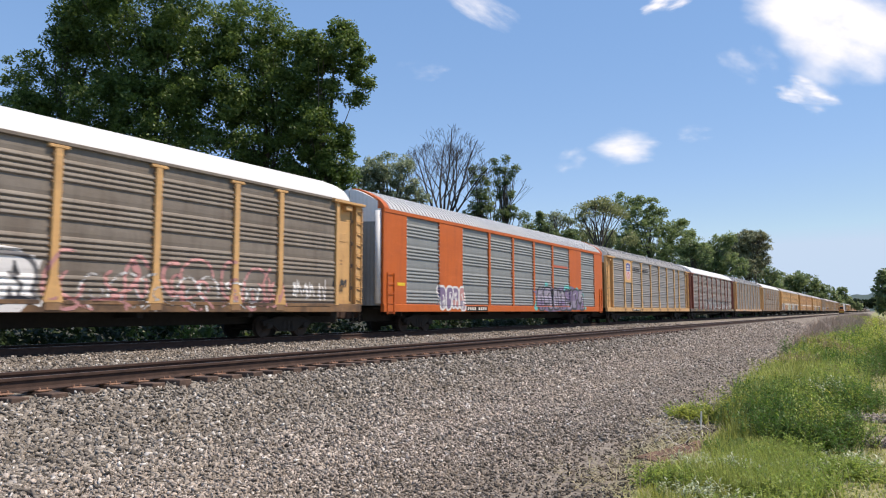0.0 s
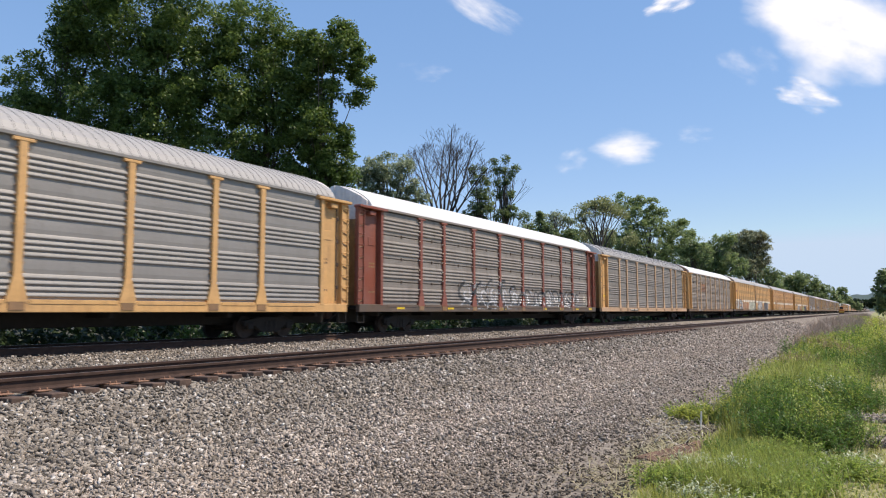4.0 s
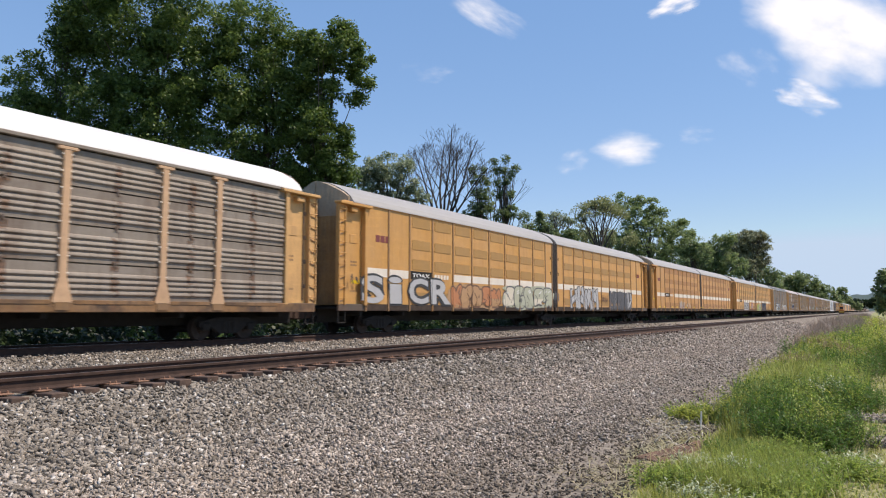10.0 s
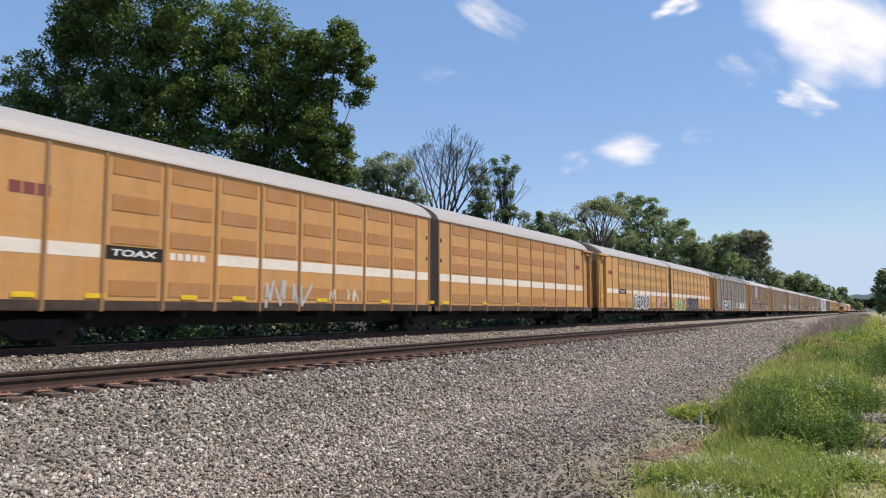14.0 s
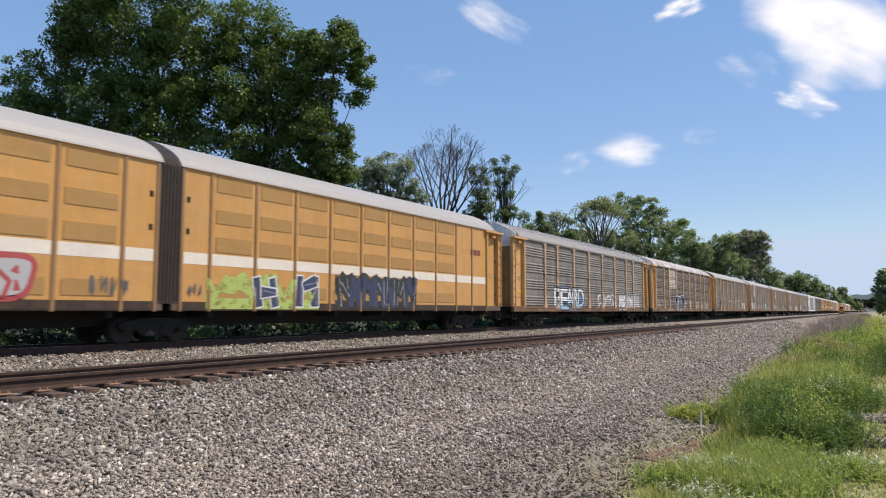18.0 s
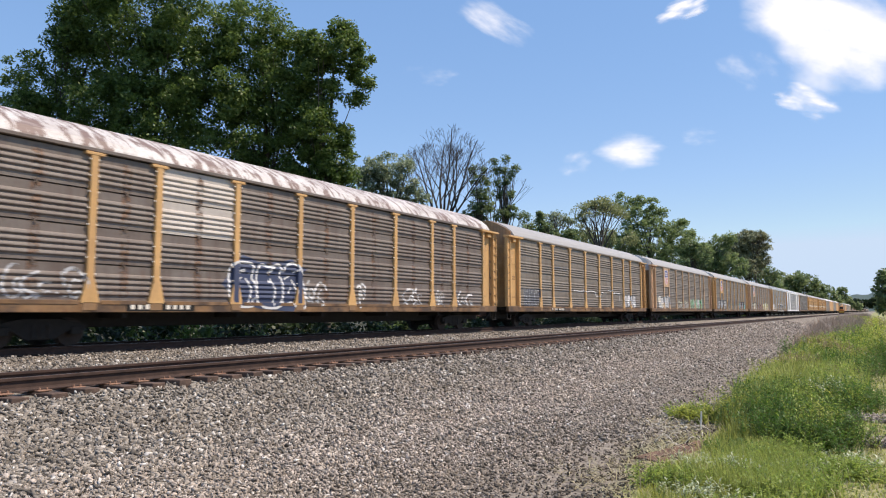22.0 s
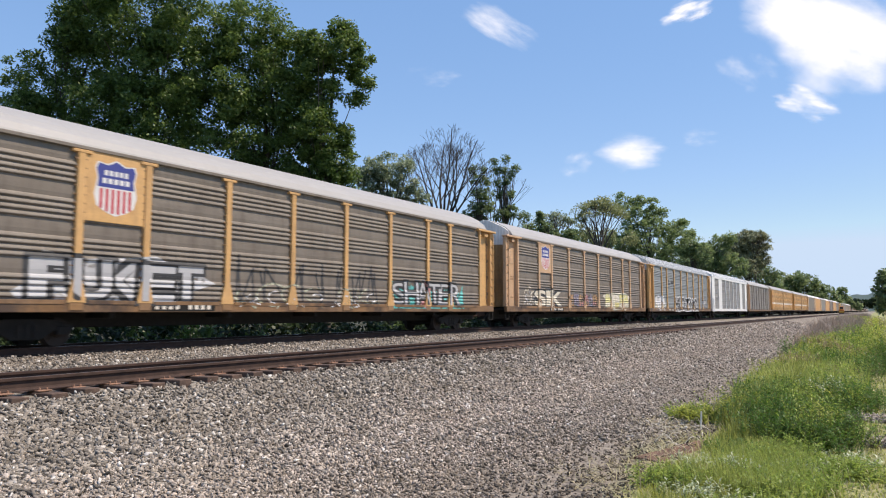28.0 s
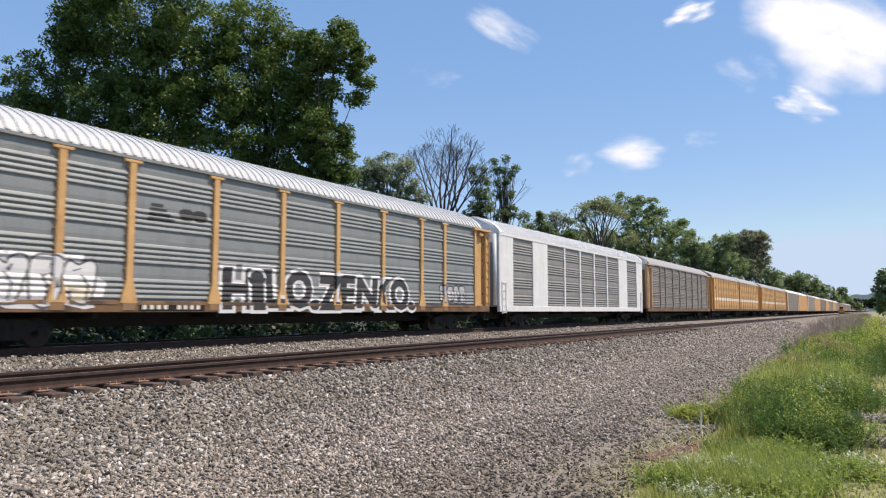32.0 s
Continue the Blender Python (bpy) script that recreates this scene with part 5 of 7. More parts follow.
arches("a", 14.9, 23.0, 0.95, 2.42, 8, "pink", 1, 0.055, "pink", None, (0.37, 0.48), "faded pink spray-painted graffiti outlines")
arches("a", 15.6, 22.0, 0.90, 2.0, 7, "white", 101, 0.032, "silver", None, (0.42, 0.54), "faded grey spray-painted outlines")
graffiti("a", 13.3, 14.6, 0.92, 2.3, 1, "white", "darkgrey", "white", 2, 0.10, label="white spray-painted figure with dark strokes")
scribble("a", 23.2, 25.0, 1.25, 2.05, 6, "white", 3, 0.024)
scribble("a", 25.3, 26.2, 1.75, 2.1, 4, "black", 4, 0.03)
graffiti("b", 4.25, 6.65, 0.90, 2.05, 4, ("pink", "mauve", "purple"), "white", None, 5, 0.085, None, "pink and purple bubble graffiti with white outlines")
graffiti("b", 15.4, 23.0, 0.90, 2.38, 7, ("mauve", "purple", "mauve"), "black", "purple", 6, 0.10, "silver", "purple and teal bubble graffiti with dark outlines", None, "teal")
word("c", "BUILDING", 6.75, 8.75, 4.17, 4.46, "black", "black", 0.02, 0.0, label="black painted slogan lettering", rough=0.0)
word("c", "AMERICA", 9.5, 11.35, 4.17, 4.46, "black", "black", 0.02, 0.0, label="black painted slogan lettering", rough=0.0)
scribble("c", 4.9, 6.2, 1.5, 2.1, 4, "darkgrey", 7, 0.02)
scribble("c", 9.2, 10.2, 1.4, 1.75, 4, "darkgrey", 8, 0.025)
arches("d", 8.2, 14.4, 1.02, 2.5, 5, "black", 9, 0.07, "silver", ("silver", "silver"), (0.28, 0.38), "white and grey bubble graffiti with black outlines", (0.46, 0.64))
arches("d", 14.4, 23.9, 1.12, 2.12, 10, "black", 10, 0.05, "white", ("silver", "silver"), (0.28, 0.40), "white and grey bubble graffiti with black outlines", (0.46, 0.64))
scribble("d", 24.6, 26.0, 1.2, 2.0, 9, "cream", 11, 0.012)
for ch, a, z in (("S", 1.55, 2.75), ("i", 3.30, 4.10), ("C", 4.80, 6.10), ("R", 6.60, 8.00)):
    word("g", ch, a, z, 1.10, 2.34, "silver", "black", 0.03, 0.09, None, 12, label="silver graffiti letter with dark outline")
graffiti("g", 8.2, 13.3, 1.0, 2.22, 5, ("faded", "orange", "faded"), "brown", "faded", 13, 0.07, None, "orange bubble graffiti with brown outlines")
graffiti("g", 13.7, 20.3, 1.0, 2.30, 5, ("palegreen", "cream", "palegreen"), "darkgrey", "palegreen", 14, 0.06, "white", "pale green bubble graffiti with grey outlines")
wild("g", 23.4, 28.9, 1.0, 2.50, 4, ("silver", "mauve", "silver"), "black", 15, None, None, "white", 0.17, 0.065, "silver and mauve spray-painted graffiti with black edges")
wild("g", 31.4, 37.0, 1.0, 2.42, 5, ("darkgrey", "silver", "darkgrey"), "black", 16, "darkgrey", None, "silver", 0.15, 0.05, "dark grey and silver spray-painted graffiti")
scribble("g", 0.7, 1.9, 1.9, 2.3, 4, "black", 17, 0.025)
scribble("g", 29.5, 31.0, 1.4, 2.1, 6, "brown", 18, 0.02)
scribble("g", 20.75, 21.5, 1.3, 2.2, 5, "darkgrey", 118, 0.03)
scribble("h", 10.3, 12.8, 1.0, 1.9, 4, "silver", 19, 0.05)
scribble("h", 13.6, 15.5, 1.2, 1.7, 3, "cream", 20, 0.03)
graffiti("i", 8.7, 13.2, 1.0, 2.28, 5, ("black", "darkgrey"), "white", "purple", 21, 0.09, "white", "black spray-painted graffiti with white outlines")
graffiti("i", 15.9, 17.0, 1.15, 2.22, 1, "silver", "red", None, 22, 0.12, label="grey spray-painted panel with a red rim")
bm = bmesh.new()
field(bm, 22.2, 27.2, 0.95, 2.15, 7, 0, 0.0, np.random.default_rng(5), 0.6)
wrap(bm, CARS["i"], 0.002)
part("graffiti_field", bm, worn("lime", 0.30, 0.50), CARS["i"][0], "lime green sprayed field")
wild("i", 24.1, 25.2, 0.98, 2.14, 1, "navy", "white", 23, None, None, "mauve", 0.15, 0.05, "dark purple spray-painted mark with white rim")
wild("i", 26.0, 27.2, 0.98, 2.10, 1, "navy", "white", 123, None, None, "mauve", 0.15, 0.05, "dark purple spray-painted mark with white rim")
wild("i", 28.2, 33.4, 0.98, 2.36, 7, ("black", "navy"), "black", 24, "black", None, "silver", 0.10, 0.03, "black and grey spray-painted graffiti")
scribble("i", 18.5, 19.6, 1.3, 1.8, 4, "darkgrey", 124, 0.02)
scribble("i", 21.5, 22.0, 1.3, 1.7, 3, "darkgrey", 125, 0.02)
scribble("j", 2.2, 16.2, 1.4, 4.1, 8, "darkgrey", 25, 0.030, "large thin black spray-painted outlines")
word("j", "BEARD", 6.0, 11.1, 1.0, 2.40, ("white", "skyblue"), "black", 0.02, 0.09, "blue", 26, label="blue and white graffiti word with navy outlines")
arches("j", 14.0, 17.7, 1.2, 2.2, 4, "white", 27, 0.06, None, None, (0.36, 0.46), "white spray-painted strokes")
wild("j", 18.9, 24.3, 1.1, 2.3, 6, ("white", "white", "silver"), "darkgrey", 28, None, None, None, 0.13, 0.025, "white spray-painted graffiti with grey edges")
arches("k", 2.2, 4.6, 1.18, 1.98, 3, "silver", 29, 0.04, None, None, (0.40, 0.52), "pale faded spray-painted strokes")
graffiti("k", 9.1, 12.3, 0.90, 2.56, 3, "navy", "white", "navy", 30, 0.07, "white", label="round navy blue graffiti with white outlines")
for a, z, sd in ((12.5, 13.5, 31), (15.3, 15.9, 32), (18.2, 20.3, 33), (21.1, 21.8, 34), (23.0, 24.8, 35)):
    arches("k", a, z, 1.1, 1.95, 2, "white", sd, 0.045, None, None, (0.40, 0.54), "smeared white spray-painted strokes")
wild("l", 2.3, 4.3, 1.15, 2.2, 3, "darkgrey", "silver", 36, "darkgrey", None, None, 0.10, 0.03, "dark spray-painted graffiti with silver rims")
bm = bmesh.new()
scribble("l", 6.7, 8.9, 3.45, 3.75, 5, "darkgrey", 139, 0.05, "worn dark painted emblem")
for run in (((9.5, 1.75), (9.5, 2.42)), ((9.95, 2.25), (10.6, 2.24), (12.2, 2.23), (14.1, 2.28), (14.4, 1.94), (15.0, 1.93), (15.35, 1.66)), ((15.4, 1.75), (15.5, 2.2), (16.6, 2.2), (17.2, 2.42), (17.9, 2.4), (18.2, 2.2), (19.0, 2.28), (19.8, 2.2), (19.75, 1.5))):
    fine = []
    for (a, z), (a2, z2) in zip(run, run[1:]):
        fine += [(a + (a2 - a) * q / 5 + 0.03 * math.sin(7 * q + a), z + (z2 - z) * q / 5 + 0.045 * math.sin(5 * q + 3 * a)) for q in range(5)]
    stroke(bm, fine + [run[-1]], 0.024, 0, 0.0)
wrap(bm, CARS["l"], 0.003)
part("graffiti_line", bm, worn("white", 0.34, 0.42), CARS["l"][0], "long jagged white spray-painted line")
graffiti("l", 21.0, 24.0, 1.1, 2.2, 4, ("white", "silver"), "darkgrey", None, 39, 0.05, "white", "white bubble graffiti with grey outlines")
graffiti("m", 2.6, 6.3, 1.10, 2.3, 4, ("silver", "silver", "cream"), "white", None, 40, 0.05, None, "pale silver spray-painted bubbles with white rims", (0.30, 0.42))
arches("m", 9.8, 14.5, 1.2, 1.9, 5, "palegreen", 41, 0.04, "white", None, (0.38, 0.50), "pale green spray-painted strokes")
wild("m", 15.6, 21.6, 1.15, 2.25, 7, ("green", "silver", "palegreen"), "white", 42, None, None, None, 0.09, 0.03, "green and white spray-painted graffiti")
word("n", "FUKET", 3.4, 8.3, 1.12, 2.28, "silver", "black", 0.03, 0.12, "silver", 43, label="silver graffiti word with thick black outline")
scribble("n", 9.4, 17.5, 1.1, 2.7, 7, "black", 44, 0.04, "tall thin black spray-painted outlines")
arches("n", 9.6, 17.3, 1.0, 1.8, 7, "palegreen", 45, 0.035, "white", None, (0.42, 0.56), "pale green and white spray-painted strokes")
bm = bmesh.new()
field(bm, 17.9, 23.9, 1.0, 2.2, 9, 0, 0.0, np.random.default_rng(54), 0.5)
for a in (20.3, 22.6):
    bar(bm, (a, 1.1), (a + 0.5, 2.05), 0.2, 0.3, 0, 1, 0.003)
wrap(bm, CARS["n"], 0.002)
part("graffiti_field", bm, (worn("teal", 0.42, 0.50), worn("pink", 0.34, 0.46)), CARS["n"][0], "teal and pink sprayed field")
word("n", "SHATER", 18.1, 23.6, 1.15, 2.2, "silver", "black", 0.0, 0.11, None, 46, label="silver graffiti word with black outline on teal")
arches("o", 2.4, 4.0, 1.2, 2.3, 3, "cream", 47, 0.035, "white", None, (0.40, 0.52), "thin pale spray-painted strokes")
word("o", "SIK", 4.0, 8.0, 1.12, 2.2, "cream", "black", 0.03, 0.11, None, 48, label="cream graffiti word with dark outline")
graffiti("o", 9.2, 14.8, 1.1, 2.1, 6, ("pink", "faded", "mauve"), "darkgrey", None, 49, 0.05, None, "faded pinkish graffiti with dark outlines", (0.40, 0.56))
graffiti("o", 16.6, 22.1, 1.0, 2.25, 5, ("yellow", "cream", "cream"), "palegreen", "cream", 50, 0.06, "white", "pale yellow bubble graffiti")
graffiti("p", 2.2, 5.4, 0.92, 2.32, 4, ("white", "cream", "white"), "darkgrey", "white", 51, 0.05, None, "white sprayed blocks with dark outlines")
word("p", "HiLO.ZENKO.", 9.7, 20.1, 0.92, 2.3, "black", "white", 0.05, 0.11, None, 52, label="black graffiti words with white outline")
graffiti("p", 22.3, 24.6, 1.25, 2.1, 4, "silver", "black", None, 53, 0.05, label="small outlined spray-painted letters")
for key in "dfk":
    y = CONV_ZONE
    for w in CONV_BAYS:
        for k in (1, 2, 3):
            put("sheet_latch", shared("sheet_latch", DECK, lambda bm: rbox(bm, -0.03, 0.035, -0.035, 0.035, -0.075, 0.045, 0.006)), CARS[key][0], SHEET_X, y + w / 2, Z_SILL1 + k * SHEET_H / 4)
        if key != "d":
            bm = bmesh.new()
            field(bm, y + w / 2 - 0.13, y + w / 2 + 0.13, 1.25, 4.9, 2, 0, 0.0, np.random.default_rng(int(10 * y)), 0.1)
            spray_part(key, bm, worn("brown", 0.46, 0.60), "dark rust streak running down the sheets", "rust_streak")
        y += w
put("sheet_mark", shared("sheet_mark", paint("red_primer", (0.50, 0.11, 0.06), dirty=0.2), lambda bm: box(bm, 0, 0.006, 0, 2.45, 0, 0.14)), CARS["b"][0], HALF - 0.018, 17.75, 3.60, "red painted bar on one sheet")
REFLECT = plain("yellow_reflective_tape", (0.75, 0.52, 0.02), 0.4, 0.15)
for y in (2.6, 6.7, 12.2, 17.7, 20.4, 23.1, 25.6):
    put("reflector", shared("reflector", REFLECT, lambda bm: box(bm, 0, 0.004, 0, 0.55, 0, 0.13)), CARS["d"][0], HALF + 0.021, y, Z_SILL0 + 0.11)
for y in (2.5, 4.3, 7.2, 9.1, 13.0, 16.8, 20.3, 21.6, 25.5, 29.3, 33.0, 38.2):
    put("reflector", shared("reflector", REFLECT, lambda bm: box(bm, 0, 0.004, 0, 0.55, 0, 0.13)), CARS["h"][0], HALF - 0.028, y, 1.22)
put("reflector", shared("reflector", REFLECT, lambda bm: box(bm, 0, 0.004, 0, 0.55, 0, 0.13)), CARS["b"][0], HALF + 0.006, 1.0, 1.95)
for key in "eghijn":
    put("reflector", shared("reflector", REFLECT, lambda bm: box(bm, 0, 0.004, 0, 0.55, 0, 0.13)), CARS[key][0], DOOR_X + 0.002, 1.0, 1.95)
for key, mat in (("c", YELLOW), ("m", PINKISH), ("n", YELLOW), ("o", PINKISH)):
    shield_panel(key, mat)
for key, y in (("b", 6.8), ("c", 6.4), ("e", 7.0), ("k", 5.5), ("l", 6.0), ("n", 6.6), ("o", 6.0), ("p", 6.7), ("f", 4.8), ("j", 18.5)):
    sill_number(key, y)
bm = bmesh.new()
field(bm, 6.53, 9.12, 3.12, 4.0, 6, 0, 0.0, np.random.default_rng(3), 0.02)
for a, b in ((6.98, 7.55), (7.68, 8.22), (8.34, 8.88)):
    stroke(bm, [(a + 0.12, 3.62), (b - 0.12, 3.62)], 0.20, 1, 0.004)
stroke(bm, [(7.0, 3.24), (8.8, 3.24)], 0.06, 1, 0.004)
wrap(bm, CARS["f"], 0.003)
part("emblem", bm, (worn("rustfield", 0.30, 0.46), SPRAY["brown"]), CARS["f"][0], "rusted brown emblem with dark bars")
bm = bmesh.new()
for q in range(4):
    stroke(bm, [(6.95 + q * 0.04, 3.45 + q * 0.13), (7.75 - q * 0.12, 3.45 + q * 0.13)], 0.045, 0, 0.002)
for a in (8.02, 8.5):
    stroke(bm, [(a + 0.1, 3.67), (a + 0.3, 3.67)], 0.17, 0, 0.002)
wrap(bm, CARS["p"], 0.003)
part("emblem", bm, SPRAY["black"], CARS["p"][0], "black striped emblem of plain bars")


# ---- trees ----
def branch_mesh(segs, name, mat, parent, sides=6):
    """Tapered limbs: rows of x0 y0 z0 r0 x1 y1 z1 r1."""
    s = np.asarray(segs, dtype=float)
    p0, r0, p1, r1 = s[:, 0:3], s[:, 3], s[:, 4:7], s[:, 7]
    d = p1 - p0
    d /= np.linalg.norm(d, axis=1, keepdims=True) + 1e-9
    ref = np.where(np.abs(d[:, 2:3]) > 0.9, np.array([[1.0, 0, 0]]), np.array([[0, 0, 1.0]]))
    u = np.cross(d, ref)
    u /= np.linalg.norm(u, axis=1, keepdims=True) + 1e-9
    w = np.cross(d, u)
    a = np.linspace(0, 2 * np.pi, sides, endpoint=False)
    ring = u[:, None] * np.cos(a)[None, :, None] + w[:, None] * np.sin(a)[None, :, None]
    v = np.concatenate([p0[:, None] + ring * r0[:, None, None], p1[:, None] + ring * r1[:, None, None]], 1)
    k = np.arange(sides)
    f = np.stack([k, (k + 1) % sides, (k + 1) % sides + sides, k + sides], -1)
    f = (f[None] + 2 * sides * np.arange(len(s))[:, None, None]).reshape(-1, 4)
    return raw_mesh(name, v.reshape(-1, 3), f, mat, parent, smooth=True)


def leaf_cloud(centres, radius, count, size, rnd, flat=0.75):
    """Small four-cornered leaves, bent along the middle, scattered in clumps about the centres."""
    n = len(centres) * count
    c = np.repeat(np.asarray(centres), count, 0)
    off = rnd.normal(size=(n, 3))
    off /= np.linalg.norm(off, axis=1, keepdims=True)
    off *= (rnd.uniform(0.05, 1, n) ** 0.5)[:, None] * np.repeat(radius, count)[:, None]
    off[:, 2] *= flat
    c = c + off
    nrm = rnd.normal(size=(n, 3)) * 0.8 + np.array([0.25, -0.1, 0.9])
    nrm /= np.linalg.norm(nrm, axis=1, keepdims=True)
    t = np.cross(nrm, rnd.normal(size=(n, 3)))
    t /= np.linalg.norm(t, axis=1, keepdims=True)
    b = np.cross(nrm, t)
    s = (size * rnd.uniform(0.6, 1.3, n))[:, None]
    v = np.stack([c - t * s, c - b * s * 0.55 + nrm * s * 0.14, c + t * s, c + b * s * 0.55 + nrm * s * 0.14], 1)
    f = (np.arange(4)[None] + 4 * np.arange(n)[:, None])
    return v.reshape(-1, 3), f


LEAF_OAK = leafy("broad_leaves", (0.055, 0.105, 0.022), (0.20, 0.285, 0.065), through=0.46)
# LEAF_FAR and LEAF_MID are paled: distance haze is put into their greens
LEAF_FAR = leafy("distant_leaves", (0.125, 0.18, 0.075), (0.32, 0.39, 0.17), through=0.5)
LEAF_PALE = leafy("pale_leaves", (0.17, 0.20, 0.08), (0.42, 0.45, 0.22), through=0.55)
LEAF_SILVER = leafy("silvery_leaves", (0.14, 0.19, 0.09), (0.50, 0.56, 0.38), through=0.5)
LEAF_IVY = leafy("ivy_leaves", (0.095, 0.145, 0.06), (0.28, 0.36, 0.15), through=0.52)
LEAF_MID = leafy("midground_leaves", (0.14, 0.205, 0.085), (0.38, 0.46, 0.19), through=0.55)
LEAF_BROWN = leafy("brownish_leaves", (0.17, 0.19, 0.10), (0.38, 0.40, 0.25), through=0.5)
# near-black greens: the shade behind the train is put into the leaf colour
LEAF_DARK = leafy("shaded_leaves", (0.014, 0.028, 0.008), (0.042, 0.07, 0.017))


def at(px, dist):
    """A place on the plan: px metres aside for each metre along the view's axis, dist metres out."""
    a = radians(YAW)
    return Vector((-math.sin(a) * dist + math.cos(a) * px * dist, math.cos(a) * dist + math.sin(a) * px * dist, 0))


F = 784 / math.tan(radians(32.0))


def tree(lobes, dist, mat, seed, label, leaf, clump, per_clump, fill=1.0, trunk=0.35, base=-1.0, limbs=70, name="tree", depth=1.0):
    """lobes: rows of (aside, up, radius) seen at that distance, in thousandths of it; the crown is as deep as it is wide."""
    rnd = np.random.default_rng(seed)
    a = radians(YAW)
    right, ahead = np.array([math.cos(a), math.sin(a), 0]), np.array([-math.sin(a), math.cos(a), 0])
    lob = [(u / 1000 * dist, w / 1000 * dist + EYE[2] - base, r / 1000 * dist) for u, w, r in lobes]
    cu = sum(l[0] * l[2] for l in lob) / sum(l[2] for l in lob)
    t = tagged(new(name), label, "tree" if name == "tree" else "bush", "trees along the line" if name == "tree" else "bushes along the line")
    t.location = Vector((*at(cu / dist, dist)[:2], base))
    cs, rs = [], []
    for u, w, r in lob:
        n = int(fill * 5.5 * (r / clump) ** 2) + 5
        d = rnd.normal(size=(n, 3))
        d /= np.linalg.norm(d, axis=1, keepdims=True)
        k = rnd.uniform(0.15, 1.0, n) ** 0.4
        p = d * k[:, None] * r
        c = right * (u - cu) + ahead * (rnd.uniform(-0.5, 0.5) * r * depth)
        cs.append(p[:, :1] * right + p[:, 1:2] * ahead * depth + p[:, 2:] * np.array([0, 0, 1.0]) + c + np.array([0, 0, w]))
        rs.append(rnd.uniform(0.55, 1.2, n) * clump)
    cs, rs = np.concatenate(cs), np.concatenate(rs)
    keep = cs[:, 2] > 0.3
    cs, rs = cs[keep], rs[keep]
    v, f = leaf_cloud(cs, rs, per_clump, leaf, rnd)
    raw_mesh("crown", v, f, mat, t)
    top = float(np.percentile(cs[:, 2], 80))
    segs, p, spine = [], np.zeros(3), [np.zeros(3)]
    for i in range(6):
        q = np.array([rnd.normal(0, 0.2), rnd.normal(0, 0.2), top * (i + 1) / 6])
        segs.append((*p, trunk * (1 - i / 7), *q, trunk * (1 - (i + 1) / 7)))
        p = q
        spine.append(p)
    for i in rnd.choice(len(cs), min(len(cs), limbs), replace=False):
        c = cs[i]
        hgt = min(max(c[2] * 0.6 - 0.25 * math.hypot(c[0], c[1]), top * 0.12), top * 0.9)
        b0 = np.array([np.interp(hgt, [s[2] for s in spine], [s[j] for s in spine]) for j in range(3)])
        m = (b0 + c) / 2 + rnd.normal(0, 0.12, 3) + np.array([0, 0, 0.05 * np.linalg.norm(c - b0)])
        r = trunk * 0.2
        segs.append((*b0, r, *m, r * 0.6))
        segs.append((*m, r * 0.6, *c, r * 0.15))
    branch_mesh(segs, "trunk", BARK, t)
    return t


def lobes_px(rows):
    return [((x - 784) / F * 1000, (551 - y) / F * 1000, r / F * 1000) for x, y, r in rows]


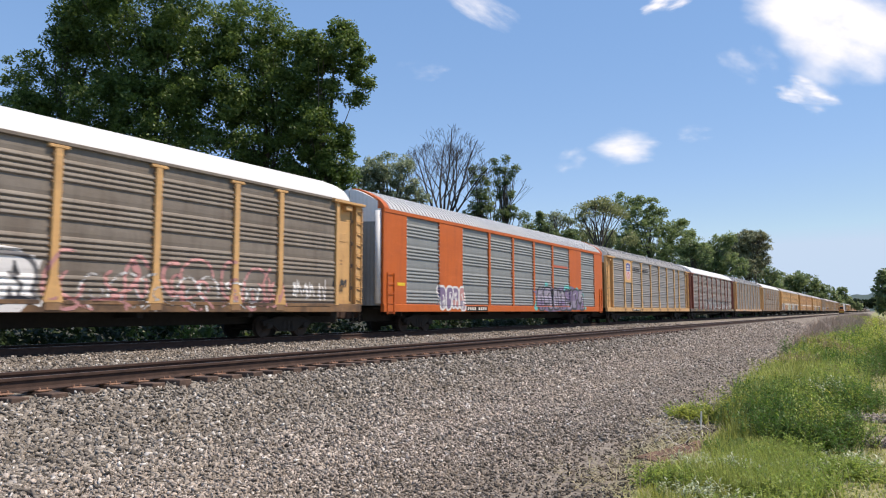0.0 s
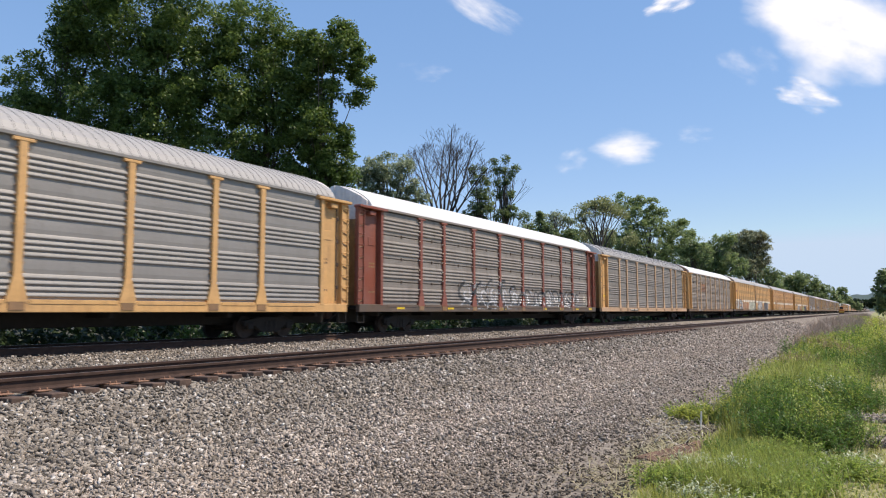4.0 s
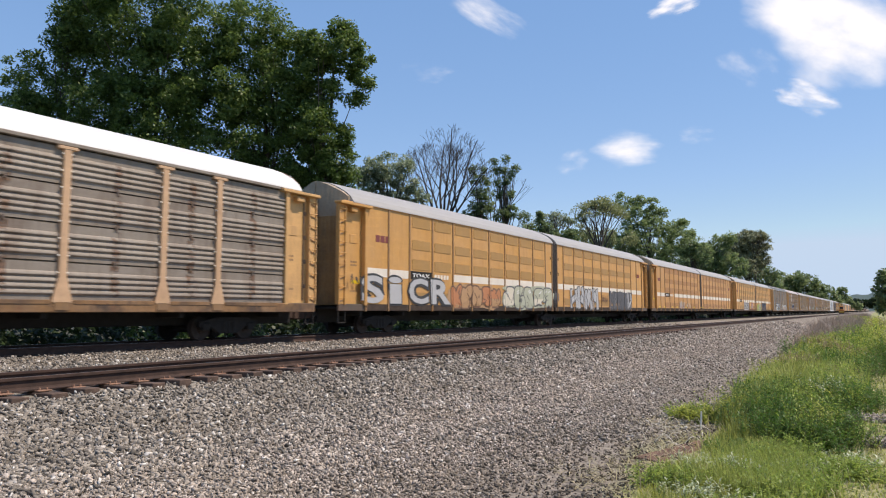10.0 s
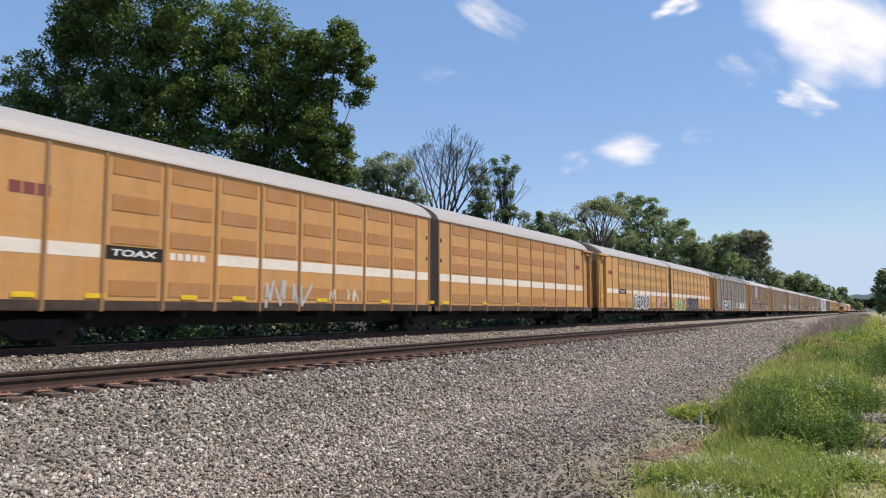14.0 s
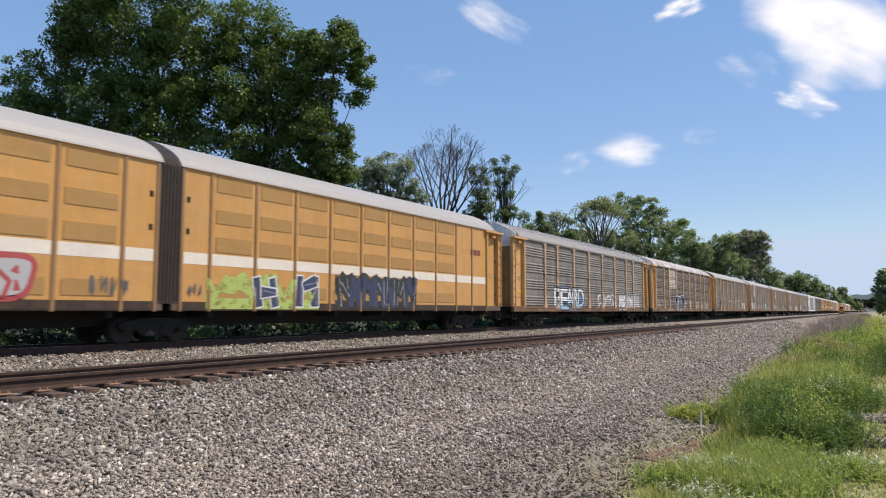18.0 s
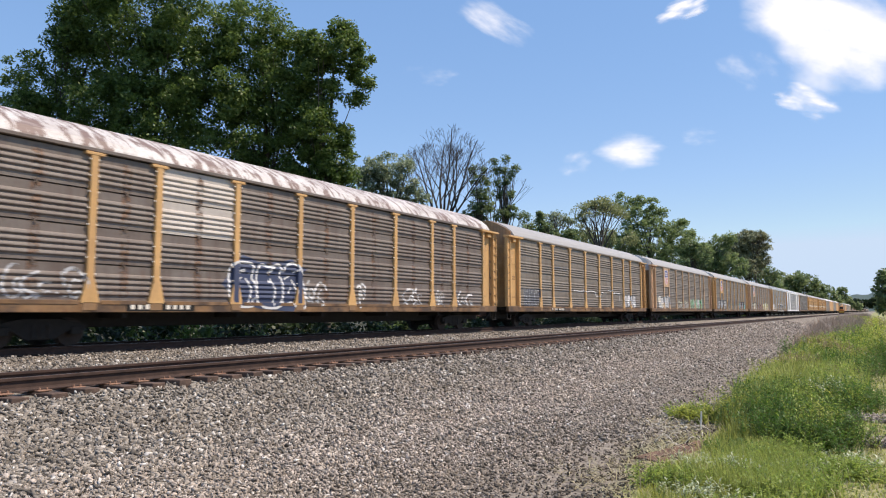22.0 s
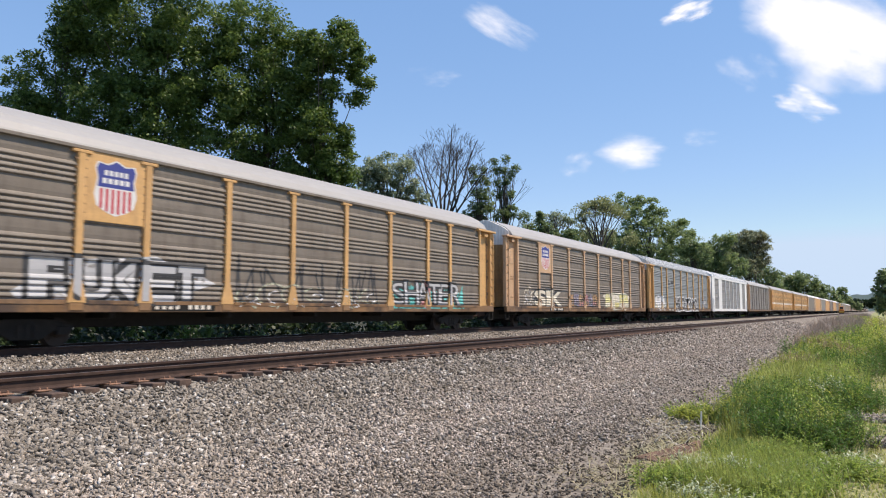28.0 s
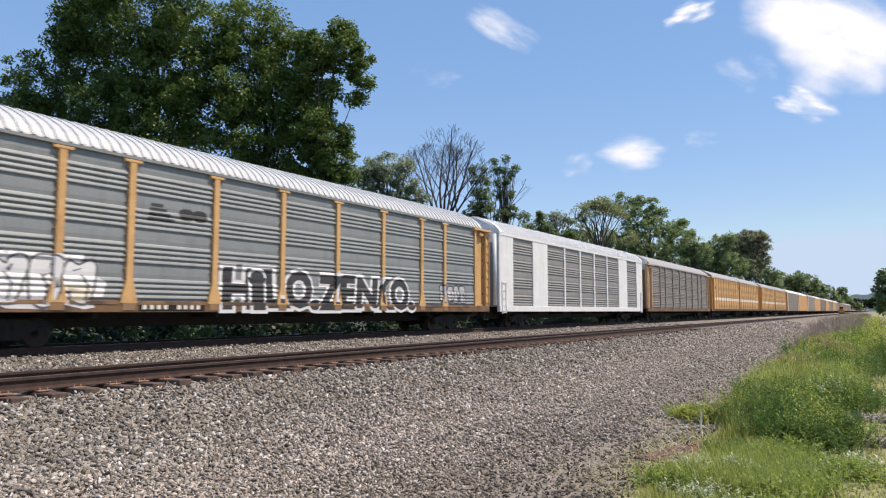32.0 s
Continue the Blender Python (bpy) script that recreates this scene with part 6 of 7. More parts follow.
BROAD = "tall broad-leaved green tree behind the train"
for rows, dist, mat, seed, leaf, clump, per, fill in (
        (((40, 140, 60), (120, 95, 70), (135, 25, 65), (112, 8, 34), (108, 50, 30), (60, 235, 70), (20, 190, 40), (150, 180, 60)), 46, LEAF_OAK, 1, 0.115, 0.80, 100, 1.2),
        (((225, 15, 95), (235, 105, 90), (335, 15, 95), (310, 110, 85), (190, 190, 75), (290, 215, 85), (360, 190, 70), (280, 290, 80), (180, -40, 70)), 45, LEAF_OAK, 2, 0.115, 0.75, 90, 1.0),
        (((430, 50, 75), (420, 130, 85), (500, 95, 62), (440, 230, 80), (485, 180, 65), (520, 270, 55), (390, 290, 70), (470, 320, 60), (520, 210, 45), (545, 170, 30)), 44, LEAF_OAK, 3, 0.115, 0.75, 95, 1.1),
        (((592, 75, 46), (626, 100, 30), (545, 80, 42), (555, 235, 52), (590, 285, 36), (630, 168, 15), (604, 240, 22), (642, 140, 13), (600, 45, 20), (575, 330, 50), (540, 290, 50), (540, 130, 28), (600, 320, 30), (578, 150, 20), (560, 190, 26)), 43, LEAF_OAK, 4, 0.11, 0.55, 70, 1.2),
        (((690, 300, 30), (662, 300, 22), (715, 292, 18), (640, 310, 20), (728, 328, 14), (742, 350, 16), (650, 330, 24), (690, 340, 36)), 70, LEAF_SILVER, 5, 0.15, 0.62, 40, 1.0),
        (((838, 300, 8), (843, 318, 9), (845, 340, 11), (842, 362, 12), (858, 300, 7), (862, 318, 9), (860, 345, 13), (855, 375, 18), (828, 380, 12), (868, 365, 9)), 85, LEAF_IVY, 6, 0.13, 0.50, 26, 1.2),
        (((875, 284, 6), (880, 300, 8), (884, 322, 9), (882, 342, 9), (897, 280, 6), (893, 300, 7), (915, 297, 7), (906, 308, 7), (897, 320, 8), (904, 345, 8), (905, 374, 13), (888, 382, 14), (928, 385, 10)), 86, LEAF_IVY, 26, 0.13, 0.50, 26, 1.2),
        (((957, 378, 6), (958, 392, 8), (962, 402, 10), (975, 414, 16), (1010, 416, 16)), 100, LEAF_IVY, 7, 0.17, 0.5, 34, 1.0),
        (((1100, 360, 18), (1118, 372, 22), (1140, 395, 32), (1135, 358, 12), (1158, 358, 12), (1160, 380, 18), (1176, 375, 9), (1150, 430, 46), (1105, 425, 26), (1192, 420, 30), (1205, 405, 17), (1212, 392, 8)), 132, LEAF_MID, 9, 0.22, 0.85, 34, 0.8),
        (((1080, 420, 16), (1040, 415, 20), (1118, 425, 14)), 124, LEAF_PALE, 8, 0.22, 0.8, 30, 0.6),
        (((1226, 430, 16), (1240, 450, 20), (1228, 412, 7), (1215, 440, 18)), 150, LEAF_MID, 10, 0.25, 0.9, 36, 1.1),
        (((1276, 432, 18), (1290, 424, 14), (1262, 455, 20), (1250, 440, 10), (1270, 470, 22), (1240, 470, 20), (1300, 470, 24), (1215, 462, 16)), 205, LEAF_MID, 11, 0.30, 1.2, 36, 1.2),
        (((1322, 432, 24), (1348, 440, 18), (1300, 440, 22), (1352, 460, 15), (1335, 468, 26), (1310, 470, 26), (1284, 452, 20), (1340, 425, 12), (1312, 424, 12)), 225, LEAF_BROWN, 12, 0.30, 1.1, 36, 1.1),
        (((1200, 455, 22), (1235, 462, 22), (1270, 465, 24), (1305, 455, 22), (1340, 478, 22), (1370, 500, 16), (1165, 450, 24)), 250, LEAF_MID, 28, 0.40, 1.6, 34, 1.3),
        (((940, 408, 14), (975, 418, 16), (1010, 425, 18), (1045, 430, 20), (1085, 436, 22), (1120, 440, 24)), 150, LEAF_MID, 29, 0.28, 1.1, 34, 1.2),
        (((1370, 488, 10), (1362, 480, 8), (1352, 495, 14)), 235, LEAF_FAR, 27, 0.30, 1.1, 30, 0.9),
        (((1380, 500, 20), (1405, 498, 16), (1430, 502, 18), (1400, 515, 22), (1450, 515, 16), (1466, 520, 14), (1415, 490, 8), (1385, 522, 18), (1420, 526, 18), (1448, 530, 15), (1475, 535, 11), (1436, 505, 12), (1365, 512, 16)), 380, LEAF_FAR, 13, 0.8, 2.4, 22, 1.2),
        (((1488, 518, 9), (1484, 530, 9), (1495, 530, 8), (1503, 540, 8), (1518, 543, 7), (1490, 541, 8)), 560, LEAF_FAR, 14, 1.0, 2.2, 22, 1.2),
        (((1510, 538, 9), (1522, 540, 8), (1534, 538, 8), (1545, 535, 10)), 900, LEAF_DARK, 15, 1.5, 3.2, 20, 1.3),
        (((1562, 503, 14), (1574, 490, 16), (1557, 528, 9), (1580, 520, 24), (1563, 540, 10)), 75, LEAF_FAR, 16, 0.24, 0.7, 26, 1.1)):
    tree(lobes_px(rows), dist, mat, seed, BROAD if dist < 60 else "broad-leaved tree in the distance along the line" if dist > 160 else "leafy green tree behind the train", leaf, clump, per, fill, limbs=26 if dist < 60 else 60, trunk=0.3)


def fan_tree(px, dist, fork, length, seed, stems, spread, label, levels=3, r=0.16, twig=0.016, leaves=None):
    """A tree whose stems fan out evenly from a fork and divide into finer and finer twigs."""
    rnd = np.random.default_rng(seed)
    t = tagged(new("tree"), label, "tree", "trees along the line")
    p = at((px - 784) / F, dist)
    t.location = (p.x, p.y, -1.0)
    a = radians(YAW)
    right, ahead, up = Vector((math.cos(a), math.sin(a), 0)), Vector((-math.sin(a), math.cos(a), 0)), Vector((0, 0, 1))
    segs, tips = [], []
    def limb(p0, d, ln, rad, level):
        n = 7 if level == 0 else 5 if level < 3 else 3
        flip = rnd.choice((-1, 1))
        for i in range(n):
            q = p0 + d * ln / n
            r2 = max(rad * (0.80 if level else 0.84), twig * 0.6)
            segs.append((*p0, rad, *q, r2))
            p0, rad = q, r2
            d = (d + Vector(rnd.normal(0, 0.075, 3)) + up * 0.07).normalized()
            if level < levels and i >= 1 and i < n - 1:
                flip = -flip
                side = (right * flip * rnd.uniform(0.5, 1.0) + ahead * rnd.normal(0, 0.55)).normalized()
                rest = ln * (1 - (i + 1) / n)
                limb(p0, (d + side * rnd.uniform(0.45, 0.75)).normalized(), rest * rnd.uniform(0.75, 1.0) + 0.3, max(rad * 0.62, twig), level + 1)
        tips.append(p0)
    branch_mesh([(0, 0, 0, r * 2.2, 0, 0, fork, r * 1.7)], "trunk", BARK, t, 8)
    for k in range(stems):
        segs.clear()
        u = spread * (2 * (k + 0.5) / stems - 1)
        d = (right * u + ahead * rnd.normal(0, 0.3) + up).normalized()
        limb(Vector((0, 0, fork - 0.4 + 0.3 * rnd.uniform(-1, 1))), d, length * rnd.uniform(0.88, 1.05) * (1 - 0.12 * abs(u)), r * rnd.uniform(0.75, 1.1), 0)
        branch_mesh(segs, "branch", BARK if leaves else DEADBARK, t, 5)
    if leaves:
        mat, size, radius, count, share = leaves
        c = np.array([tuple(q) for q in tips])
        c = c[rnd.uniform(0, 1, len(c)) < share]
        v, f = leaf_cloud(c, rnd.uniform(0.6, 1.2, len(c)) * radius, count, size, rnd)
        raw_mesh("crown", v, f, mat, t)
    return t


fan_tree(786, 82, 12.0, 10.8, 3, 9, 0.92, "leafless dead tree with fine spreading branches", 4, 0.19, 0.019)
fan_tree(872, 92, 12.6, 10.0, 5, 6, 0.75, "half-dead tree with bare twigs beside ivy-covered trunks", 2, 0.10, 0.014)
fan_tree(938, 100, 10.5, 5.5, 8, 2, 0.30, "bare dead snag beside leafy trees", 1, 0.10)
fan_tree(985, 108, 12.0, 5.6, 21, 6, 0.95, "sparse pale green tree with open limbs", 2, 0.17, 0.03, (LEAF_SILVER, 0.19, 0.55, 13, 0.8))
fan_tree(1063, 118, 12.2, 8.6, 22, 8, 0.75, "airy pale green tree with open limbs", 2, 0.20, 0.03, (LEAF_PALE, 0.21, 0.8, 20, 0.85))
fan_tree(1338, 222, 18.0, 9.5, 23, 7, 0.75, "sparse brownish tree in the distance along the line", 2, 0.10, 0.05, (LEAF_BROWN, 0.32, 1.0, 12, 0.8))

# undergrowth along the far side of the line
for i in range(60):
    rnd = np.random.default_rng(300 + i)
    y = -14 + i * 3.2 + rnd.uniform(-1, 1)
    x = (-21.8 if i % 4 else -26.0) - rnd.uniform(0, 0.5)
    b = tagged(new("bush"), "low green undergrowth on the bank behind the train", "bush", "bushes along the line")
    b.location = (x, y, -1.0)
    n = 26
    c = rnd.normal(size=(n, 3)) * np.array([0.3, 1.5, 0.40]) + np.array([0, 0, 0.75])
    c[:, 2] = np.abs(c[:, 2])
    v, f = leaf_cloud(c, rnd.uniform(0.3, 0.6, n), 40, 0.11, rnd)
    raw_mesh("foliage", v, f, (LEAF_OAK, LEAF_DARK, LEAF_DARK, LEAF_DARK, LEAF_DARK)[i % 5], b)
    segs = [(0, 0, 0, 0.03, *(q * 0.8), 0.01) for q in c[:9]]
    tagged(branch_mesh(segs, "twig_tangle", BARK, b, 5), kind="stuff")


# thicket row added to hide far ground; shade is in its leaf colour
for i in range(46):
    rnd = np.random.default_rng(1300 + i)
    b = tagged(new("bush"), "dense dark thicket at the foot of the trees", "bush", "bushes along the line")
    b.location = (-33.5 - rnd.uniform(0, 3.0), -40 + i * 4.6, -1.0)
    n = 60
    c = rnd.uniform(-1, 1, (n, 3)) * np.array([1.2, 2.9, 1.7]) + np.array([0, 0, 1.7])
    v, f = leaf_cloud(c, rnd.uniform(0.5, 0.9, n), 26, 0.20, rnd)
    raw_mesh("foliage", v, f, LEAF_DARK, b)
    tagged(branch_mesh([(0, 0, 0, 0.05, *(q * 0.8), 0.015) for q in c[:9]], "twig_tangle", BARK, b, 5), kind="stuff")


# ---- verge: grass, weeds and stones ----
GRASS = leafy("grass_blades", (0.17, 0.20, 0.036), (0.54, 0.56, 0.16), through=0.5)
GRASS_OLIVE = leafy("seeding_grass", (0.25, 0.30, 0.055), (0.52, 0.58, 0.16), through=0.5)
GRASS_DRY = leafy("dry_grass_blades", (0.36, 0.31, 0.16), (0.66, 0.60, 0.38), through=0.4)
WEED = leafy("weed_leaves", (0.14, 0.23, 0.04), (0.40, 0.50, 0.10), through=0.5)
WEED_GREY = leafy("grey_green_leaves", (0.26, 0.33, 0.15), (0.74, 0.78, 0.58), through=0.3)
STALK = leafy("dry_purple_stalks", (0.22, 0.17, 0.13), (0.40, 0.32, 0.26), through=0.3)


def blades(name, px, py, height, width, mat, label, lean=0.35, category="grass"):
    """Tapered blades of two bent pieces, rooted in the ground."""
    n = len(px)
    a = rng.uniform(0, 2 * np.pi, n)
    d = np.stack([np.cos(a), np.sin(a), np.zeros(n)], -1)
    side = np.stack([-np.sin(a), np.cos(a), np.zeros(n)], -1)
    root = np.stack([px, py, ground_z(px, py) - 0.01], -1)
    k = rng.uniform(0.2, 1.0, n)[:, None] * lean
    h, w = height[:, None], width[:, None]
    up = np.array([[0, 0, 1.0]])
    mid = root + up * h * 0.55 + d * h * k * 0.35
    tip = root + up * h * (1 - 0.3 * k) + d * h * k
    v = np.stack([root - side * w, root + side * w, mid + side * w * 0.7, mid - side * w * 0.7, tip + side * w * 0.12, tip - side * w * 0.12], 1)
    f = np.array([[0, 1, 2, 3], [3, 2, 4, 5]])
    f = (f[None] + 6 * np.arange(n)[:, None, None]).reshape(-1, 4)
    return tagged(raw_mesh(name, v.reshape(-1, 3), f, mat), label, category, kind="stuff")


def verge_edge(y):
    base = np.interp(y, (4, 6.4, 8.5, 10, 12, 21, 33, 45, 110), (-1.5, -1.95, -1.95, -2.0, -2.35, -2.40, -2.6, -2.6, -2.4))
    return base + 0.10 * np.sin(y * 1.45 + 1.0) + 0.08 * np.sin(y * 3.3)


def verge(n, y0, y1, x_add, x1):
    y = y0 * (y1 / y0) ** rng.uniform(0, 1, n)
    x = rng.uniform(0, 1, n)
    lo = verge_edge(y) + x_add
    return lo + (x1 - lo) * x, y


px, py = verge(90000, 4.2, 60, 0.1, 4.0)
on_path = (px > -0.5) & (px < 0.7) & (np.minimum(np.abs(py - 10.5), np.abs(py - 12.4)) < 0.32) & (rng.uniform(0, 1, len(px)) < 0.9)
px, py = px[~on_path], py[~on_path]
lawn = np.clip((px + 1.1) / 0.6, 0, 1)
tall = (0.06 + 0.14 * (0.5 + 0.5 * np.sin(px * 3.1 + 1.6 * py) * np.sin(px * 1.3 - 2.2 * py))) * (1 - lawn) + 0.045 * lawn
blades("grass", px, py, tall * rng.uniform(0.6, 1.3, len(px)), rng.uniform(0.003, 0.006, len(px)) * (1 + py / 11), GRASS, "green grass on the verge", 0.9)
px, py = rng.uniform(-1.4, 6, 26000), rng.uniform(-7, 5, 26000)
blades("mown_grass", px, py, rng.uniform(0.03, 0.08, len(px)), rng.uniform(0.003, 0.006, len(px)), GRASS, "short mown green grass beside the line", 0.9)
px, py = verge(30000, 8.5, 60, 0.25, -0.7)
hump = np.clip(1 - np.abs(px + 1.6) / 1.2, 0.15, 1) * np.clip((py - 7) / 5, 0.3, 1)
blades("tall_grass", px, py, rng.uniform(0.15, 0.62, len(px)) * hump, rng.uniform(0.003, 0.007, len(px)) * (1 + py / 11), GRASS, "tall bright green grass and weeds on the verge", 0.5)
px, py = rng.normal(-1.08, 0.26, 8000), rng.uniform(6.7, 8.7, 8000)
blades("seed_grass", px, py, rng.uniform(0.08, 0.27, len(px)), rng.uniform(0.0015, 0.0035, len(px)), GRASS_OLIVE, "fine olive-brown seeding grass on the verge", 0.6)
px, py = verge(5000, 14, 34, 0.0, -0.2)
blades("seed_grass", px, py, rng.uniform(0.25, 0.6, len(px)), rng.uniform(0.003, 0.006, len(px)) * (1 + py / 20), GRASS_OLIVE, "fine olive-brown seeding grass on the verge", 0.6)
px, py = verge(9000, 4.5, 40, 0.0, 3.0)
gx = rng.normal(0.08, 0.28, 3500)
gy = np.where(rng.uniform(0, 1, 3500) < 0.6, 10.5, 12.4) + rng.normal(0, 0.15, 3500)
pale_stones = stones("pale_gravel", gx, gy, rng.uniform(0.015, 0.05, 3500), "pale gravel of a path crossing the lawn")
pale_stones.location.z = 0.025
blades("dry_grass", px, py, rng.uniform(0.03, 0.2, len(px)), rng.uniform(0.002, 0.005, len(px)) * (1 + py / 11), GRASS_DRY, "dry straw-coloured grass among the weeds", 0.9)
px, py = verge(16000, 33, 120, -0.7, -0.9)
blades("dry_stalks", px, py, rng.uniform(0.5, 1.5, len(px)) * np.clip((py - 26) / 22, 0.3, 1), rng.uniform(0.003, 0.006, len(px)) * (py / 14), STALK, "brownish purple dry stalks beside the gravel", 0.6)


def weed(x, y, h, spread, n, leaf, mat, label, seed):
    """A clump of upright stalks, each set with narrow leaves that point up and out."""
    rnd = np.random.default_rng(seed)
    w = tagged(new("weed"), label, "weed", "weeds on the verge")
    w.location = (x, y, float(ground_z(np.array([x]), np.array([y]))[0]))
    root = np.concatenate([rnd.normal(0, spread, (n, 2)), np.full((n, 1), -0.02)], 1)
    top = root + np.concatenate([rnd.normal(0, 0.16 * h, (n, 2)), (h * rnd.uniform(0.55, 1.05, n))[:, None]], 1)
    stems = branch_mesh(np.concatenate([root, np.full((n, 1), 0.003), top, np.full((n, 1), 0.0015)], 1), "stalk_tuft", STEM, w, 3)
    tagged(stems, kind="stuff")
    per = 13
    k = np.repeat(np.arange(n), per)
    f = np.tile(np.linspace(0.18, 1.0, per), n)
    c = root[k] + (top[k] - root[k]) * f[:, None]
    a = rnd.uniform(0, 2 * np.pi, len(k))
    rise = rnd.uniform(0.15, 1.1, len(k)) + 0.7 * (f > 0.95)
    d = np.stack([np.cos(a), np.sin(a), rise], -1)
    d /= np.linalg.norm(d, axis=1, keepdims=True)
    side = np.stack([-np.sin(a), np.cos(a), np.zeros(len(k))], -1)
    ln = (leaf * rnd.uniform(1.6, 3.4, len(k)) * (1.15 - 0.5 * f))[:, None]
    wd = leaf * 0.30
    v = np.stack([c, c + d * ln * 0.45 + side * wd, c + d * ln - np.array([0, 0, 0.25]) * ln, c + d * ln * 0.45 - side * wd], 1)
    raw_mesh("leaves", v.reshape(-1, 3), np.arange(4 * len(k)).reshape(-1, 4), mat, w)
    return w


STEM = plain("weed_stem", (0.16, 0.17, 0.06), 0.8)
WEED_DARK = leafy("dark_weed_leaves", (0.036, 0.092, 0.014), (0.125, 0.245, 0.032), through=0.45)
WEED_YELLOW = leafy("yellow_green_weed_leaves", (0.24, 0.29, 0.045), (0.50, 0.54, 0.12), through=0.5)
WEED_FRESH = leafy("fresh_green_leaves", (0.14, 0.205, 0.032), (0.44, 0.52, 0.13), through=0.5)
WEED_BROWN = leafy("withered_leaves", (0.20, 0.15, 0.08), (0.42, 0.34, 0.20), through=0.3)
k = 0
for y in np.concatenate([np.arange(5.4, 9.2, 0.26), np.arange(9.4, 14.4, 0.22), np.arange(14.5, 34, 0.6), np.arange(34, 80, 2.5)]):
    for _ in range(3 if y < 15 else 2):
        rnd = np.random.default_rng(800 + k)
        edge = float(verge_edge(y))
        if y < 9.2:
            # extra dark weeds here put the shade between plants into leaf colour
            x, h, mat = edge + 0.30 + rnd.uniform(0, 1.35), rnd.uniform(0.10, 0.24), WEED_GREY if rnd.uniform() < 0.14 else WEED if rnd.uniform() < 0.35 else WEED_DARK if rnd.uniform() < 0.34 else WEED_FRESH
        elif y < 14.4:
            x, h, mat = edge + 0.42 + rnd.uniform(0, 1) * (1.22 if y < 12.6 else 1.6), rnd.uniform(0.30, 0.56), WEED_DARK if rnd.uniform() < 0.74 else WEED if rnd.uniform() < 0.6 else WEED_YELLOW
        else:
            x, h = edge + 0.2 + rnd.uniform(0, 1.35 if y < 21 else 2.0), rnd.uniform(0.22, 0.55) * float(np.interp(y, (15, 30, 60), (1, 1.5, 2.2)))
            r = rnd.uniform()
            mat = WEED_YELLOW if r < 0.42 else WEED if r < 0.66 else WEED_DARK if r < 0.86 else WEED_BROWN
        if y > 34:
            x = max(x, -1.3 + rnd.uniform(0, 0.4))
        name = {"grey_green_leaves": "pale grey-green", "dark_weed_leaves": "dark green", "withered_leaves": "withered brown", "yellow_green_weed_leaves": "yellow-green"}
        tint = [v for q, v in name.items() if mat.name.startswith(q)]
        weed(x, y + rnd.uniform(-0.15, 0.15), h, 0.10 + 0.007 * y, int((44 if y < 9.2 else 26) + 34 * h), (0.016 + 0.0016 * y) * (1.05 if y < 9.2 else 1.0), mat,
             "%s leafy weed on the grassy verge" % (tint[0] if tint else "bright green"), 900 + k)
        k += 1
for x, y, h, mat, label in ((-0.78, 13.3, 0.52, WEED_GREY, "tall pale-leaved thistle standing on the verge"), (-0.70, 13.1, 0.60, WEED_DARK, "tall dark weed standing on the verge"),
                            (-0.30, 17.6, 0.75, WEED_DARK, "tall dark weed standing on the verge"), (-0.15, 19.5, 0.95, WEED_DARK, "tall dark weed standing on the verge"),
                            (-2.42, 11.2, 0.26, WEED_YELLOW, "low yellow-green weed at the gravel's edge"), (-2.55, 11.5, 0.24, WEED, "low green weed at the gravel's edge"),
                            (0.30, 22.5, 1.05, WEED_DARK, "tall dark bushy weed beside the lawn"), (0.55, 24.0, 1.3, WEED_DARK, "tall dark bushy weed beside the lawn"),
                            (0.2, 26.0, 1.2, WEED_YELLOW, "tall yellow-green bushy weed beside the lawn"),
                            (-2.25, 11.0, 0.22, WEED_YELLOW, "low yellow-green weed at the gravel's edge")):
    weed(x, y, h, 0.16 if h < 1 else 0.30, 26 if h < 1 else 60, 0.045 if h < 1 else 0.06, mat, label, 2000 + int(y * 10))

bm = bmesh.new()
prism(bm, [(-0.20, -0.09), (0.20, -0.09), (0.19, 0.01), (0.12, 0.035), (-0.13, 0.04), (-0.20, 0.0)], -0.75, 0.75)
slab = part("stone_slab", bm, plain("reddish_stone", (0.155, 0.085, 0.058), 0.9, 0.4, 9), None)
tagged(slab, "weathered reddish stone slab half sunk in grass", "stone")
slab.location = (-2.02, 8.62, -0.745)
slab.rotation_euler.z = radians(-16)
bm = bmesh.new()
tube(bm, (0, 0, 0), (0.01, 0.02, 0.30), 0.015, 0.011, 7)
stick = part("stick", bm, BLEACHED, None)
tagged(stick, "short pale dead stalk standing at the verge", "stick")
stick.location = (-2.10, 10.15, -0.76)

# dead straw lying where the gravel meets the grass
n = 1500
y = 6.2 * (14 / 6.2) ** rng.uniform(0, 1, n)
x = verge_edge(y) + rng.normal(-0.28, 0.26, n) - 0.35 * np.exp(-((y - 10.8) / 1.2) ** 2) * rng.uniform(0, 1, n)
a = rng.uniform(0, np.pi, n)
ln = rng.uniform(0.03, 0.12, n) * np.interp(y, (6, 9), (0.5, 1.1))
c = np.stack([x, y, ground_z(x, y) + 0.03], -1)
d = np.stack([np.cos(a), np.sin(a), rng.normal(0, 0.35, n)], -1) * ln[:, None]
w = np.stack([-np.sin(a), np.cos(a), np.zeros(n)], -1) * rng.uniform(0.0015, 0.004, n)[:, None]
v = np.stack([c - d - w, c - d + w, c + d + w, c + d - w], 1)
tagged(raw_mesh("straw", v.reshape(-1, 3), np.arange(4 * n).reshape(-1, 4), GRASS_DRY), "dead straw lying at the edge of the gravel", "straw", kind="stuff")
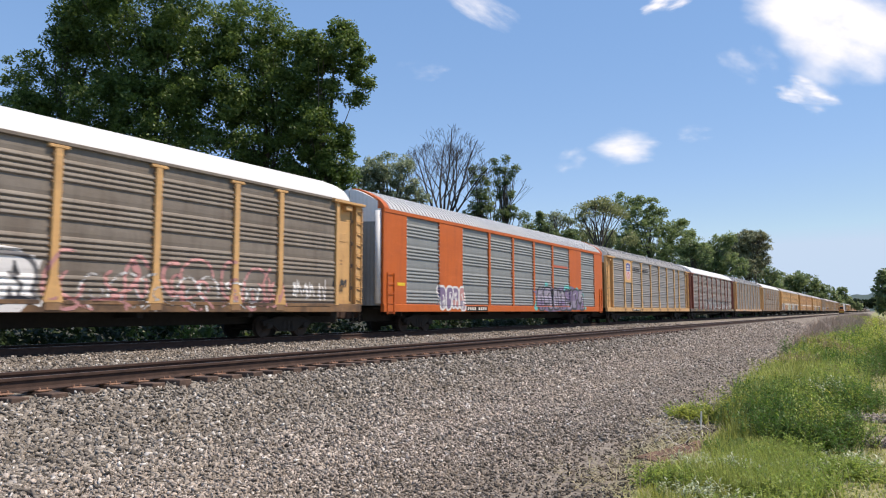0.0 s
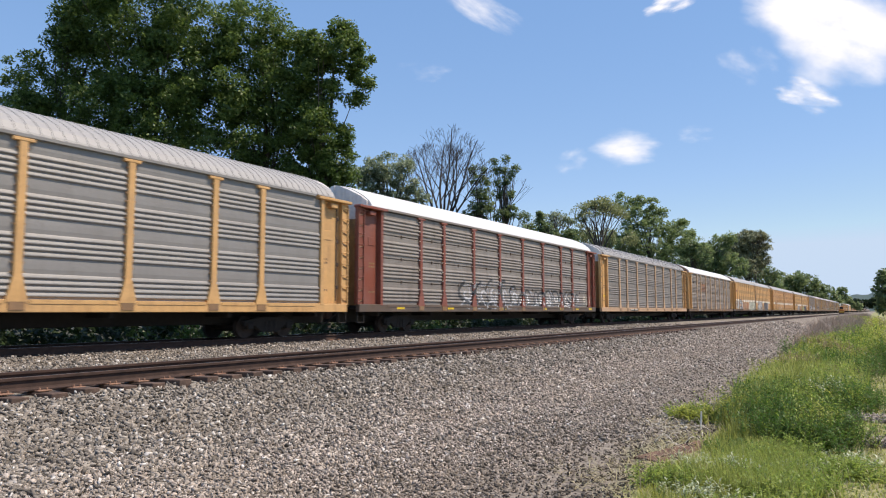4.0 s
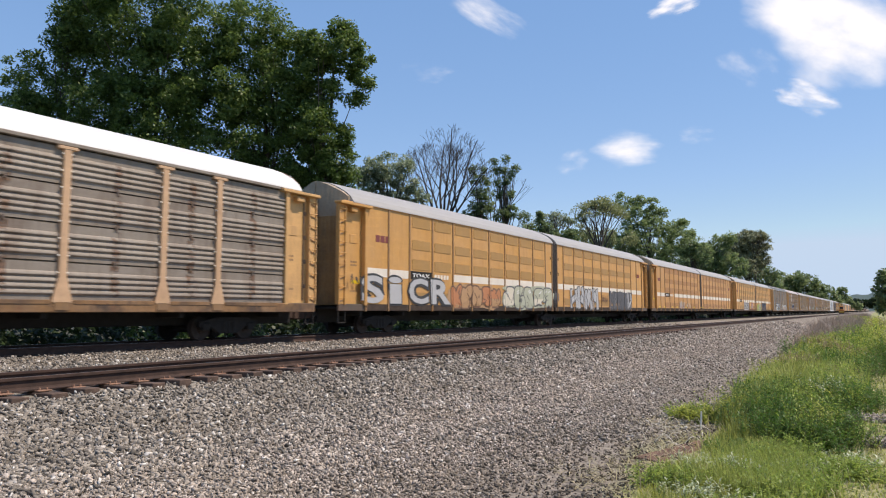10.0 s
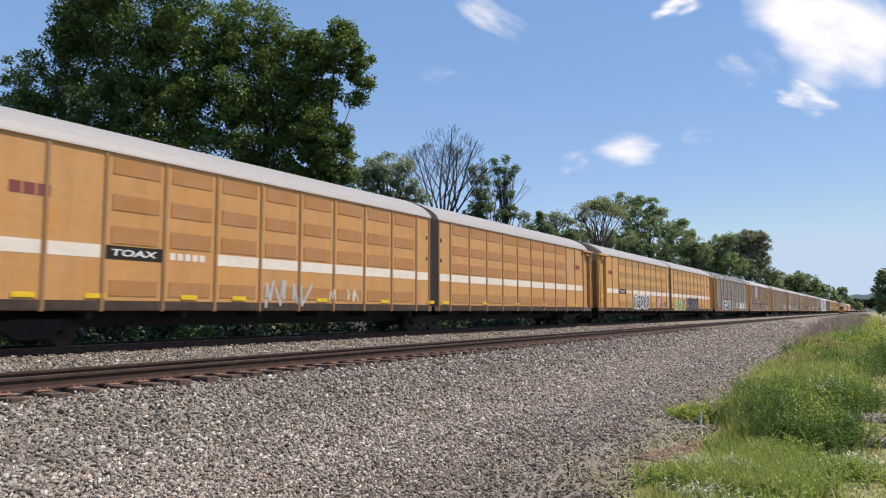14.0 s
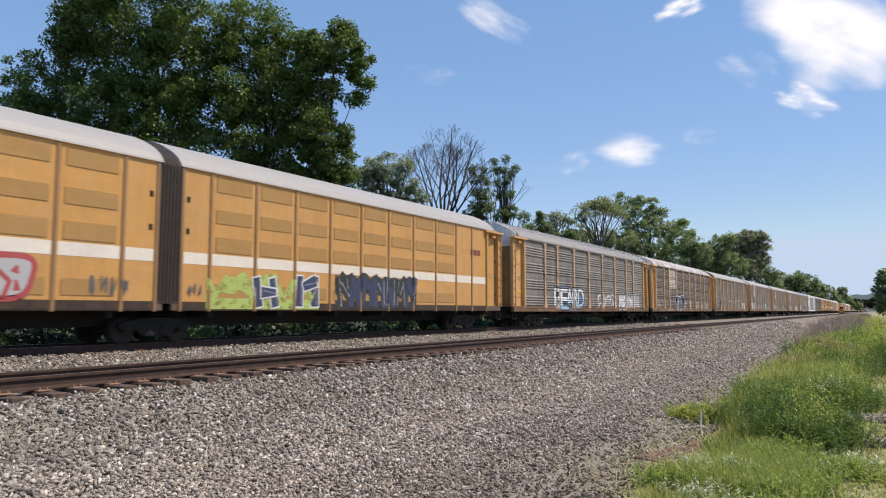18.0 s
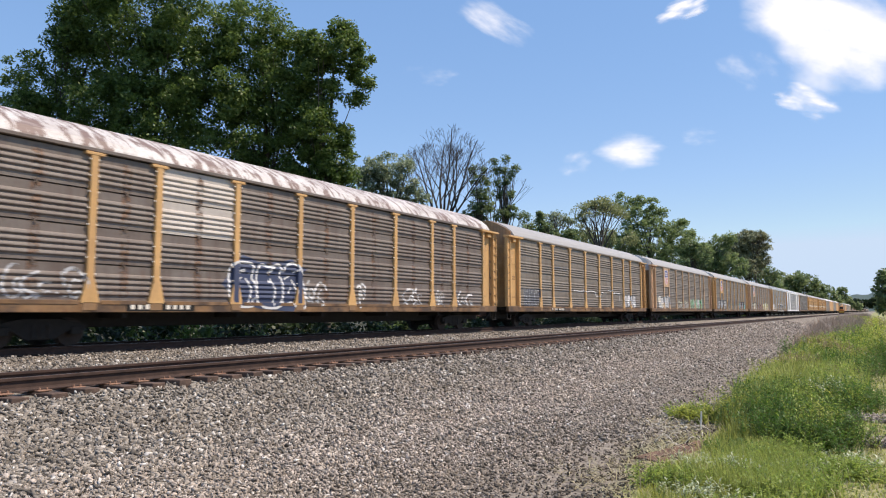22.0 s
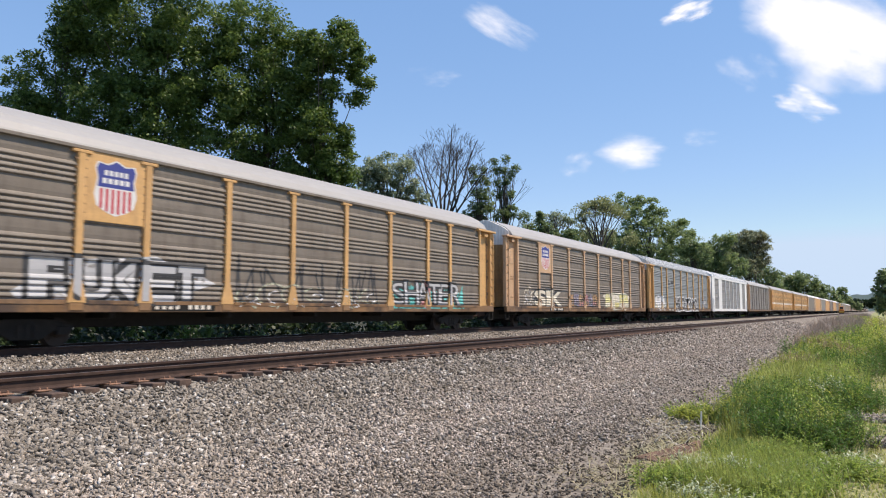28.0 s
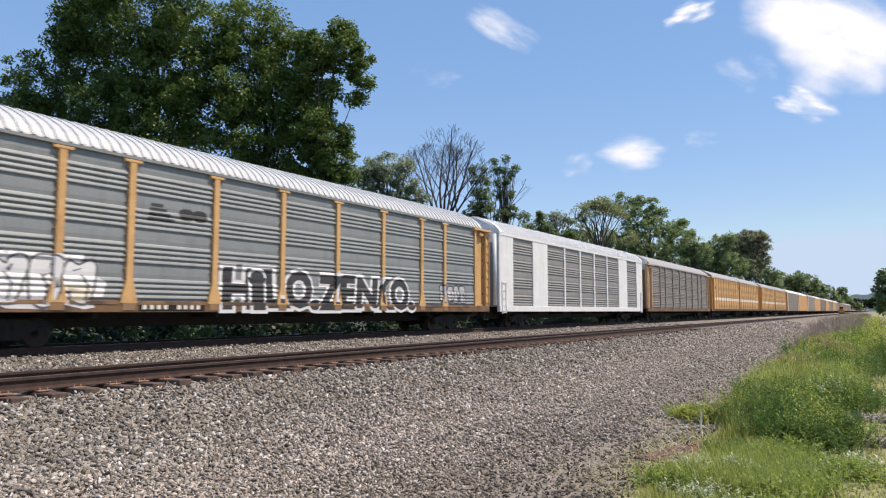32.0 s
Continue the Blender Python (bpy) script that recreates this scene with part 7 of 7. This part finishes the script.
# thin dead vines arching over the stones
segs = []
for i in range(46):
    y = rng.uniform(8.6, 12.0)
    p = Vector((float(verge_edge(y)) - rng.uniform(0.0, 0.75), y, 0))
    p.z = float(ground_z(np.array([p.x]), np.array([p.y]))[0]) + 0.02
    a, h, ln = rng.uniform(0, 6.283), rng.uniform(0.01, 0.12), rng.uniform(0.10, 0.42)
    last = p
    for q in range(1, 7):
        f = q / 6
        nxt = p + Vector((math.cos(a) * ln * f, math.sin(a) * ln * f, h * math.sin(math.pi * f)))
        segs.append((*last, 0.003, *nxt, 0.003))
        last = nxt
tagged(branch_mesh(segs, "dead_vines", BLEACHED, None, 4), "thin pale dead vines arching over the gravel", "dead plant", kind="stuff")


# ---- far things along the line ----
def track_machine(y):
    m = tagged(new("track_machine"), "small orange maintenance vehicle standing on the near track", "rail vehicle")
    m.location = (NEAR_X, y, 0)
    o = plain("machine_orange", (0.50, 0.17, 0.03), 0.5)
    bm = bmesh.new()
    rbox(bm, -0.85, 0.85, 0, 1.7, 0.70, 1.5, 0.10)
    rbox(bm, -0.65, 0.65, 0.3, 1.5, 1.5, 2.6, 0.12)
    part("body", bm, o, m)
    bm = bmesh.new()
    rbox(bm, -0.5, 0.5, 0.26, 0.32, 1.7, 2.35, 0.02)
    part("windscreen", bm, plain("dark_glass", (0.02, 0.025, 0.03), 0.1), m)
    bm = bmesh.new()
    rbox(bm, -0.8, 0.8, -0.3, 0.1, 0.35, 0.85, 0.05)
    part("bumper", bm, plain("machine_yellow", (0.50, 0.30, 0.05), 0.5), m)
    for yy in (0.4, 1.3):
        bm = bmesh.new()
        tube(bm, (-0.8, yy, 0.30), (0.8, yy, 0.30), 0.30, 0.30, 16)
        part("wheelset", bm, BLACK, m)


track_machine(292.0)
bm = bmesh.new()
tube(bm, (0, 0, 0), (0, 0, 5.2), 0.09, 0.07, 8)
rbox(bm, -0.35, 0.35, -0.15, 0.15, 3.9, 5.1, 0.05)
mast = part("signal_mast", bm, plain("pale_metal", (0.5, 0.5, 0.48), 0.5), None)
tagged(mast, "pale metal signal mast beside the line", "signal")
mast.location = (0.6, 260.0, -0.75)

# blue-green tones: the hill's haze is mixed into its colour
hill_mat = leafy("far_woods", (0.10, 0.15, 0.13), (0.16, 0.21, 0.18))
hv, hf = [], []
xs = np.linspace(-1500, 1500, 160)
for i, x in enumerate(xs):
    h = 60 + 26 * math.sin(x * 0.004 + 1) + 14 * math.sin(x * 0.013) + 5 * math.sin(x * 0.06) + rng.uniform(-2, 2)
    hv += [(x, 3300, -5), (x, 3500, h), (x, 4300, -5)]
for i in range(len(xs) - 1):
    a = 3 * i
    hf += [(a, a + 3, a + 4, a + 1), (a + 1, a + 4, a + 5, a + 2)]
tagged(raw_mesh("backdrop", np.array(hv), np.array(hf), hill_mat), "hazy wooded hill on the horizon", "hill", kind="structure")


# ---- clouds ----
def cloud_material(name, scale, lo, hi, seed, sx, sy):
    m, nt, p = material(name)
    nt.nodes.remove(p)
    tc = nt.nodes.new("ShaderNodeTexCoord")
    mp = nt.nodes.new("ShaderNodeMapping")
    mp.inputs["Location"].default_value = (seed * 3.7, seed * 1.9, seed)
    mp.inputs["Scale"].default_value = (sx, sy, 1)
    nt.links.new(tc.outputs["Object"], mp.inputs["Vector"])
    n = node(nt, "ShaderNodeTexNoise", Scale=scale, Detail=7.0, Roughness=0.50)
    nt.links.new(mp.outputs[0], n.inputs["Vector"])
    ln = nt.nodes.new("ShaderNodeVectorMath")
    ln.operation = "LENGTH"
    nt.links.new(tc.outputs["Object"], ln.inputs[0])
    edge = nt.nodes.new("ShaderNodeMapRange")
    edge.interpolation_type = "SMOOTHSTEP"
    edge.inputs["From Min"].default_value, edge.inputs["From Max"].default_value = 0.15, 1.0
    edge.inputs["To Min"].default_value, edge.inputs["To Max"].default_value = 0.24, -0.80
    nt.links.new(ln.outputs["Value"], edge.inputs["Value"])
    add = nt.nodes.new("ShaderNodeMath")
    add.operation = "ADD"
    nt.links.new(n.outputs["Fac"], add.inputs[0])
    nt.links.new(edge.outputs[0], add.inputs[1])
    r = nt.nodes.new("ShaderNodeMapRange")
    r.interpolation_type = "SMOOTHSTEP"
    r.inputs["From Min"].default_value, r.inputs["From Max"].default_value = lo, hi
    nt.links.new(add.outputs[0], r.inputs["Value"])
    em = nt.nodes.new("ShaderNodeEmission")
    em.inputs["Color"].default_value = (0.97, 0.98, 1.0, 1)
    em.inputs["Strength"].default_value = 1.05
    tr = nt.nodes.new("ShaderNodeBsdfTransparent")
    mx = nt.nodes.new("ShaderNodeMixShader")
    nt.links.new(r.outputs[0], mx.inputs[0])
    nt.links.new(tr.outputs[0], mx.inputs[1])
    nt.links.new(em.outputs[0], mx.inputs[2])
    nt.links.new(mx.outputs[0], nt.nodes["Material Output"].inputs["Surface"])
    return m


CLOUDS = []
SKY_D = 3000.0


def sky_pose(x, y, roll, far):
    return VIEW @ pose((x - 784) / F * far, (441 - y) / F * far, -far, 0, 0, roll)


def cloud(x, y, w, h, roll, drift, scale, lo, hi, seed, sx=1.0, sy=1.0):
    """w, h: half size over the distance of the sky, in thousandths."""
    far = SKY_D + 60 * len(CLOUDS)
    W, H = w / 1000 * far, h / 1000 * far
    n = 28
    v = [(0, 0, 0)] + [(math.cos(2 * math.pi * i / n), math.sin(2 * math.pi * i / n), 0) for i in range(n)]
    me = bpy.data.meshes.new("cloud")
    me.from_pydata(v, [], [(0, i + 1, (i + 1) % n + 1) for i in range(n)])
    me.materials.append(cloud_material("cloud_vapour", scale, lo, hi, seed, sx, sy))
    ob = new("cloud", me)
    ob.scale = (W, H, 1)
    tagged(ob, "white fair-weather cloud drifting in a blue sky", "cloud", "clouds", "structure")
    CLOUDS.append((ob, x, y, roll, drift, far))


cloud(852, 12, 135, 56, -28, (36, 37), 2.2, 0.46, 1.05, 1, 0.9, 1.0)
cloud(1106, 266, 125, 72, 0, (13, 10), 2.2, 0.50, 1.10, 2, 0.8, 1.3)
cloud(1485, 38, 270, 155, -12, (-2, 18), 2.4, 0.28, 0.78, 3, 1.0, 1.0)
cloud(1430, 168, 105, 56, -12, (-3, 18), 2.8, 0.48, 0.95, 4, 0.8, 1.2)
cloud(1185, 0, 95, 42, 22, (40, 22), 2.8, 0.48, 0.90, 5, 0.8, 1.0)
cloud(735, 122, 110, 45, 0, (22, 12), 2.6, 0.60, 1.5, 6)
cloud(1010, 285, 80, 50, 20, (12, 8), 2.6, 0.60, 1.5, 7)
cloud(1230, 235, 90, 40, 0, (12, 8), 2.6, 0.62, 1.6, 8)
cloud(1330, 110, 130, 80, -20, (-2, 16), 2.6, 0.60, 1.3, 9)


def motions():
    for car, e in TRAIN:
        y = e + S0
        walk(car, [(t, pose(TRAIN_X, y - SPEED * t, 0)) for t in (0.0, 16.0, 32.0)])
    for ob, x, y, roll, (dx, dy), far in CLOUDS:
        walk(ob, [(t, sky_pose(x + dx * t / 32, y + dy * t / 32, roll, far)) for t in (0.0, 16.0, 32.0)])
    for wheel, y in WHEELS:
        # wheels turn while they roll past; further off they are out of sight
        start = wheel.parent.location.y + y
        ahead = [e for car, e in TRAIN if car is wheel.parent][0] + S0 + y
        t0, t1 = max(0.0, (ahead - 62.0) / SPEED), min(32.0, (ahead - 6.0) / SPEED)
        if t1 <= t0:
            continue
        x0, yy, z0 = wheel.location
        f0, f1 = int(t0 * 30), int(t1 * 30)
        rows = [(f / 30, pose(x0, yy, z0, math.degrees((f - f0) / 30 * SPEED / 0.36) % 360)) for f in range(f0, f1 + 1)]
        if f0 > 0:
            rows.insert(0, (0.0, rows[0][1]))
        if f1 < 960:
            rows.append((32.0, rows[-1][1]))
        walk(wheel, rows)


motions()
